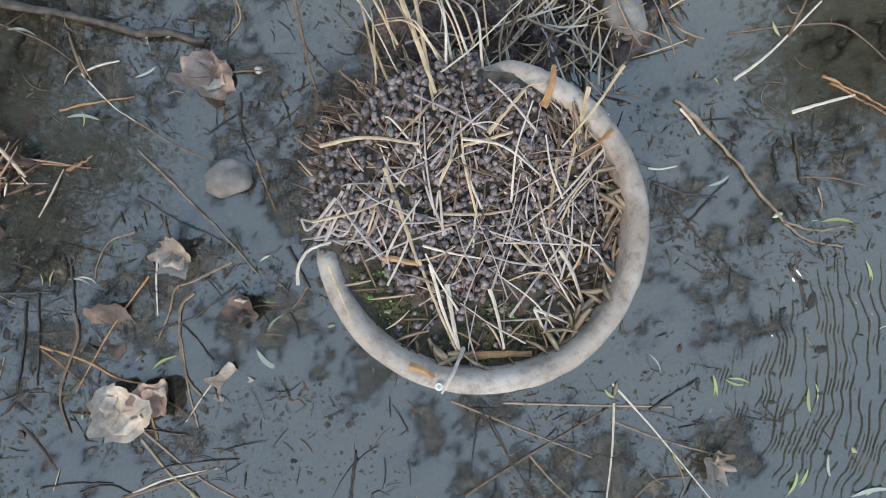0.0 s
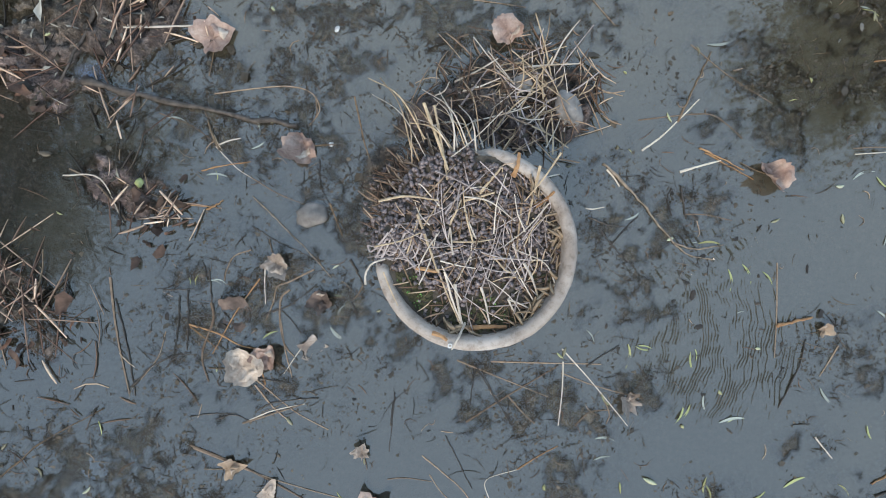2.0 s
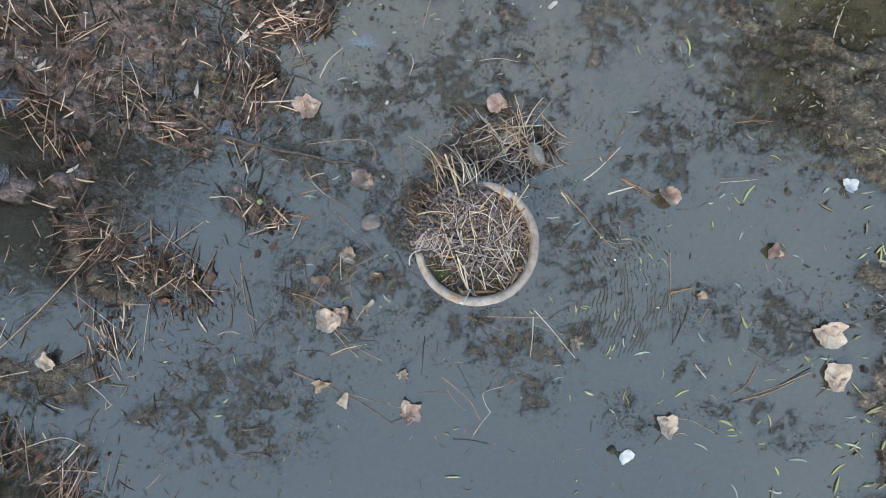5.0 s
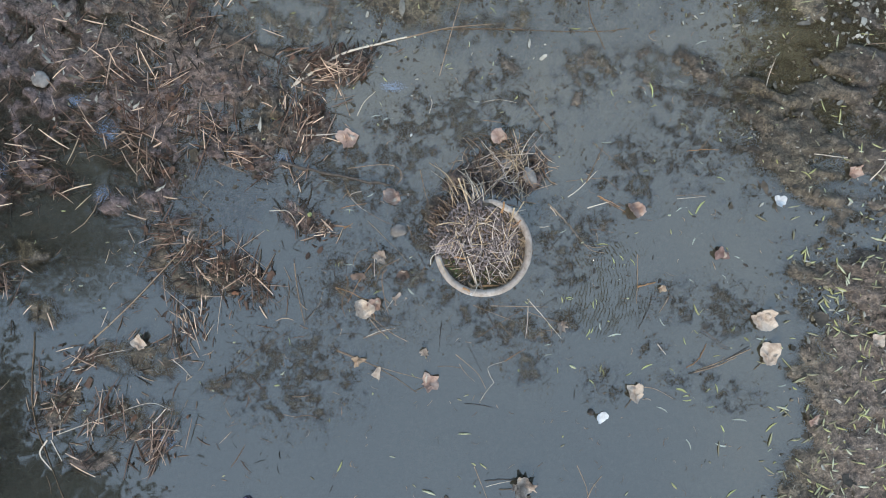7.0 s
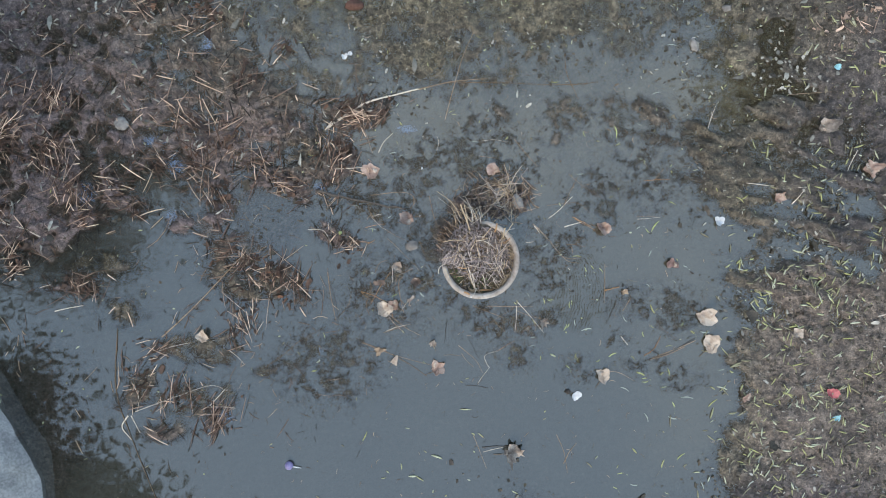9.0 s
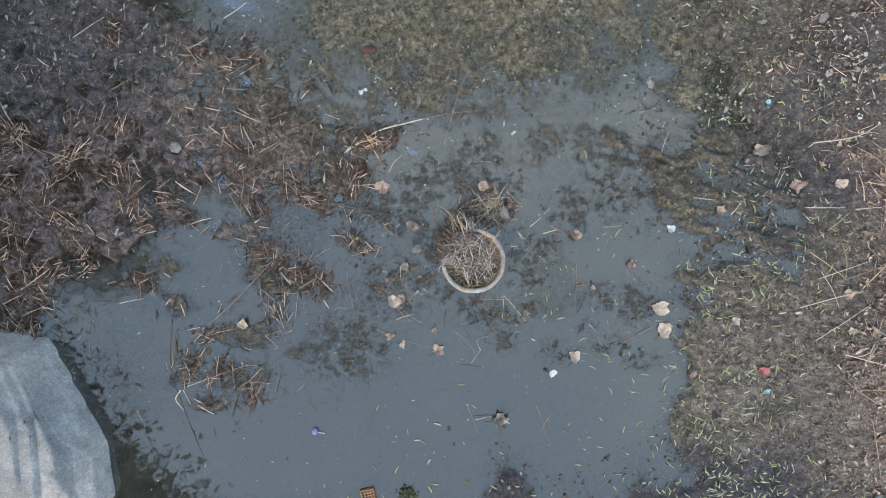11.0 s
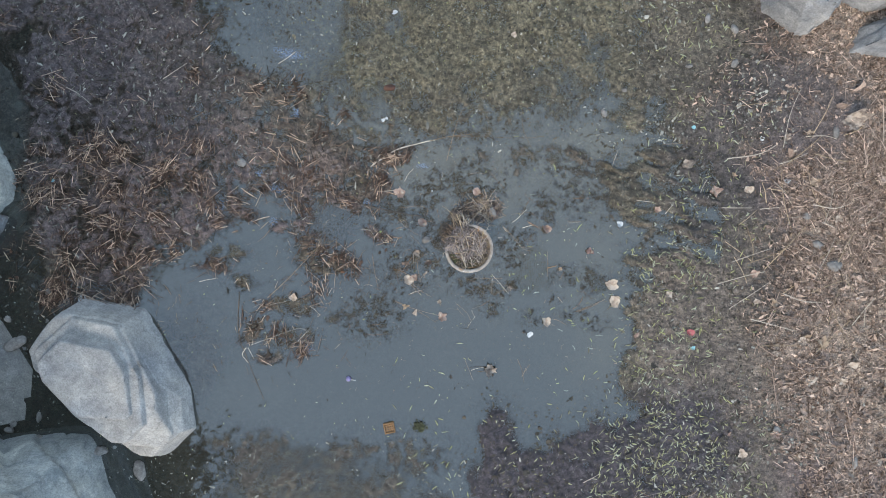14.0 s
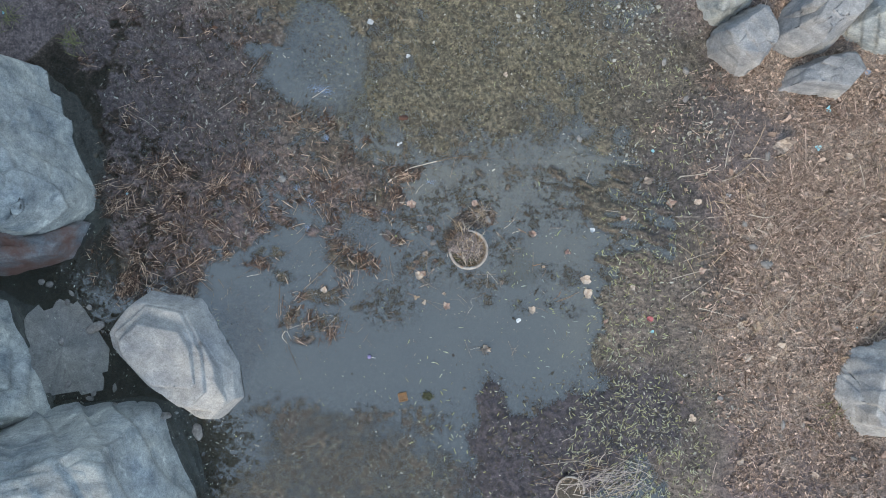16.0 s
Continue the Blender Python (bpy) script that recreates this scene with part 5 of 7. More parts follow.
for k in range(16):
    rnd = random.Random(500 + k)
    x0, y0 = POT.x + rnd.uniform(-0.16, 0.05), POT.y + rnd.uniform(0.2, 0.27)
    yaw = rnd.gauss(2.0, 0.35)
    ln = rnd.uniform(0.1, 0.24)
    stalk(rnd.choice((PALE, STRAW)), rnd.uniform(0.0022, 0.0045), x0, y0, x0 + math.cos(yaw) * ln * 0.5, y0 + math.sin(yaw) * ln * 0.5, x0 + math.cos(yaw + 0.15) * ln, y0 + math.sin(yaw + 0.15) * ln,
          zs=[RIM - 0.01, RIM + 0.02, RIM - 0.04 - ln * 0.3], name="straw", group="straw heap beside the pot", label="fine bleached straw trailing from the pot towards the water")

# ---- dead broad leaves ----
PLASTIC = varied("pale_plastic", (0.4, 0.41, 0.41), (0.6, 0.61, 0.61), 30, 0.5, 0.4, 0.2, 0.004)
CYAN = varied("cyan_plastic", (0.18, 0.42, 0.48), (0.36, 0.6, 0.66), 30, 0.45, 0.3, 0.2, 0.003)
BLUEFILM = varied("pale_blue_film", (0.22, 0.28, 0.38), (0.38, 0.45, 0.55), 30, 0.35, 0.5, 0.2, 0.004)
PURPLE = varied("purple_foil", (0.2, 0.17, 0.34), (0.34, 0.3, 0.5), 40, 0.4, 0.3, 0.1, 0.002)
REDBIT = varied("red_plastic", (0.35, 0.08, 0.09), (0.5, 0.16, 0.16), 40, 0.6, 0.4, 0.1, 0.003)
ORANGE = varied("orange_plastic", (0.16, 0.085, 0.035), (0.36, 0.2, 0.085), 50, 0.6, 0.3, 0.1, 0.002)
STONE = varied("small_stone", (0.14, 0.13, 0.118), (0.33, 0.308, 0.285), 30, 0.8, 0.5, 0.25, 0.004)
dead_leaf(-0.087, 0.265, 0.135, 200, LEAFPINK, 0.9, 5, 0.2, 1, "curled pinkish-brown dead leaf with a pale upturned edge")
dead_leaf(-0.331, 0.565, 0.14, 95, LEAFPINK, 0.25, 5, 0.15, 2, "flat reddish-brown dead leaf half sunk in the water")
dead_leaf(-0.247, -0.337, 0.13, 15, LEAFCREAM, 0.6, 3, 0.12, 3, "dry cream-coloured dead leaf curled up at one side")
dead_leaf(-0.175, -0.313, 0.1, 160, LEAFPINK, 0.6, 3, 0.2, 4, "folded dull pink half of a dead leaf")
dead_leaf(-0.155, -0.049, 0.095, 300, LEAFGREY, 0.6, 7, 0.3, 5, "crumpled greyish-tan dead leaf floating on the pond")
dead_leaf(0.476, 0.580, 0.11, 110, LEAFPINK, 0.5, 3, 0.2, 6, "pinkish dead leaf propped against the straw heap", lift=0.03)
dead_leaf(1.198, 0.199, 0.125, 350, LEAFPINK, 1.0, 5, 0.22, 7, "crumpled pale pinkish-grey dead leaf with torn lobes")
dead_leaf(1.346, -0.222, 0.06, 30, LEAFTAN, 0.6, 5, 0.3, 8, "small torn tan dead leaf floating on the pond")
dead_leaf(1.652, -0.032, 0.09, 330, LEAFMAROON, 0.45, 3, 0.15, 9, "dark reddish dead leaf rolled into a tube")
dead_leaf(1.203, -0.782, 0.125, 70, LEAFCREAM, 0.5, 5, 0.2, 10, "cream-coloured dead leaf standing curled on the water")
dead_leaf(0.110, -0.732, 0.13, 40, LEAFPINK, 0.5, 5, 0.3, 11, "pinkish-tan dead leaf with curled torn lobes")
dead_leaf(0.083, -0.566, 0.075, 120, LEAFGREY, 0.7, 7, 0.35, 12, "small crumpled pale dead leaf floating on the pond")
dead_leaf(-0.280, -0.616, 0.1, 15, LEAFTAN, 0.5, 3, 0.5, 13, "star-shaped yellow-tan dead leaf on the water")
dead_leaf(-0.174, -0.685, 0.075, 60, LEAFCREAM, 0.4, 3, 0.35, 14, "small cream dead leaf with a pointed tip")
dead_leaf(0.814, -0.424, 0.1, 250, LEAFGREY, 0.7, 7, 0.45, 15, "crumpled greyish dead leaf with thin veins showing")
dead_leaf(-0.058, -0.287, 0.1, 10, LEAFGREY, 0.5, 5, 0.4, 16, "faded grey dead leaf rotting in the water", stem=False, lift=-0.012, flaps=0)
dead_leaf(-0.027, -0.151, 0.09, 200, LEAFDARK, 0.8, 5, 0.25, 17, "black rotten clump of dead leaf in the water")
dead_leaf(-0.266, -0.190, 0.12, 70, LEAFDARK, 0.3, 5, 0.2, 18, "dark rotting dead leaf just under the surface", stem=False, lift=-0.012, flaps=0)
dead_leaf(-0.440, -0.406, 0.07, 0, LEAFDARK, 0.1, 5, 0.2, 19, "dark sodden dead leaf lying flat in the water", stem=False, lift=-0.01, flaps=0)
dead_leaf(1.886, -0.386, 0.17, 340, LEAFCREAM, 0.35, 4, 0.2, 20, "large cream dead leaf lying flat on the water")
dead_leaf(1.916, -0.569, 0.155, 60, LEAFCREAM, 0.35, 3, 0.15, 21, "large pale pinkish dead leaf beside another")
dead_leaf(0.597, -1.284, 0.16, 20, LEAFGREY, 1.0, 9, 0.3, 22, "ragged many-lobed pale dead leaf on the water")
dead_leaf(-1.440, -0.526, 0.12, 80, LEAFCREAM, 0.5, 4, 0.3, 23, "crumpled whitish dead leaf caught in sodden reeds")
dead_leaf(2.973, 0.595, 0.13, 10, LEAFPINK, 0.4, 4, 0.3, 25, "pale pinkish dead leaf on the muddy shore")
dead_leaf(2.364, 0.396, 0.1, 60, LEAFPINK, 0.5, 5, 0.3, 26, "crumpled pink-brown dead leaf in a shallow puddle")
dead_leaf(2.486, -0.495, 0.1, 40, LEAFCREAM, 0.5, 4, 0.3, 27, "pale dead leaf on the leaf-strewn mud")
dead_leaf(2.140, -0.921, 0.09, 40, LEAFPINK, 0.5, 5, 0.4, 28, "small dull pink dead leaf on wet mud")
dead_leaf(3.994, -0.991, 0.19, 80, LEAFTAN, 0.4, 5, 0.35, 29, "large ragged tan dead leaf on dry litter")
dead_leaf(3.873, -1.362, 0.16, 20, LEAFCREAM, 0.35, 5, 0.3, 30, "pale pinkish dead leaf on dry litter")
dead_leaf(3.523, -1.089, 0.11, 20, LEAFGREY, 0.5, 5, 0.4, 31, "greyish dead leaf on dry litter")
dead_leaf(3.785, -0.964, 0.11, 70, LEAFCREAM, 0.4, 4, 0.2, 32, "rounded pale dead leaf on dry litter")
dead_leaf(3.342, -0.571, 0.12, 20, LEAFCREAM, 0.5, 5, 0.4, 33, "torn pale dead leaf on dry litter")
dead_leaf(2.979, 0.591, 0.12, 70, LEAFCREAM, 0.4, 4, 0.3, 34, "pale dead leaf on the muddy shore")
dead_leaf(3.295, 0.601, 0.13, 40, LEAFCREAM, 0.5, 4, 0.3, 35, "curled cream dead leaf on the muddy shore")
dead_leaf(3.342, -0.277, 0.12, 40, LEAFPINK, 0.4, 5, 0.3, 36, "dull pink dead leaf on dry litter")
for k in range(46):
    rnd = random.Random(700 + k)
    x, y = rnd.uniform(3.1, 5.9), rnd.uniform(-3.1, 3.0)
    dead_leaf(x, y, rnd.uniform(0.06, 0.13), rnd.uniform(0, 360), rnd.choice((LEAFCREAM, LEAFGREY, LEAFPINK, LEAFTAN)), rnd.uniform(0.3, 0.7), rnd.choice((3, 5, 5)), rnd.uniform(0.15, 0.4), 40 + k,
              "dry curled dead leaf on the littered shore", stem=k % 3 == 0, group="dead leaves on the shore", flaps=k % 2)

# ---- stones, scraps ----
BRICK = varied("old_brick", (0.07, 0.035, 0.025), (0.15, 0.08, 0.06), 50, 0.9, 0.5, 0.1, 0.004)
pebble(-0.056, 0.084, 0.042, 0.031, 10, 0.026, STONE, "rounded dark grey stone half sunk in the water", 1, -0.008)
pebble(0.636, 0.370, 0.048, 0.031, 118, 0.03, STONE, "weathered pale grey stone beside the straw heap", 2, 0.035)
pebble(0.517, 0.442, 0.03, 0.024, 20, 0.02, STONE, "small grey stone under the straw heap", 3, 0.02)
dead_leaf(2.668, 0.868, 0.15, 25, LEAFGREY, 0.6, 5, 0.2, 15, "crumpled pale grey dead leaf on wet mud", stem=False)
# a round lid, shaped here as a flat pebble
pebble(-1.987, 0.891, 0.045, 0.043, 12, 0.02, STONE, "round flat grey lid lying in the mud", 5)
pebble(-0.435, 1.674, 0.06, 0.03, 5, 0.03, BRICK, "dull red-brown brick fragment in the shallows", 6, 0.0)
pebble(1.807, 1.411, 0.045, 0.024, 110, 0.02, STONE, "smooth pale grey pebble on wet mud", 7)
pebble(2.021, 1.653, 0.03, 0.022, 0, 0.02, STONE, "smooth pale grey pebble on wet mud", 8)
dead_leaf(4.271, 1.264, 0.24, 25, LEAFGREY, 0.6, 5, 0.2, 24, "large crumpled grey dead leaf on the shore", stem=False)
pebble(4.118, -0.187, 0.07, 0.055, 0, 0.04, STONE, "pale rounded stone on dry litter", 10)
pebble(-3.051, -2.324, 0.06, 0.1, 10, 0.05, STONE, "pale grey stone lying in shallow water", 11)
pebble(-3.463, -2.120, 0.07, 0.045, 0, 0.05, STONE, "pale grey stone lying in shallow water", 12)
pebble(-4.341, -0.995, 0.12, 0.06, 25, 0.05, STONE, "pale angular stone at the edge of the mud", 13)
pebble(-4.123, -2.013, 0.09, 0.05, 20, 0.05, STONE, "pale grey stone beside a boulder", 14)
for k in range(30):
    rnd = random.Random(60 + k)
    u = rnd.random()
    x, y = (-5.2 + 1.5 * u + rnd.uniform(-0.3, 0.3), rnd.uniform(-2.2, -0.4)) if k < 18 else (rnd.uniform(2.6, 5.4), rnd.uniform(-2.8, 2.8))
    pebble(x, y, rnd.uniform(0.025, 0.06), rnd.uniform(0.02, 0.045), rnd.uniform(0, 180), rnd.uniform(0.015, 0.035), STONE, "small grey stone lying among mud and litter", 20 + k)
pebble(-0.006, 0.279, 0.007, 0.006, 0, 0.005, PLASTIC, "tiny white shell on the water", 60, name="shell")
pebble(0.008, 0.596, 0.009, 0.006, 60, 0.005, PLASTIC, "small white shell in dark silt", 61, name="shell")
pebble(-0.533, 0.169, 0.012, 0.012, 60, 0.008, GREENLEAF, "pale green seed pod beside sodden reeds", 62, name="seed")
pebble(0.972, -0.882, 0.018, 0.017, 0, 0.016, SODDEN, "round black rotten fruit floating on the pond", 63, name="fruit")


def scrap(x, y, size, turn, mat, label, seed, curl=0.4, deep=0.3, lift=0.0):
    return dead_leaf(x, y, size, turn, mat, curl, 3, deep * 0.5, seed, label, False, lift, name="plastic_scrap", category="litter", group="scraps of plastic", flaps=0)


scrap(1.023, -0.912, 0.075, 20, PLASTIC, "crumpled white scrap of plastic on the water", 101)
scrap(-0.508, 1.337, 0.045, 20, PLASTIC, "small white scrap on dark silt", 102)
scrap(-0.471, 1.352, 0.04, 80, PLASTIC, "small white scrap on dark silt", 103)
scrap(1.972, 0.243, 0.09, 20, PLASTIC, "torn pale scrap of plastic in the shallows", 104, 0.5, 0.6)
scrap(2.698, -0.886, 0.09, 20, REDBIT, "dull red crumpled scrap on the mud", 105, 0.5, 0.1)
scrap(2.736, -1.052, 0.06, 60, CYAN, "bright cyan scrap of plastic on the mud", 106)
scrap(2.743, 1.253, 0.05, 60, CYAN, "bright cyan scrap of plastic on gravel", 107)
scrap(4.872, 1.746, 0.1, 100, CYAN, "bright cyan scrap of plastic on dry litter", 108)
scrap(4.754, 1.267, 0.085, 150, CYAN, "bright cyan scrap of plastic on dry litter", 109)
scrap(5.351, 2.204, 0.09, 150, BLUEFILM, "pale blue scrap of plastic beside a boulder", 110)
scrap(5.607, 1.001, 0.05, 20, BLUEFILM, "small blue scrap on dry litter", 111)
scrap(5.220, -0.978, 0.045, 20, CYAN, "small cyan scrap on dry litter", 112)
scrap(3.409, 1.121, 0.06, 20, PLASTIC, "white scrap on grey gravel", 113)
scrap(3.664, 0.680, 0.07, 20, PLASTIC, "pinkish white scrap on the shore", 114)
scrap(2.736, 1.258, 0.05, 20, CYAN, "small cyan scrap on wet gravel", 115)
scrap(-3.655, -0.531, 0.11, 40, PLASTIC, "pale pinkish scrap beside a boulder", 116)
scrap(-0.865, 2.894, 0.09, 10, PLASTIC, "pale square scrap on olive mud", 117, 0.2, 0.1)
scrap(0.864, 2.226, 0.07, 10, LEAFCREAM, "cream scrap on olive mud", 118, 0.3, 0.1)
scrap(-0.384, 2.462, 0.065, 10, PLASTIC, "white scrap on olive mud", 119, 0.3, 0.1)
scrap(-3.946, 0.706, 0.05, 10, CYAN, "small teal scrap among dead reeds", 120)
scrap(-5.423, 2.951, 0.05, 10, CYAN, "small teal scrap under a bush", 121)
# four pale blue flakes set just below the surface
for x, y, s, k in ((-0.120, 0.060, 0.045, 1), (0.680, 0.258, 0.06, 2), (-0.652, -0.631, 0.07, 3), (-0.669, -0.635, 0.05, 4)):
    scrap(x, y, s, 40 * k, BLUEFILM, "pale blue flake just under the water", 130 + k, 0.05, 0.4, -0.014)

# a purple foil ball on a pale stick
ball = new("lollipop")
ball.location = (-0.870, -1.371, 0.016)
tagged(ball, "purple wrapped lollipop with a pale stick floating on the pond", "litter")
bm = bmesh.new()
bmesh.ops.create_icosphere(bm, subdivisions=3, radius=0.027)
for v in bm.verts:
    v.co += v.normal * 0.004 * noise.noise(v.co * 90)
for f in bm.faces:
    f.smooth = True
mesh_object("wrapper", bm, PURPLE, ball, "crinkled purple wrapper")
bm = bmesh.new()
tube(bm, [Vector((0.02, -0.006, 0)), Vector((0.08, -0.018, -0.008))], [0.004, 0.004], 6)
mesh_object("stick", bm, PLASTIC, ball, "white paper stick")


# an orange crate lid: a rim and bars
def crate(x, y, size, turn):
    base = new("plastic_basket")
    base.location = (x, y, 0.0)
    base.rotation_euler = (radians(3), 0, radians(turn))
    tagged(base, "small broken orange plastic basket half sunk in water", "basket")

    def bar(name, cx, cy, lx, ly, h):
        bm = bmesh.new()
        bmesh.ops.create_cube(bm, size=1)
        for v in bm.verts:
            v.co = Vector((cx + v.co.x * lx, cy + v.co.y * ly, v.co.z * h + h * 0.4))
        bmesh.ops.bevel(bm, geom=bm.edges[:], offset=0.002, segments=1, affect="EDGES")
        mesh_object(name, bm, ORANGE, base)
    s = size / 2
    for q in (-1, 1):
        bar("rim_bar", 0, q * s, size + 0.01, 0.012, 0.03)
        bar("rim_bar", q * s, 0, 0.012, size - 0.012, 0.03)
    for k in (-1, 0, 1):
        bar("cross_bar", k * s * 0.5, 0, 0.014, size - 0.012, 0.012)
        bar("cross_bar", 0, k * s * 0.5, size - 0.012, 0.012, 0.014)


crate(-0.443, -1.885, 0.1, 12)
bx, by = -0.127, -1.871
rs = np.random.RandomState(41)
wx, wy = bx + rs.normal(0, 0.032, 160), by + rs.normal(0, 0.026, 160)
WEED = varied("water_weed", (0.03, 0.034, 0.016), (0.12, 0.12, 0.06), 60, 0.7, 0.4, 0.3, 0.001, per="island")
flakes("water_weed", wx, wy, 0.004 + rs.uniform(0, 0.02, 160), rs.uniform(0.012, 0.03, 160), rs.uniform(0.3, 0.8, 160), rs.uniform(0, 6.28, 160), WEED, "small olive-green clump of weed afloat", "weed", 42, 0.5)

# ---- long stalks and twigs ----
ROTBRANCH = varied("rotten_branch", (0.035, 0.03, 0.025), (0.14, 0.118, 0.1), 55, 0.7, 0.7, 0.1, 0.003)
GREYTWIG = varied("weathered_twig", (0.1, 0.075, 0.05), (0.34, 0.27, 0.2), 40, 0.75, 0.5, 0.1, 0.002)
BR = "long pale reed stalk floating on the water"
twig(ROTBRANCH, 0.026, -0.691, 0.447, -0.491, 0.401, -0.250, 0.351, -0.099, 0.327, z=0.004, label="long dark rotten branch lying in the shallows")
stalk(WETSTRAW, 0.0040, -0.330, 0.417, -0.150, 0.438, -0.067, 0.423, -0.039, 0.375, -0.066, 0.331)
stalk(PALE, 0.0072, -0.566, 0.588, -0.470, 0.592, -0.346, 0.606)
stalk(WETSTRAW, 0.0048, -0.566, 0.593, -0.509, 0.604, -0.453, 0.610)
stalk(WETSTRAW, 0.0064, -0.617, -0.091, -0.598, -0.241, -0.561, -0.414)
# dark twig stands in for the reflection-like line beside the stalk above
twig(SODDEN, 0.006, -0.602, -0.151, -0.566, -0.290, -0.545, -0.421)
twig(SODDEN, 0.008, -0.555, -0.394, -0.490, -0.331, -0.422, -0.303)
twig(SODDEN, 0.006, -0.422, -0.140, -0.427, -0.221, -0.438, -0.311)
stalk(WETSTRAW, 0.0032, -0.530, -0.374, -0.482, -0.311, -0.461, -0.240)
twig(TWIG, 0.007, -1.030, -0.727, -0.892, -0.625, -0.803, -0.550, -0.632, -0.455)
twig(SODDEN, 0.006, -0.950, -0.814, -0.880, -0.774, -0.824, -0.745)
stalk(WETSTRAW, 0.0056, -0.393, -0.554, -0.243, -0.614, -0.084, -0.697, 0.044, -0.784, label=BR)
stalk(WETSTRAW, 0.0040, -0.383, -0.563, -0.163, -0.646, 0.085, -0.713, label=BR)
stalk(WETSTRAW, 0.0040, -0.209, -0.373, -0.104, -0.458, -0.009, -0.509)
twig(SODDEN, 0.006, -0.212, -0.462, -0.162, -0.436, -0.036, -0.421)
stalk(WETSTRAW, 0.0056, -0.247, -0.493, -0.142, -0.459, -0.080, -0.439)
stalk(WETSTRAW, 0.0048, -0.213, -0.387, -0.162, -0.448, -0.109, -0.492)
stalk(PALE, 0.0032, -0.326, 0.271, -0.269, 0.213, -0.228, 0.186)
stalk(WETSTRAW, 0.0032, -0.228, 0.186, -0.147, 0.139, -0.067, 0.108)
stalk(WETSTRAW, 0.0032, -0.483, 0.363, -0.392, 0.327, -0.321, 0.277)
twig(GREYTWIG, 0.006, -0.223, 0.135, -0.156, 0.070, -0.069, -0.016, -0.003, -0.090)
twig(SODDEN, 0.005, -0.222, 0.051, -0.146, 0.007, -0.064, -0.031)
twig(SODDEN, 0.005, -0.038, 0.238, -0.034, 0.167, -0.009, 0.111)
stalk(TWIG, 0.0048, -0.009, 0.116, 0.008, 0.071, 0.027, 0.025)
stalk(TWIG, 0.0048, 0.057, 0.411, 0.075, 0.330, 0.088, 0.274, 0.117, 0.198, label="thin brown reed stalk rising beside the pot")
twig(SODDEN, 0.006, 0.107, 0.234, 0.122, 0.188, 0.127, 0.265)
stalk(WETSTRAW, 0.0040, -0.050, 0.410, -0.047, 0.360, -0.069, 0.329)
twig(RUSSET, 0.005, -0.365, 0.204, -0.299, 0.219, -0.229, 0.230)
twig(RUSSET, 0.006, -0.470, 0.100, -0.390, 0.109, -0.308, 0.101)
twig(RUSSET, 0.008, -0.351, 0.097, -0.324, 0.109, -0.304, 0.124)
stalk(PALE, 0.0048, -0.315, 0.277, -0.290, 0.287, -0.257, 0.294)
stalk(PALE, 0.0048, -0.450, 0.116, -0.435, 0.088, -0.417, 0.068)
twig(GREYTWIG, 0.011, 0.742, 0.229, 0.798, 0.177, 0.860, 0.107, 0.936, 0.011, label="long brown twig with peeling bark on the water")
twig(GREYTWIG, 0.008, 0.936, 0.014, 0.993, -0.004, 1.072, 0.008, label="brown end of a forked twig on the water")
twig(GREYTWIG, 0.007, 0.939, 0.010, 0.977, -0.019, 1.043, -0.033, label="brown end of a forked twig on the water")
stalk(PALE, 0.0064, 0.752, 0.213, 0.772, 0.190, 0.787, 0.166)
stalk(PALE, 0.0056, 0.848, 0.265, 0.909, 0.311, 1.004, 0.407, label=BR)
stalk(WETSTRAW, 0.0040, 0.837, 0.349, 0.939, 0.361, 1.031, 0.366, 1.081, 0.338, 1.123, 0.299, label="thin curved tan reed stalk on the water")
stalk(PALE, 0.0072, 0.952, 0.207, 1.001, 0.222, 1.064, 0.239, label="bleached white stick floating on the water")
twig(RUSSET, 0.007, 1.006, 0.273, 1.062, 0.246, 1.128, 0.213)
twig(TWIG, 0.007, 0.945, 0.344, 0.993, 0.445, 1.036, 0.538)
stalk(WETSTRAW, 0.0032, 0.981, 0.557, 1.081, 0.474, 1.204, 0.396)
stalk(PALE, 0.0040, 0.695, 0.106, 0.717, 0.104, 0.747, 0.110)
twig(SODDEN, 0.006, 0.702, 0.081, 0.758, 0.061, 0.819, 0.054)
twig(SODDEN, 0.006, 0.733, 0.055, 0.764, 0.010, 0.809, -0.041)
twig(SODDEN, 0.006, 0.764, 0.005, 0.799, 0.046, 0.839, 0.087)
twig(SODDEN, 0.006, 0.931, 0.163, 0.918, 0.133, 0.931, 0.087)
twig(SODDEN, 0.008, 0.955, 0.169, 0.963, 0.118, 0.970, 0.078)
stalk(WETSTRAW, 0.0040, 0.967, 0.091, 1.023, 0.090, 1.094, 0.075)
stalk(WETSTRAW, 0.0032, 1.000, 0.073, 1.007, 0.042, 1.002, 0.028)
stalk(WETSTRAW, 0.0048, 0.619, 0.790, 0.702, 0.689, 0.774, 0.607)
stalk(WETSTRAW, 0.0040, 0.385, 0.678, 0.455, 0.669, 0.528, 0.658)
stalk(PALE, 0.0032, 0.402, 0.776, 0.484, 0.786, 0.573, 0.770)
stalk(WETSTRAW, 0.0048, 0.716, 0.444, 0.756, 0.424, 0.801, 0.429)
stalk(WETSTRAW, 0.0048, 0.712, 0.418, 0.750, 0.426, 0.795, 0.415)
stalk(PALE, 0.0032, 0.108, 0.806, 0.120, 0.766, 0.104, 0.712)
twig(RUSSET, 0.012, 1.219, -0.215, 1.266, -0.200, 1.316, -0.188, label="short orange-brown stick floating on the pond")
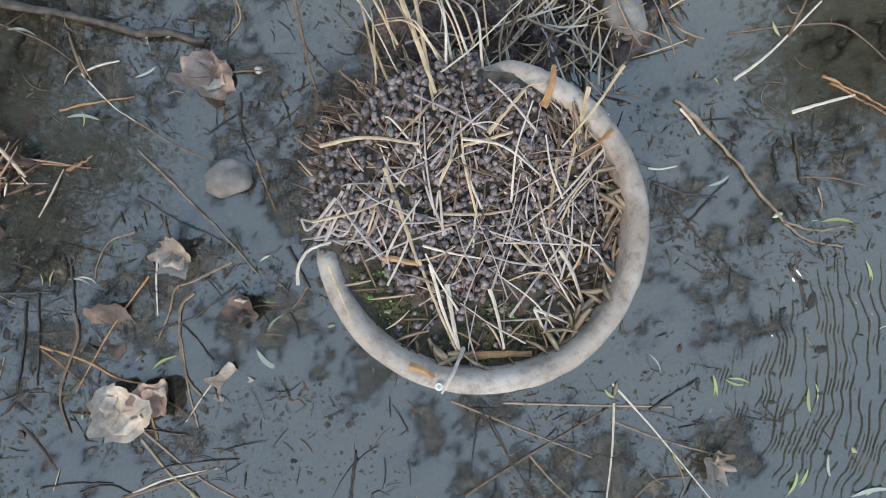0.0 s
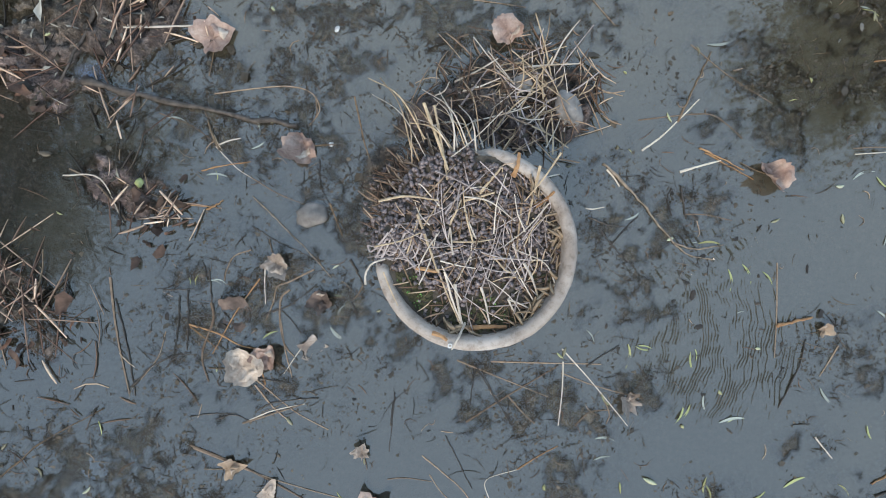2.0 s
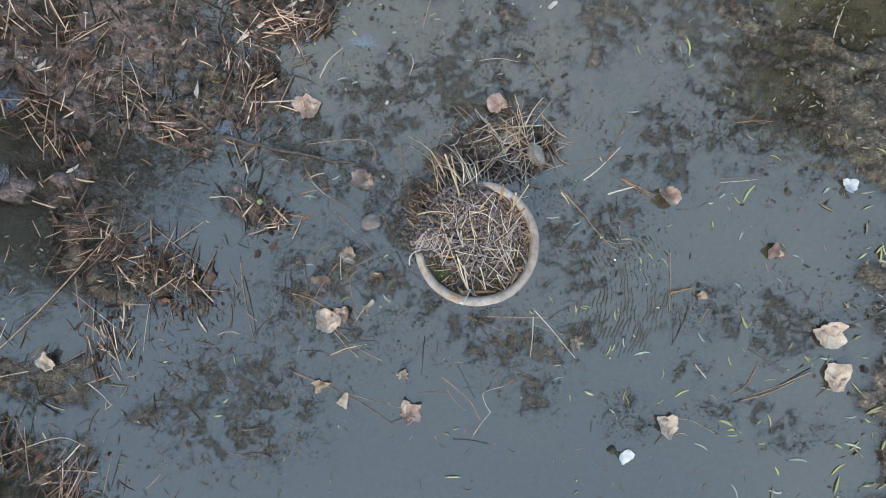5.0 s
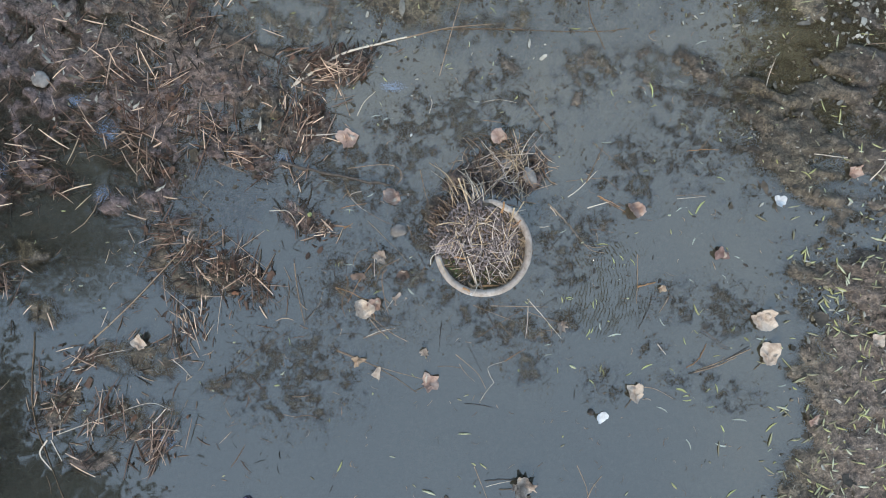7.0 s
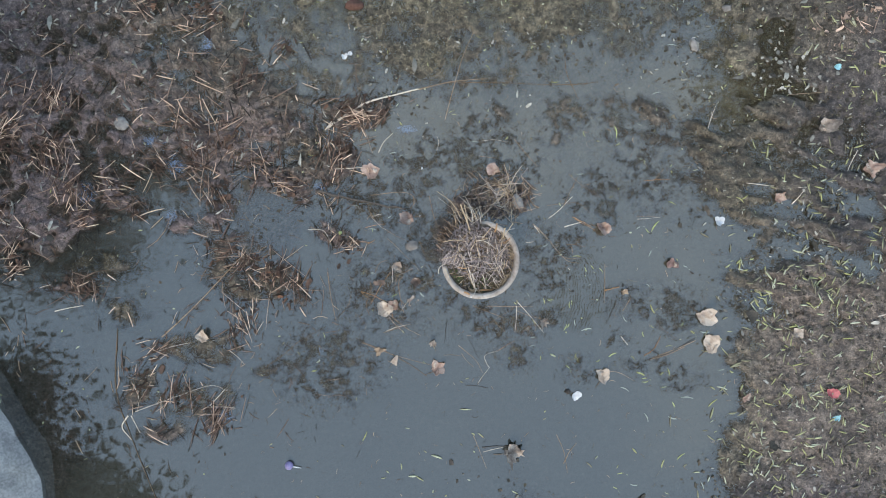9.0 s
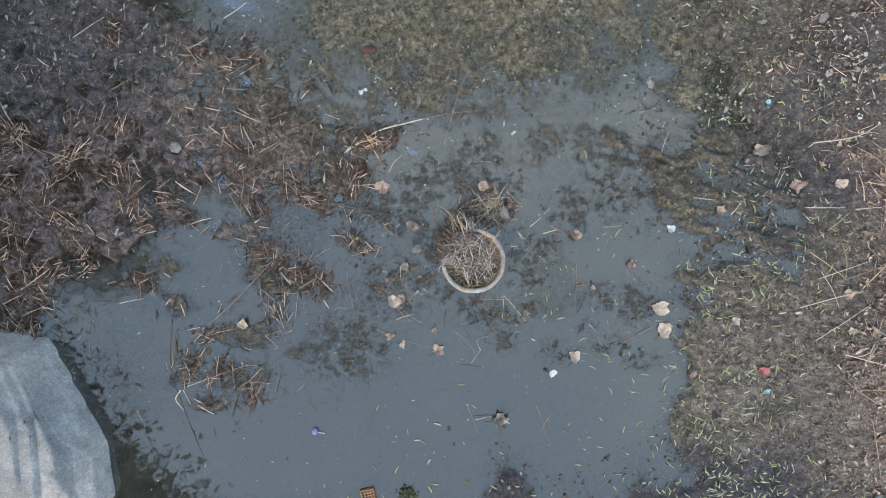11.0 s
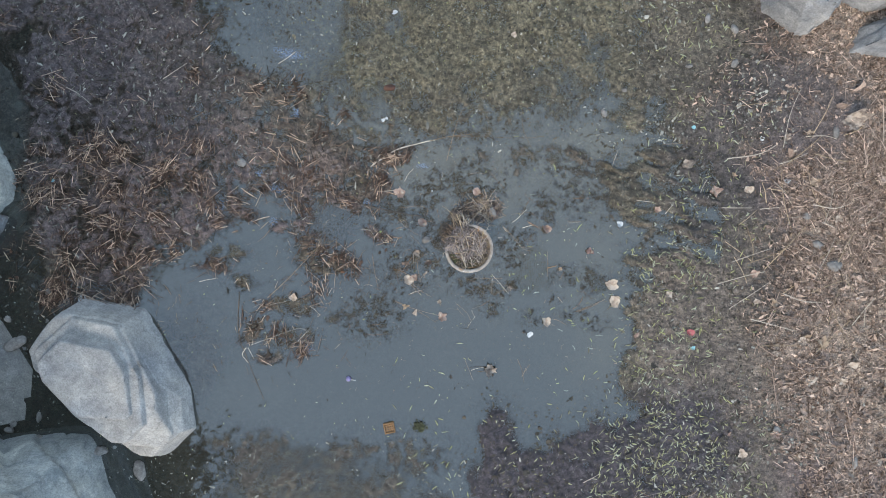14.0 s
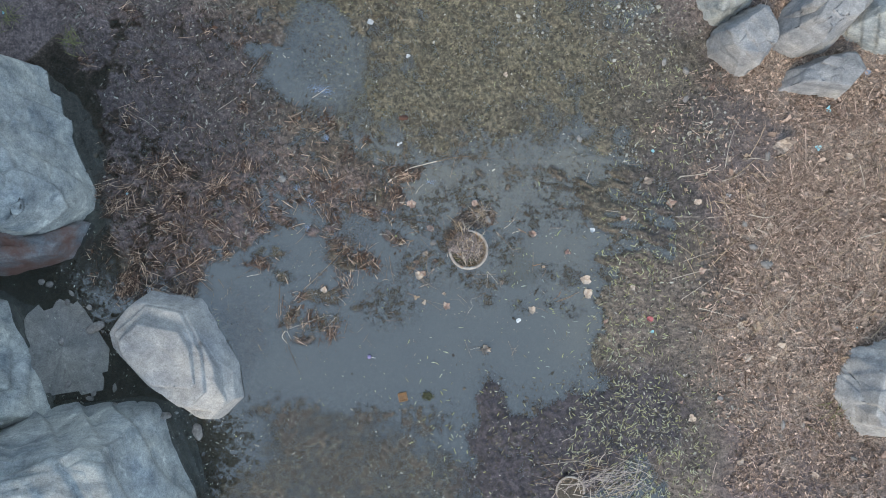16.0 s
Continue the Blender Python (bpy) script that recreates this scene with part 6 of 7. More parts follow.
stalk(WETSTRAW, 0.0040, 1.220, -0.040, 1.219, -0.179, 1.214, -0.301)
stalk(WETSTRAW, 0.0064, 1.519, -0.669, 1.630, -0.639, 1.746, -0.587)
twig(RUSSET, 0.007, 1.480, -0.645, 1.544, -0.600, 1.586, -0.515)
twig(SODDEN, 0.005, 1.553, -0.452, 1.631, -0.501, 1.692, -0.547)
stalk(WETSTRAW, 0.0040, 1.388, -0.266, 1.359, -0.315, 1.336, -0.351)
stalk(WETSTRAW, 0.0032, 1.425, 0.274, 1.501, 0.278, 1.589, 0.271)
stalk(PALE, 0.0032, 1.430, 0.258, 1.511, 0.264, 1.585, 0.272)
twig(RUSSET, 0.006, 1.481, 0.512, 1.569, 0.520, 1.650, 0.520)
stalk(WETSTRAW, 0.0048, 1.553, 0.524, 1.582, 0.557, 1.608, 0.589)
stalk(WETSTRAW, 0.0040, 1.239, -0.746, 1.316, -0.759, 1.409, -0.809)
twig(RUSSET, 0.006, 1.021, 0.260, 1.084, 0.226, 1.153, 0.187)
# crossing straws below the pot
stalk(WETSTRAW, 0.0040, 0.344, -0.314, 0.446, -0.355, 0.598, -0.414, label=BR)
stalk(WETSTRAW, 0.0040, 0.438, -0.317, 0.588, -0.320, 0.740, -0.322, label=BR)
stalk(WETSTRAW, 0.0048, 0.370, -0.484, 0.477, -0.415, 0.619, -0.329, label=BR)
stalk(PALE, 0.0048, 0.636, -0.316, 0.633, -0.402, 0.623, -0.492, label=BR)
stalk(PALE, 0.0040, 0.633, -0.281, 0.710, -0.366, 0.814, -0.491, label=BR)
stalk(WETSTRAW, 0.0040, 0.631, -0.347, 0.720, -0.380, 0.852, -0.416, label=BR)
stalk(WETSTRAW, 0.0040, 0.741, -0.401, 0.763, -0.457, 0.755, -0.486)
stalk(WETSTRAW, 0.0040, 0.669, -0.492, 0.710, -0.454, 0.773, -0.447)
stalk(WETSTRAW, 0.0040, 0.485, -0.411, 0.522, -0.453, 0.558, -0.487)
twig(SODDEN, 0.006, 0.395, -0.325, 0.441, -0.404, 0.494, -0.488)
twig(SODDEN, 0.005, 0.413, -0.343, 0.451, -0.418, 0.488, -0.473)
twig(SODDEN, 0.006, 0.700, -0.329, 0.740, -0.301, 0.790, -0.270)
twig(SODDEN, 0.006, 0.174, -0.405, 0.168, -0.451, 0.162, -0.489)
twig(SODDEN, 0.005, 0.395, -0.343, 0.385, -0.393, 0.380, -0.454)
# crossing straws west of the pot
stalk(WETSTRAW, 0.0064, -0.336, -0.160, -0.329, -0.206, -0.354, -0.277, -0.359, -0.323, -0.341, -0.378, label="thick curved tan reed stalk on the water")
twig(SODDEN, 0.006, -0.343, -0.064, -0.338, -0.104, -0.335, -0.160)
stalk(WETSTRAW, 0.0064, -0.119, -0.123, -0.143, -0.149, -0.144, -0.215, -0.131, -0.275, -0.105, -0.308, label="thick curved tan reed stalk on the water")
stalk(WETSTRAW, 0.0040, -0.227, -0.014, -0.273, -0.032, -0.295, -0.073, -0.299, -0.099)
stalk(RUSSET, 0.0040, -0.201, -0.093, -0.266, -0.185, -0.331, -0.302)
stalk(RUSSET, 0.0048, -0.397, -0.221, -0.316, -0.246, -0.255, -0.278, -0.204, -0.288)
stalk(RUSSET, 0.0032, -0.395, -0.227, -0.356, -0.256, -0.315, -0.292)
stalk(WETSTRAW, 0.0048, -0.052, -0.067, -0.119, -0.101, -0.153, -0.115, -0.164, -0.159, -0.185, -0.209)
stalk(PALE, 0.0040, -0.186, -0.043, -0.188, -0.103, -0.185, -0.164)
stalk(PALE, 0.0040, -0.060, -0.255, -0.093, -0.295, -0.133, -0.355)
stalk(WETSTRAW, 0.0040, -0.144, -0.204, -0.129, -0.295, -0.110, -0.367)
twig(SODDEN, 0.006, -0.164, -0.184, -0.114, -0.163, -0.043, -0.107)
twig(SODDEN, 0.006, -0.190, -0.195, -0.144, -0.179, -0.083, -0.244)
twig(SODDEN, 0.006, -0.400, -0.125, -0.399, -0.206, -0.402, -0.292)
twig(SODDEN, 0.006, -0.468, -0.125, -0.429, -0.125, -0.373, -0.122)
twig(SODDEN, 0.005, -0.398, -0.198, -0.373, -0.196, -0.337, -0.194)
twig(SODDEN, 0.006, -0.461, -0.342, -0.427, -0.307, -0.392, -0.297)
twig(SODDEN, 0.005, -0.427, -0.302, -0.407, -0.305, -0.389, -0.303)
twig(SODDEN, 0.006, -0.394, -0.476, -0.344, -0.468, -0.263, -0.466)
twig(SODDEN, 0.005, -0.324, -0.483, -0.274, -0.470, -0.223, -0.488)
twig(SODDEN, 0.006, -0.213, -0.367, -0.174, -0.372, -0.117, -0.381)
stalk(RUSSET, 0.0040, -0.196, -0.346, -0.186, -0.377, -0.184, -0.387)
twig(SODDEN, 0.009, 0.049, -0.039, 0.066, -0.071, 0.089, -0.113)
twig(SODDEN, 0.007, 0.053, -0.157, 0.064, -0.178, 0.069, -0.203)
stalk(WETSTRAW, 0.0040, 0.084, -0.111, 0.069, -0.137, 0.053, -0.152)
# more straws south
stalk(WETSTRAW, 0.0040, 0.250, -0.578, 0.313, -0.629, 0.369, -0.681, 0.411, -0.759)
stalk(WETSTRAW, 0.0032, 0.270, -0.630, 0.303, -0.678, 0.351, -0.721)
stalk(PALE, 0.0040, 0.382, -0.825, 0.411, -0.780, 0.455, -0.726)
stalk(PALE, 0.0032, 0.455, -0.726, 0.432, -0.687, 0.428, -0.642, 0.511, -0.614)
stalk(RUSSET, 0.0040, 0.511, -0.614, 0.572, -0.575, 0.622, -0.548)
stalk(WETSTRAW, 0.0032, 0.154, -0.644, 0.204, -0.640, 0.277, -0.649)
stalk(PALE, 0.0040, -0.235, -0.488, -0.165, -0.458, -0.075, -0.438)
twig(SODDEN, 0.005, 0.314, -0.522, 0.344, -0.581, 0.388, -0.668)
twig(SODDEN, 0.006, 0.295, -0.840, 0.370, -0.845, 0.445, -0.859)
twig(SODDEN, 0.005, 0.175, -0.417, 0.167, -0.484, 0.159, -0.567)
stalk(PALE, 0.0048, 1.326, -0.517, 1.345, -0.542, 1.372, -0.575)
stalk(WETSTRAW, 0.0040, 0.350, -1.177, 0.394, -1.284, 0.436, -1.392)
twig(SODDEN, 0.008, 1.490, -0.677, 1.649, -0.620, 1.813, -0.530)
stalk(WETSTRAW, 0.0064, 1.528, -0.662, 1.667, -0.610, 1.821, -0.544)
twig(SODDEN, 0.006, 1.225, -0.437, 1.280, -0.323, 1.298, -0.248)
twig(TWIG, 0.005, 1.556, -0.433, 1.630, -0.489, 1.696, -0.535)
twig(SODDEN, 0.008, 0.406, -1.253, 0.507, -1.245, 0.601, -1.246)
stalk(PALE, 0.0040, 0.413, -1.284, 0.488, -1.264, 0.544, -1.253)
stalk(WETSTRAW, 0.0048, 0.899, -1.168, 0.948, -1.283, 0.971, -1.419)
stalk(WETSTRAW, 0.0048, 0.945, -1.361, 0.984, -1.283, 1.030, -1.225)
# in the reed beds
stalk(WETSTRAW, 0.0088, -1.718, -0.524, -1.475, -0.295, -1.169, 0.029, label="long thick tan reed stalk lying on the mud")
twig(TWIG, 0.01, -2.014, -0.465, -2.021, -0.877, -1.925, -1.176, -1.757, -1.591, label="long thin brown vine lying in the water")
stalk(PALE, 0.0048, -1.894, -1.018, -1.586, -0.905, -1.391, -0.845, -1.279, -0.882, label=BR)
stalk(PALE, 0.0064, -1.736, -0.614, -1.643, -0.584, -1.527, -0.561)
stalk(PALE, 0.01, -1.942, -1.045, -1.981, -1.120, -1.918, -1.205)
stalk(PALE, 0.0064, -1.923, -1.045, -1.893, -1.101, -1.864, -1.157)
stalk(PALE, 0.0056, -1.875, -0.877, -1.871, -0.951, -1.879, -1.018)
stalk(PALE, 0.0072, -2.431, -0.352, -2.347, -0.333, -2.240, -0.314)
stalk(WETSTRAW, 0.0056, -2.309, -0.157, -2.194, -0.101, -2.041, -0.072)
stalk(WETSTRAW, 0.0056, -2.309, -0.157, -2.232, -0.202, -2.148, -0.232)
stalk(PALE, 0.0064, -1.417, -0.987, -1.324, -0.986, -1.230, -0.994)
stalk(PALE, 0.0064, -1.399, -0.979, -1.353, -0.930, -1.304, -0.875)
stalk(PALE, 0.0048, -1.268, -0.613, -1.211, -0.659, -1.166, -0.708)
stalk(PALE, 0.016, -0.620, 0.864, -0.486, 0.955, -0.348, 1.031, -0.160, 1.085, -0.015, 1.121, label="thick pale broken reed stalk lying in the shallows")
stalk(WETSTRAW, 0.0088, -0.020, 1.118, 0.110, 1.150, 0.226, 1.173, 0.437, 1.191, label=BR)
twig(TWIG, 0.007, 0.167, 1.164, 0.503, 1.164, 0.952, 1.150, 1.177, 1.168)
twig(TWIG, 0.006, 0.954, 1.356, 0.968, 1.225, 1.045, 1.055)
stalk(WETSTRAW, 0.0048, 0.160, 0.915, 0.212, 1.110, 0.287, 1.356, 0.391, 1.580, label=BR)
stalk(PALE, 0.0064, -0.281, 0.699, -0.243, 0.773, -0.183, 0.829)
twig(ROTBRANCH, 0.02, -0.590, 0.745, -0.665, 0.600, -0.745, 0.440, z=0.02, label="dark rotten branch lying against the mud bank")
stalk(PALE, 0.0064, -0.636, 0.847, -0.550, 0.959, -0.477, 1.065)
stalk(WETSTRAW, 0.0048, -0.580, 0.940, -0.393, 0.866, -0.319, 0.698)
stalk(PALE, 0.0048, -0.750, 0.189, -0.639, 0.179, -0.581, 0.059)
stalk(WETSTRAW, 0.0048, -0.732, 0.208, -0.649, 0.164, -0.574, 0.066)
stalk(PALE, 0.0056, 2.146, 0.496, 2.334, 0.478, 2.543, 0.465, label="pale reed stalk on wet mud")
stalk(PALE, 0.0056, 1.884, 0.821, 1.915, 0.906, 1.952, 1.007)
stalk(PALE, 0.0064, 2.455, 0.358, 2.493, 0.410, 2.531, 0.458)
stalk(WETSTRAW, 0.0048, 2.429, 1.083, 2.599, 1.094, 2.750, 1.099)
stalk(PALE, 0.0056, 2.786, 0.510, 2.834, 0.604, 2.891, 0.715)
for x, y, ln, yaw, w in ((-2.742, 0.242, 0.5, -24, 0.012), (-2.664, 0.205, 0.38, -16, 0.01), (-1.512, 1.991, 0.22, 35, 0.008)):
    c, s = math.cos(radians(yaw)) * ln / 2, math.sin(radians(yaw)) * ln / 2
    stalk(PALE, w, x - c, y - s, x + 0.01, y, x + c, y + s, label="long pale reed stalk lying on dark mud")
stalk(WETSTRAW, 0.0072, -2.102, 1.620, -1.990, 1.723, -1.867, 1.827, label="long pale reed stalk lying on dark mud")
stalk(WETSTRAW, 0.0072, -2.524, 1.337, -2.359, 1.439, -2.231, 1.553, label="long pale reed stalk lying on dark mud")
stalk(PALE, 0.0064, -2.798, 1.764, -2.669, 1.841, -2.552, 1.930, label="long pale reed stalk lying on dark mud")
stalk(PALE, 0.0064, -3.810, 1.678, -3.679, 1.610, -3.548, 1.494, label="long pale reed stalk lying on dark mud")
stalk(PALE, 0.0056, 2.798, 1.829, 3.057, 1.804, 3.325, 1.794, label="pale reed stalk on olive mud")
stalk(WETSTRAW, 0.0048, 2.798, 1.881, 3.109, 1.907, 3.294, 2.113, 3.348, 2.269, label="thin curved reed stalk on olive mud")
stalk(PALE, 0.0072, 3.419, 0.400, 3.627, 0.419, 3.679, 0.434, label="pale reed stalk on dry litter")
stalk(PALE, 0.0072, 3.679, 0.305, 3.890, 0.325, 4.046, 0.334, label="pale reed stalk on dry litter")
stalk(WETSTRAW, 0.0064, 3.289, 0.539, 3.356, 0.358, 3.445, 0.152, label="pale reed stalk on dry litter")
for k in range(70):
    rnd = random.Random(1500 + k)
    x, y = rnd.uniform(3.2, 5.8), rnd.uniform(-1.0, 1.6)
    ln, yaw = rnd.uniform(0.2, 0.7), rnd.gauss(0.5, 0.8)
    c, s, b = math.cos(yaw) * ln / 2, math.sin(yaw) * ln / 2, rnd.gauss(0, 0.03)
    z0 = top_of(x, y)
    stalk(rnd.choice((STRAW, STRAW, PALE)), rnd.uniform(0.006, 0.011), x - c, y - s, x - s * b * 3, y + c * b * 3, x + c, y + s, zs=[z0 + 0.015, z0 + 0.035, z0 + 0.015],
          label="dry tan reed stalk lying on the littered shore", group="stalks on the shore")

# ---- willow leaves near the pot ----
willow("green", -0.194, -0.261, -0.149, -0.237)
willow("pale", -0.007, -0.222, 0.041, -0.261)
willow("pale", 0.013, -0.193, 0.041, -0.162)
willow("yellow", -0.380, -0.113, -0.372, -0.082)
willow("pale", 0.801, 0.074, 0.851, 0.104)
willow("yellow", 0.813, -0.264, 0.807, -0.334)
willow("green", 0.840, -0.271, 0.880, -0.279)
willow("green", 0.947, -0.478, 0.967, -0.425)
willow("green", 0.996, -0.278, 0.999, -0.313)
willow("yellow", 1.004, 0.011, 1.069, 0.008)
willow("pale", -0.229, 0.264, -0.185, 0.293)
willow("green", -0.325, 0.203, -0.323, 0.175)
willow("pale", -0.352, 0.192, -0.289, 0.186)
willow("green", 0.002, -0.135, 0.028, -0.139)
willow("pale", -0.330, -0.096, -0.295, -0.109)
willow("pale", 0.699, -0.228, 0.721, -0.262)
willow("green", 0.741, -0.406, 0.773, -0.441)
willow("yellow", 0.809, 0.270, 0.822, 0.254)
willow("pale", 0.987, 0.012, 1.002, 0.013)
willow("pale", -0.206, 0.359, -0.200, 0.307)
willow("green", 1.086, -0.479, 1.133, -0.469)
willow("pale", 1.110, -0.180, 1.131, -0.175)
willow("pale", 1.024, 0.557, 1.104, 0.574)
willow("pale", 1.424, 0.189, 1.486, 0.211)
willow("green", 1.527, 0.174, 1.589, 0.253)
willow("green", 1.488, 0.198, 1.531, 0.162)
willow("pale", 1.509, 0.009, 1.566, 0.074)
willow("green", 1.637, 0.375, 1.690, 0.350)
willow("pale", 1.540, 0.465, 1.582, 0.440)
willow("yellow", 1.446, 0.655, 1.494, 0.636)
willow("yellow", 1.249, 0.402, 1.281, 0.406)
willow("green", 1.075, 0.844, 1.101, 0.795)
willow("pale", 1.248, 0.840, 1.264, 0.790)
willow("yellow", 1.292, 0.747, 1.327, 0.755)
willow("green", 0.834, -0.272, 0.877, -0.282)
willow("green", 1.085, -0.058, 1.091, -0.121)
willow("green", 1.179, -0.064, 1.208, -0.103)
willow("green", 0.984, -0.286, 0.996, -0.345)
willow("green", 0.984, -0.430, 0.944, -0.482)
willow("pale", 1.062, -0.481, 1.141, -0.469)
willow("yellow", 1.030, -0.629, 1.025, -0.687)
willow("green", 0.960, -0.709, 0.995, -0.756)
willow("green", 1.240, -0.657, 1.306, -0.627)
willow("green", 1.157, -0.687, 1.197, -0.661)
willow("yellow", 1.389, -0.646, 1.420, -0.679)
willow("yellow", 1.424, -0.759, 1.485, -0.784)
willow("green", 1.462, -0.818, 1.523, -0.808)
willow("yellow", 1.582, -0.776, 1.640, -0.751)
willow("green", 1.633, -0.728, 1.645, -0.784)
willow("yellow", 1.520, -0.439, 1.553, -0.468)
willow("pale", 1.490, -0.169, 1.529, -0.216)
willow("yellow", 1.552, -0.354, 1.571, -0.334)
willow("green", 1.466, -0.482, 1.487, -0.531)
willow("yellow", 1.784, -0.479, 1.826, -0.523)
willow("pale", 1.320, -0.853, 1.384, -0.888)
willow("green", 1.588, -0.852, 1.638, -0.844)
willow("pale", 1.735, -0.050, 1.783, -0.080)
willow("yellow", 1.620, -0.586, 1.669, -0.582)
willow("green", 1.716, -0.453, 1.741, -0.414)
willow("pale", -0.147, 0.672, -0.086, 0.684)
willow("pale", 0.336, 0.772, 0.381, 0.770)
willow("pale", -0.006, -0.228, 0.038, -0.264)
willow("pale", 0.722, -0.528, 0.780, -0.534)
willow("pale", 0.720, -0.587, 0.769, -0.576)
willow("green", 0.015, -0.680, 0.039, -0.704)
willow("pale", -0.348, -0.100, -0.308, -0.110)
willow("green", -0.648, -0.490, -0.639, -0.531)
willow("yellow", -0.744, 0.687, -0.697, 0.683)
willow("pale", -0.461, 0.349, -0.410, 0.340)
willow("green", -0.398, -0.091, -0.394, -0.111)
willow("pale", 1.850, -0.485, 1.938, -0.481)
willow("yellow", 1.784, -0.484, 1.824, -0.530)
willow("pale", 1.719, -0.922, 1.812, -0.933)
willow("pale", 1.634, -1.046, 1.723, -1.060)
willow("green", 1.663, -0.948, 1.678, -1.038)
willow("green", 1.694, -1.336, 1.755, -1.290)
willow("yellow", 1.612, -1.332, 1.596, -1.414)
willow("green", 1.301, -1.429, 1.372, -1.437)
willow("yellow", 1.902, -0.986, 1.972, -0.932)
willow("pale", 1.382, -1.494, 1.457, -1.497)
willow("green", 1.270, -1.513, 1.315, -1.550)
willow("pale", 1.850, -1.475, 1.872, -1.551)
willow("pale", 1.961, -0.739, 2.028, -0.724)
willow("green", 1.461, -0.797, 1.524, -0.809)
willow("green", 1.425, -0.753, 1.488, -0.782)
willow("yellow", 1.519, -0.303, 1.574, -0.385)
willow("pale", 1.665, -0.146, 1.702, -0.192)
willow("pale", 1.477, -1.023, 1.507, -1.091)
willow("pale", 1.336, -0.379, 1.384, -0.434)
willow("green", 1.123, -0.044, 1.149, -0.100)
willow("yellow", 1.028, -0.650, 1.042, -0.698)
willow("pale", 1.020, -0.403, 1.031, -0.458)
willow("green", 0.429, 1.281, 0.459, 1.243)
willow("pale", 0.186, 1.442, 0.215, 1.479)
willow("yellow", 0.859, 1.168, 0.934, 1.179)
willow("green", 0.186, 0.960, 0.224, 0.979)
willow("pale", 1.531, 1.082, 1.594, 1.100)
willow("pale", 1.430, 0.895, 1.482, 0.879)
willow("pale", 1.288, 0.932, 1.326, 0.961)
willow("green", 1.281, 0.879, 1.296, 0.795)
willow("yellow", 1.289, 0.748, 1.319, 0.770)
willow("pale", 1.440, 0.662, 1.485, 0.640)
willow("pale", 1.627, 1.411, 1.702, 1.404)
willow("yellow", 2.239, 0.709, 2.304, 0.702)
willow("green", 1.549, 1.018, 1.561, 0.962)
willow("yellow", 2.072, 0.403, 2.131, 0.358)
willow("pale", 1.952, 1.019, 1.979, 1.045)
willow("pale", -0.806, 0.689, -0.750, 0.697)
willow("pale", -0.207, 0.691, -0.154, 0.699)
willow("pale", 2.259, -0.325, 2.305, -0.362)
willow("yellow", 2.354, -0.417, 2.403, -0.404)
willow("pale", 2.335, -0.112, 2.418, -0.105)
willow("yellow", 2.354, -0.082, 2.384, -0.045)
willow("pale", 2.091, -0.212, 2.139, -0.261)
willow("pale", 2.222, -0.455, 2.278, -0.436)
willow("pale", 2.128, -0.530, 2.170, -0.567)
willow("yellow", 2.441, -0.710, 2.467, -0.756)
willow("pale", 2.486, -0.868, 2.568, -0.832)
willow("green", 2.561, -0.607, 2.617, -0.646)
willow("pale", 2.822, -0.331, 2.833, -0.388)
willow("yellow", 2.729, -0.468, 2.740, -0.543)
willow("green", 2.878, -1.305, 2.867, -1.380)
willow("pale", 2.691, -1.245, 2.748, -1.284)
willow("yellow", 2.654, -1.283, 2.717, -1.359)
willow("green", 2.150, -1.339, 2.206, -1.281)
willow("pale", 2.225, -1.359, 2.254, -1.300)
willow("yellow", 2.075, -1.339, 2.135, -1.352)
willow("pale", 2.205, -1.455, 2.149, -1.512)
willow("pale", 2.568, -1.428, 2.642, -1.444)
willow("yellow", 2.343, -1.520, 2.429, -1.542)
willow("pale", 2.448, -1.474, 2.493, -1.520)

# ---- the second pot, half buried in the mud ----
SX, SY = 1.689, -3.067
second = pot(SX, SY, 0.07, 0.19, 0.026, (math.radians(190), math.radians(345)), "old grey clay pot half buried in the mud")
polar_part("soil", second, SOIL, 12, 60, lambda a, j: (0.172 * j / 11 + 0.001, 0.045 + 0.012 * noise.noise(Vector((math.cos(a) * j * 0.5, math.sin(a) * j * 0.5, 8)))), "dark soil")
for k in range(140):
    rnd = random.Random(2500 + k)
    x, y = SX + rnd.gauss(0.45, 0.38), SY + rnd.gauss(0.17, 0.17)
    ln, yaw = rnd.uniform(0.12, 0.5), rnd.choice((rnd.gauss(0.45, 0.35), rnd.uniform(0, 3.14)))
    z0 = top_of(x, y)
    c, s = math.cos(yaw) * ln / 2, math.sin(yaw) * ln / 2
    za, zb = z0 + rnd.uniform(0.01, 0.09), z0 + rnd.uniform(0.01, 0.12)
    stalk(rnd.choice((STRAW, GREYSTRAW, PALE, TWIG, GREYSTRAW)), rnd.uniform(0.004, 0.008), x - c, y - s, x + rnd.gauss(0, 0.012), y + rnd.gauss(0, 0.012), x + c, y + s, zs=[za, (za + zb) / 2 + 0.01, zb],
          label="dry tan reed stalk in a heap beside a buried pot", group="reed heap by the second pot")


# ---- loose masses ----
# dead reeds on the western mud
def reedy(x, y):
    base = patch("reed_mud", x, y) * (0.25 + 0.75 * smooth(1.9, 0.6, y)) * smooth(0.38, 0.6, fbm(x, y, 3.4, 3))
    return np.maximum(base, 0.6 * patch("tuft", x, y)) * (1 - patch("pool", x, y)) * (x < 0.3)


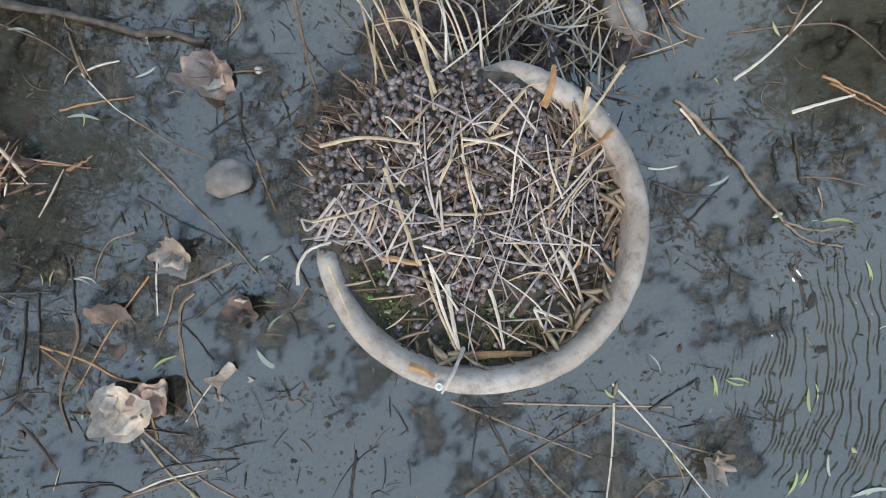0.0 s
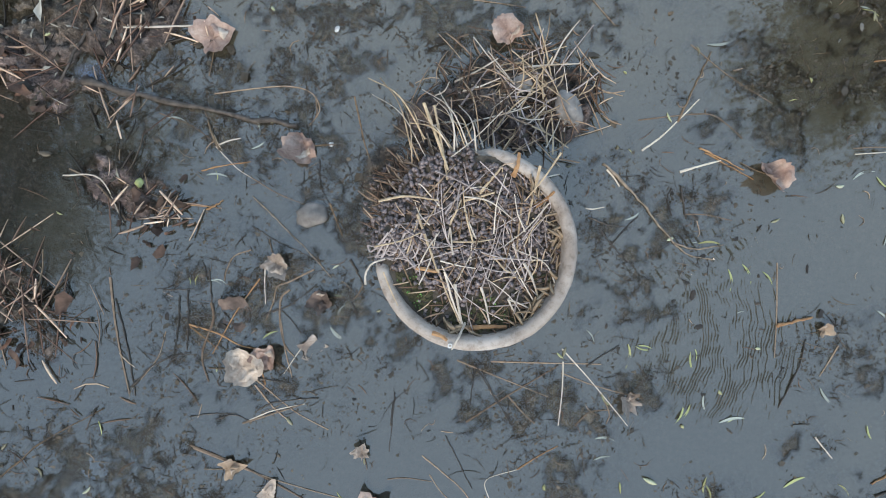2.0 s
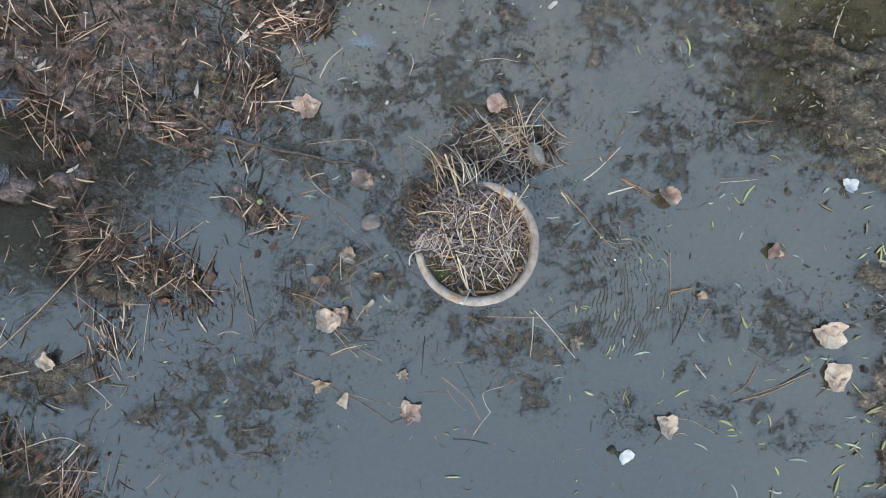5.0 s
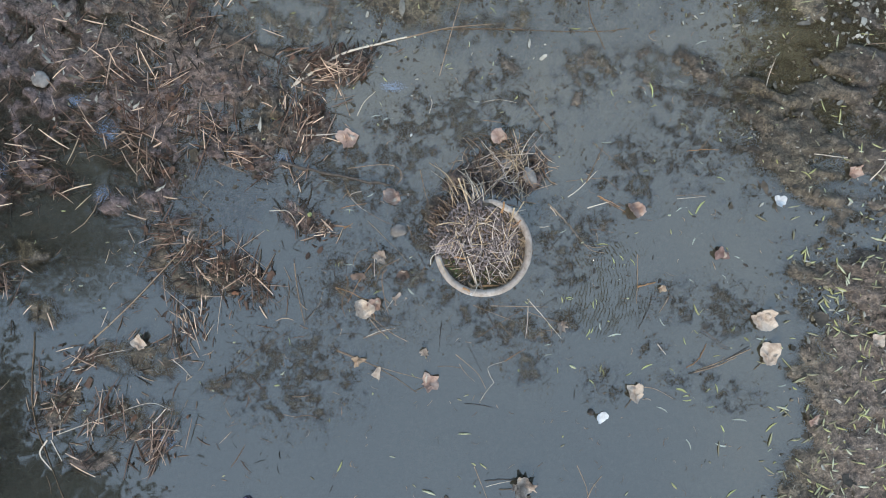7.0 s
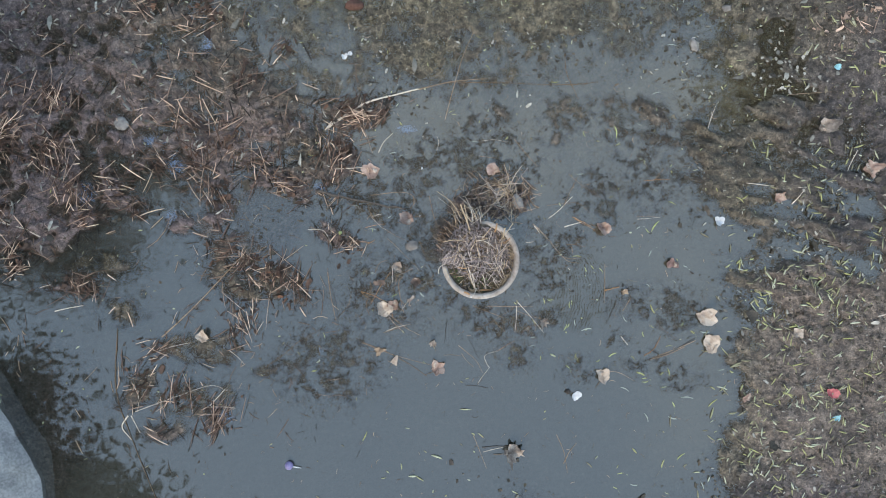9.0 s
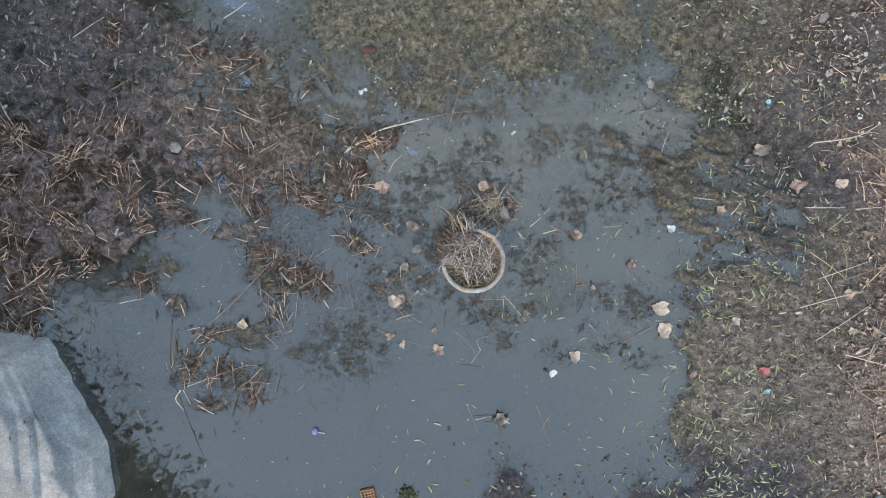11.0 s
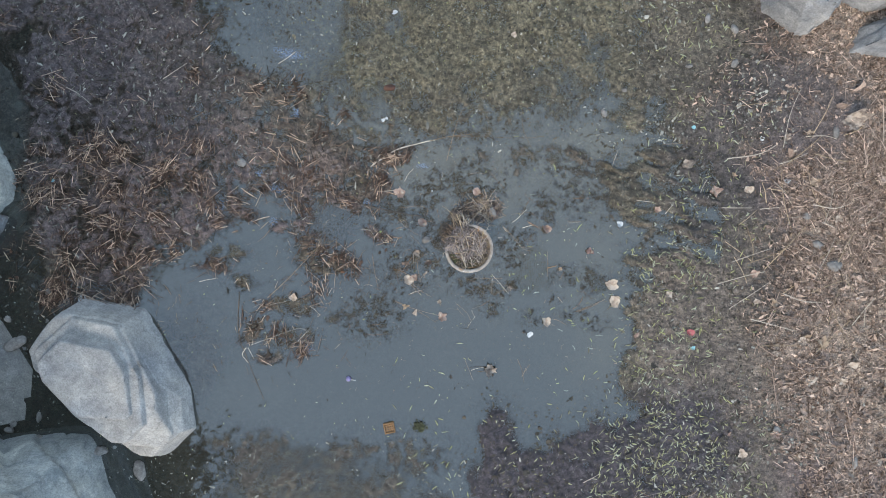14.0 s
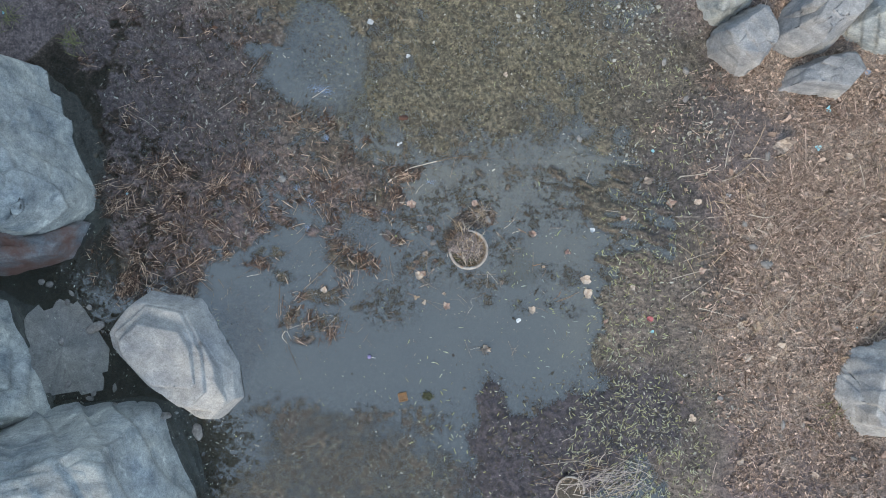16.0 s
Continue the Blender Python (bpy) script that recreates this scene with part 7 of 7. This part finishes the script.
x, y, z, rs = spread(21, 900, -5.2, 0.3, -2.3, 3.3, reedy)
n = len(x)
swirl = fbm(x, y, 1.1, 2) * 9.0
blades("dead_reeds", x, y, z + rs.uniform(0.002, 0.03, n), rs.gamma(2.2, 0.028, n) + 0.02, rs.uniform(0.003, 0.009, n), swirl + rs.normal(0, 0.7, n), REEDS, "mat of broken tan dead reeds on wet mud", "reeds",
       tilt=rs.normal(0, 0.07, n), bend=0.02, seed=22)
x, y, z, rs = spread(23, 1700, -5.2, 0.3, -2.3, 3.3, lambda x, y: np.maximum(0.8 * patch("reed_mud", x, y), patch("tuft", x, y)) * (1 - patch("pool", x, y)) * (x < 0.35))
n = len(x)
blades("sodden_reeds", x, y, z + rs.uniform(0.0, 0.012, n), rs.uniform(0.03, 0.16, n), rs.uniform(0.003, 0.009, n), fbm(x, y, 1.1, 2) * 9.0 + rs.normal(0, 0.9, n), BITS, "dark sodden bits of reed in the mud", "reeds",
       tilt=rs.normal(0, 0.1, n), seed=24)
x, y, z, rs = spread(25, 3200, -5.2, 0.3, -1.0, 3.3, lambda x, y: np.maximum(patch("litter", x, y), 0.7 * patch("reed_mud", x, y)) * (1 - patch("pool", x, y)))
n = len(x)
up = height(x, y) > 0.0
x, y, z = x[up], y[up], z[up]
n = len(x)
flakes("shore_leaf_bits", x, y, z + 0.003, rs.gamma(2.0, 0.013, n) + 0.01, rs.uniform(0.07, 0.25, n), rs.uniform(0, 6.28, n), SHELLBITS, "small pale leaf bits scattered over dark mud", "litter", 26, 0.3)


# bunches of broken reeds, matted where they fell
def bunchy(x, y):
    base = patch("reed_mud", x, y) * (0.12 + 0.88 * smooth(1.7, 0.8, y))
    return np.maximum(0.75 * base * smooth(0.42, 0.58, fbm(x, y, 2.3, 3)), 0.7 * patch("tuft", x, y)) * (1 - patch("pool", x, y)) * (x < 0.25)


bx, by, bz, rs = spread(27, 84, -5.0, 0.25, -2.0, 3.0, bunchy)
ex, ey, ez, es = spread(93, 60, -5.2, -2.3, -0.9, 1.2, lambda x, y: patch("reed_mud", x, y) * (1 - patch("pool", x, y)))
bx, by = np.concatenate([bx, ex]), np.concatenate([by, ey])
own = rs.randint(10, 34, len(bx))
pick = np.repeat(np.arange(len(bx)), own)
n = len(pick)
byaw, bsize = rs.uniform(0, 6.28, len(bx))[pick], rs.uniform(0.6, 1.5, len(bx))[pick]
x, y = bx[pick] + rs.normal(0, 0.055, n) * bsize, by[pick] + rs.normal(0, 0.05, n) * bsize
blades("reed_bunches", x, y, np.maximum(0, height(x, y)) + rs.uniform(0.003, 0.05, n), (rs.gamma(2.2, 0.036, n) + 0.02) * bsize, rs.uniform(0.0025, 0.008, n), byaw + rs.normal(0, 0.5, n), REEDS, "matted bunches of broken tan and brown reeds", "reeds",
       tilt=rs.normal(0, 0.12, n), bend=0.02, seed=28)
pick = np.repeat(np.arange(len(bx)), 24)
n = len(pick)
x, y = bx[pick] + rs.normal(0, 0.07, n), by[pick] + rs.normal(0, 0.055, n)
flakes("rotten_reed_mats", x, y, np.maximum(0, height(x, y)) + rs.uniform(-0.002, 0.012, n), rs.gamma(2.2, 0.009, n) + 0.006, rs.uniform(0.2, 0.6, n), rs.uniform(0, 6.28, n), ROTTEN, "dark reddish-brown rotten reed matted under the bunches", "reeds", 29, 0.5)


# dark threads, twig ends and silt flakes at the surface of the pond
def silty(x, y):
    s = np.maximum(patch("silt", x, y), 0.6 * patch("tuft", x, y))
    open_water = 0.012 * smooth(0.5, 0.62, fbm(x, y, 3.1, 3)) * (np.hypot((x - 0.6) / 2.6, (y - 0.2) / 1.5) < 1)
    return np.maximum(s * smooth(0.35, 0.6, fbm(x, y, 9, 3)), open_water) * (np.hypot(x - POT.x, y - POT.y) > POT_R + 0.005)


x, y, z, rs = spread(31, 3600, -1.6, 2.6, -1.4, 1.5, silty)
n = len(x)
blades("floating_threads", x, y, np.maximum(z, 0) + rs.uniform(-0.002, 0.004, n), rs.gamma(2.2, 0.011, n) + 0.008, rs.uniform(0.0008, 0.0024, n), rs.uniform(0, 6.28, n), BITS, "dark rotten threads and twig ends afloat", "debris",
       bend=0.07, seg=4, seed=32)
x, y, z, rs = spread(33, 24000, -2.2, 2.8, -1.6, 1.9, silty)
n = len(x)
flakes("silt_flakes", x, y, np.maximum(z, 0) - 0.003, rs.gamma(1.7, 0.0022, n) + 0.0022, rs.uniform(0.4, 1, n), rs.uniform(0, 6.28, n), MUDBITS, "dark flakes of silt breaking the water surface", "silt", 34, 0.35, 0.5)
x, y, z, rs = spread(35, 700, -2.0, 2.6, -1.6, 1.6, lambda x, y: 0.5 * (np.hypot(x - POT.x, y - POT.y) > POT_R + 0.01))
n = len(x)
blades("pale_threads", x, y, np.maximum(z, 0) + 0.001, rs.uniform(0.01, 0.05, n), rs.uniform(0.0012, 0.003, n), rs.uniform(0, 6.28, n), STRAWS, "fine pale bits of straw afloat on the pond", "debris", bend=0.25, seed=36)


x, y, z, rs = spread(91, 700, -3.6, 2.7, -1.7, 2.0, lambda x, y: smooth(0.46, 0.66, fbm(x, y, 2.1, 4)) * (np.hypot(x - POT.x, y - POT.y) > POT_R + 0.02))
n = len(x)
flakes("floating_specks", x, y, z - 0.001, rs.gamma(1.6, 0.006, n) + 0.004, rs.uniform(0.15, 0.7, n), rs.uniform(0, 6.28, n), BITS, "small dark specks of rotten leaf afloat", "debris", 92, 0.2)


# broken reeds drifting between the western tufts
x, y, z, rs = spread(37, 380, -3.4, -0.4, -1.3, 1.4, lambda x, y: 0.15 + 0.85 * smooth(0.5, 0.62, fbm(x, y, 2.8, 3)))
n = len(x)
blades("drifting_reeds", x, y, z + rs.uniform(0.0, 0.006, n), rs.gamma(2.3, 0.02, n) + 0.015, rs.uniform(0.002, 0.006, n), fbm(x, y, 1.1, 2) * 9.0 + rs.normal(0, 0.8, n), STRAWS, "broken bits of reed drifting on the pond", "reeds", seed=38)
x, y, z, rs = spread(39, 320, -3.4, -0.4, -1.4, 1.5, lambda x, y: 0.1 + 0.9 * smooth(0.48, 0.62, fbm(x, y, 2.8, 3)))
n = len(x)
blades("drifting_twigs", x, y, z + rs.uniform(0.0, 0.004, n), rs.gamma(2.0, 0.016, n) + 0.01, rs.uniform(0.0015, 0.005, n), rs.uniform(0, 6.28, n), BITS, "dark sodden bits of reed drifting on the pond", "debris", bend=0.06, seed=40)


# the littered eastern shore
def shore(x, y):
    return smooth(0.12, 0.6, land(x, y) + 0.9 * (fbm(x, y, 1.7, 5, 0.6) - 0.5) - 0.11 * np.abs(y - 0.1)) * (0.5 + 0.5 * smooth(0.35, 0.6, fbm(x, y, 2.3, 3))) * (1 - 0.85 * patch("wet", x, y))


x, y, z, rs = spread(41, 56000, 2.3, 8.5, -6.0, 6.0, lambda x, y: shore(x, y) * smooth(8.0, 6.2, np.hypot(x, y * 1.3) + 1.2 * fbm(x, y, 0.8, 3)))
n = len(x)
flakes("shore_litter", x, y, z + rs.uniform(0, 0.012, n), rs.gamma(2.0, 0.0105, n) + 0.007, rs.uniform(0.1, 0.5, n), rs.uniform(0, 6.28, n), LITTER, "thick dry brown leaf litter covering the shore", "leaf litter", 42, 0.5, 0.6)
x, y, z, rs = spread(43, 9500, 2.4, 8.0, -5.0, 5.0, lambda x, y: shore(x, y) * (0.12 + 0.88 * np.exp(-((y - 0.45) / 0.75) ** 2) * smooth(2.9, 3.7, x) + 0.35 * smooth(0.5, 0.65, fbm(x, y, 1.3, 3))) * smooth(8.2, 6.4, np.hypot(x, y * 1.3) + 1.2 * fbm(x, y, 0.8, 3)))
n = len(x)
blades("shore_straw", x, y, z + rs.uniform(0.002, 0.03, n), rs.gamma(2.2, 0.034, n) + 0.02, rs.uniform(0.003, 0.009, n), rs.uniform(0, 6.28, n), SHORESTRAW, "dry broken pinkish straw strewn over the shore", "straw",
       tilt=rs.normal(0, 0.12, n), seed=44)


x, y, z, rs = spread(45, 300, 2.6, 7.0, -2.6, 1.9, lambda x, y: shore(x, y) * smooth(0.3, 0.7, land(x, y)))
n = len(x)
blades("shore_stalks", x, y, z + rs.uniform(0.008, 0.04, n), rs.gamma(3.0, 0.07, n) + 0.1, rs.uniform(0.006, 0.011, n), rs.choice((0.25, 2.3), n) + rs.normal(0, 0.5, n), SHORESTRAW, "long pale broken stalks lying over the litter", "straw",
       tilt=rs.normal(0, 0.05, n), bend=0.03, seed=46)


# narrow leaves strewn along the shore line and the southern mud
def leafy(x, y):
    band = np.exp(-((x - 2.65 - 0.2 * np.sin(y * 1.3)) / 0.55) ** 2) * (0.35 + 0.65 * smooth(0.6, -0.4, y))
    south = 0.5 * np.exp(-((y + 2.3) / 0.8) ** 2) * (x > -0.4) * (x < 3.5)
    return np.clip(band + south, 0, 1) * (0.2 + 0.8 * smooth(1.85, 2.3, x + 0.6 * (y < -1.7))) * (0.3 + 0.7 * smooth(0.4, 0.6, fbm(x, y, 3.3, 3)))


x, y, z, rs = spread(51, 1900, -0.5, 5.4, -3.3, 3.2, leafy)
n = len(x)
blades("willow_leaf_drift", x, y, z + rs.uniform(0.002, 0.008, n), rs.uniform(0.035, 0.085, n), rs.uniform(0.007, 0.014, n), rs.uniform(0, 6.28, n), WILLOWS, "drift of fallen yellow and pale willow leaves", "leaves",
       tilt=rs.normal(0, 0.06, n), bend=0.035, seg=4, seed=52, flat=0.15, taper=0.92)
x, y, z, rs = spread(53, 1100, -4.2, 3.2, -3.2, 3.2, lambda x, y: 0.25 + 0.75 * patch("olive", x, y))
n = len(x)
blades("small_leaf_flecks", x, y, z + 0.002, rs.uniform(0.012, 0.035, n), rs.uniform(0.005, 0.011, n), rs.uniform(0, 6.28, n), WILLOWS, "small pale leaf flecks on water and mud", "leaves", bend=0.08, seed=54, flat=0.2, taper=0.85)


# crumbs of mud that roughen the banks
x, y, z, rs = spread(55, 15000, -4.6, 3.6, -3.4, 3.5, lambda x, y: np.clip(patch("olive", x, y) + patch("purple", x, y) + 0.8 * patch("reed_mud", x, y) + patch("heap", x, y), 0, 1) * smooth(0.3, 0.6, fbm(x, y, 6, 3)))
n = len(x)
flakes("mud_crumbs", x, y, z - 0.002, rs.gamma(2.2, 0.006, n) + 0.006, rs.uniform(0.4, 1, n), rs.uniform(0, 6.28, n), MUDBITS, "dark crumbs of wet mud on the banks", "mud", 56, 0.5, 0.45)
x, y, z, rs = spread(57, 7000, -1.5, 3.9, -3.4, 3.5, lambda x, y: np.clip(patch("olive", x, y) + 0.22 * patch("purple", x, y), 0, 1) * smooth(0.35, 0.6, fbm(x, y, 4, 3)))
n = len(x)
flakes("olive_bits", x, y, z - 0.001, rs.gamma(2.0, 0.006, n) + 0.005, rs.uniform(0.25, 0.8, n), rs.uniform(0, 6.28, n), OLIVEBITS, "olive-brown bits of rotten leaf on the mud", "litter", 58, 0.4)
x, y, z, rs = spread(59, 200, HEAP.x - 0.25, HEAP.x + 0.28, HEAP.y - 0.2, HEAP.y + 0.2, lambda x, y: patch("heap", x, y))
n = len(x)
blades("heap_straw", x, y, z + rs.uniform(0.002, 0.03, n), rs.uniform(0.03, 0.13, n), rs.uniform(0.002, 0.0055, n), rs.uniform(0, 6.28, n), STRAWS, "short broken straw matted beside the pot", "straw", tilt=rs.normal(0, 0.2, n), seed=60)


# thin pale blue patches lying on the water
def film_material():
    m, n, l, b = material("blue_patch")
    out = n["Material Output"]
    b.inputs["Base Color"].default_value = (0.3, 0.38, 0.52, 1)
    b.inputs["Roughness"].default_value = 0.25
    tc = n.new("ShaderNodeTexCoord")
    g = n.new("ShaderNodeTexGradient")
    g.gradient_type = "SPHERICAL"
    l.new(tc.outputs["Object"], g.inputs[0])
    t = noise_node(n, l, 2.4, 6, 0.7)
    p = n.new("ShaderNodeMath")
    p.operation = "MULTIPLY"
    l.new(g.outputs["Fac"], p.inputs[0])
    l.new(t.outputs[0], p.inputs[1])
    r = ramp_node(n, l, p.outputs[0], [(0.18, (0, 0, 0)), (0.55, (0.45, 0.45, 0.45))])
    mix, clear = n.new("ShaderNodeMixShader"), n.new("ShaderNodeBsdfTransparent")
    l.new(r.outputs[0], mix.inputs[0])
    l.new(clear.outputs[0], mix.inputs[1])
    l.new(b.outputs[0], mix.inputs[2])
    l.new(mix.outputs[0], out.inputs[0])
    return m


FILM = film_material()
for x, y, rx, ry, turn in ((-1.486, 2.034, 0.34, 0.12, -10), (-1.785, 0.776, 0.16, 0.07, 0), (-1.626, 0.612, 0.12, 0.15, 20), (-2.227, 0.419, 0.12, 0.16, 0), (-1.645, 0.263, 0.09, 0.12, 0),
                           (-1.403, 1.420, 0.1, 0.16, -30), (-0.094, 0.855, 0.13, 0.06, 0), (-1.305, -1.054, 0.12, 0.08, 0), (-0.677, 0.472, 0.08, 0.06, 0)):
    bm = bmesh.new()
    bmesh.ops.create_circle(bm, cap_ends=True, segments=32, radius=1)
    ob = mesh_object("blue_patch", bm, FILM)
    ob.location, ob.scale, ob.rotation_euler = (x, y, 0.0015), (rx, ry, 1), (0, 0, radians(turn))
    tagged(ob, "thin pale blue patch spread on still water", "scum", "films of scum on the water")


# pale grit and broken shell
def gritty(x, y):
    w = np.zeros_like(x)
    for cx, cy, r in ((3.423, 1.496, 0.45), (2.423, 3.014, 0.7), (2.391, 1.226, 0.26), (3.717, -1.859, 0.5), (1.190, 2.830, 0.4), (2.925, -2.369, 0.3)):
        w = np.maximum(w, np.exp(-((x - cx) ** 2 + (y - cy) ** 2) / (r * r * 0.5)))
    return w


x, y, z, rs = spread(61, 1500, 0.5, 5.2, -3.2, 3.4, gritty)
n = len(x)
flakes("shell_grit", x, y, z + 0.004, rs.gamma(2.5, 0.006, n) + 0.005, rs.uniform(0.5, 1, n), rs.uniform(0, 6.28, n), SHELLBITS, "pale grit and broken shells on dark wet gravel", "gravel", 62, 0.25)
x, y, z, rs = spread(63, 4600, -5.0, 3.4, -3.3, 3.4, lambda x, y: (lambda w: w * (w > 0.3))(np.maximum(0.8 * np.maximum(patch("olive", x, y), patch("sunk", x, y)), np.maximum(0.5 * patch("purple", x, y), 0.5 * patch("rocky", x, y)))))
n = len(x)
flakes("mud_specks", x, y, z + 0.003, rs.gamma(2.0, 0.007, n) + 0.006, rs.uniform(0.2, 0.55, n), rs.uniform(0, 6.28, n), SHELLBITS, "scattered pale flecks of leaf and shell on the mud", "litter", 64, 0.25)

# loose stones between the boulders
STONE = varied("loose_stone", (0.12, 0.12, 0.115), (0.3, 0.295, 0.28), 30, 0.8, 0.5, 0.3, 0.003, per="island", tint=[(0.0, (0.45, 0.45, 0.45)), (0.7, (1, 1, 1)), (1.0, (1.7, 1.68, 1.6))])
x, y, z, rs = spread(65, 420, -5.9, -1.8, -3.2, 1.0, lambda x, y: (lambda w: w * (w > 0.4))(patch("rocky", x, y)) * smooth(0.45, 0.6, fbm(x, y, 2.2, 3)))
n = len(x)
flakes("loose_stones", x, y, z - 0.004, rs.gamma(1.8, 0.014, n) + 0.012, rs.uniform(0.5, 1, n), rs.uniform(0, 6.28, n), STONE, "loose grey stones in the shallows between boulders", "stones", 66, 0.12, 0.3, 0.01, 8)

# grass blades at the foot of the rocks
GRASS = varied("grass", (0.12, 0.125, 0.04), (0.3, 0.29, 0.13), 30, 0.6, 0.2, 0.3, 0.001, per="island")
gx, gy = [], []
rs = np.random.RandomState(71)
for cx, cy, k in ((-5.351, 2.879, 26), (-4.635, 2.632, 30), (-3.528, -2.824, 10), (4.889, -2.048, 14)):
    gx += list(cx + rs.normal(0, 0.09, k))
    gy += list(cy + rs.normal(0, 0.08, k))
gx, gy = np.array(gx), np.array(gy)
n = len(gx)
blades("grass_tufts", gx, gy, np.maximum(0, height(gx, gy)) + 0.06, rs.uniform(0.12, 0.3, n), rs.uniform(0.006, 0.011, n), rs.uniform(0, 6.28, n), GRASS, "thin green grass tufts at the foot of rocks", "grass", tilt=rs.uniform(0.2, 0.7, n), seed=72, taper=0.9)

# ---- unseen trees round the pond, added for the water to mirror ----
BARK = varied("bark", (0.05, 0.04, 0.03), (0.14, 0.11, 0.085), 14, 0.9, 0.8, 0.1, 0.02)
FOLIAGE = varied("foliage", (0.04, 0.035, 0.008), (0.11, 0.095, 0.022), 8, 0.7, 0.2, 0.4, 0.001, per="island")


# brown of the western stand-ins, set to suit their mirror image
STANDINLEAF = varied("stand_in_foliage", (0.11, 0.094, 0.07), (0.28, 0.24, 0.19), 8, 0.7, 0.2, 0.4, 0.001, per="island")


def tree(x, y, tall, spread_r, seed, label, leaves):
    rnd = random.Random(seed)
    base = new("tree")
    z0 = float(height(np.array([x]), np.array([y]))[0])
    base.location = (x, y, z0 - 0.1)
    bm = bmesh.new()
    lean = Vector((rnd.uniform(-0.5, 0.5), rnd.uniform(-0.5, 0.5), 0))
    pts = [Vector((0, 0, 0)), Vector((0.1, 0, tall * 0.25)) + lean * 0.3, Vector((0, 0.1, tall * 0.55)) + lean, Vector((0, 0, tall * 0.9)) + lean]
    tube(bm, spline(pts, 5), [0.38 * (1 - i / 17) + 0.03 for i in range(16)], 10)
    mesh_object("trunk", bm, BARK, base)
    rs = np.random.RandomState(seed)
    cs = []
    for k in range(16):
        a, f = k * 2.4 + rnd.uniform(-0.3, 0.3), 0.32 + 0.55 * k / 16
        root = Vector((0, 0, tall * f)) + lean * f
        reach = spread_r * rnd.uniform(0.7, 1.0) * (1.05 - 0.5 * abs(f - 0.6))
        tip = root + Vector((math.cos(a) * reach, math.sin(a) * reach, tall * rnd.uniform(0.06, 0.16)))
        bm = bmesh.new()
        tube(bm, spline([root, root.lerp(tip, 0.5) + Vector((0, 0, 0.3)), tip], 4), [0.13 * (1 - i / 10) + 0.015 for i in range(9)], 6)
        mesh_object("limb", bm, BARK, base)
        cs += [(root.lerp(tip, t), 0.65 + 0.5 * t) for t in (0.35, 0.6, 0.8, 1.0)]
    xs, ys, zs = [], [], []
    for c, r in cs:
        m = 1300
        d = rs.normal(0, 1, (m, 3)) * r * np.array((0.75, 0.75, 0.6)) * spread_r / 3.6
        xs.append(c.x + d[:, 0])
        ys.append(c.y + d[:, 1])
        zs.append(c.z + d[:, 2])
    xs, ys, zs = np.concatenate(xs), np.concatenate(ys), np.concatenate(zs)
    n = len(xs)
    crown = flakes("crown", xs, ys, zs, rs.uniform(0.07, 0.15, n), rs.uniform(0.45, 0.9, n), rs.uniform(0, 6.28, n), leaves, "", "", seed, 0.6, m=4)
    crown.parent = base
    for key in ("label", "category", "kind"):
        if key in crown:
            del crown[key]
    return tagged(base, label, "tree", "trees round the pond")


# western trees are stand-ins, added to block sky the water would mirror
for x, y, h, r, k in ((-7.8, -4.35, 8, 2.2, 1), (-14.3, 2.9, 22.5, 4.2, 2), (-13.0, 9.0, 19, 4.0, 3), (12.3, 6.8, 18, 3.7, 4), (-10.9, -1.1, 8.2, 2.0, 5)):
    tree(x, y, h, r, 80 + k, *(("tall leafy dark olive tree standing beyond the shore", FOLIAGE) if x > 0 else ("unseen stand-in tree that darkens the western reflection", STANDINLEAF)))
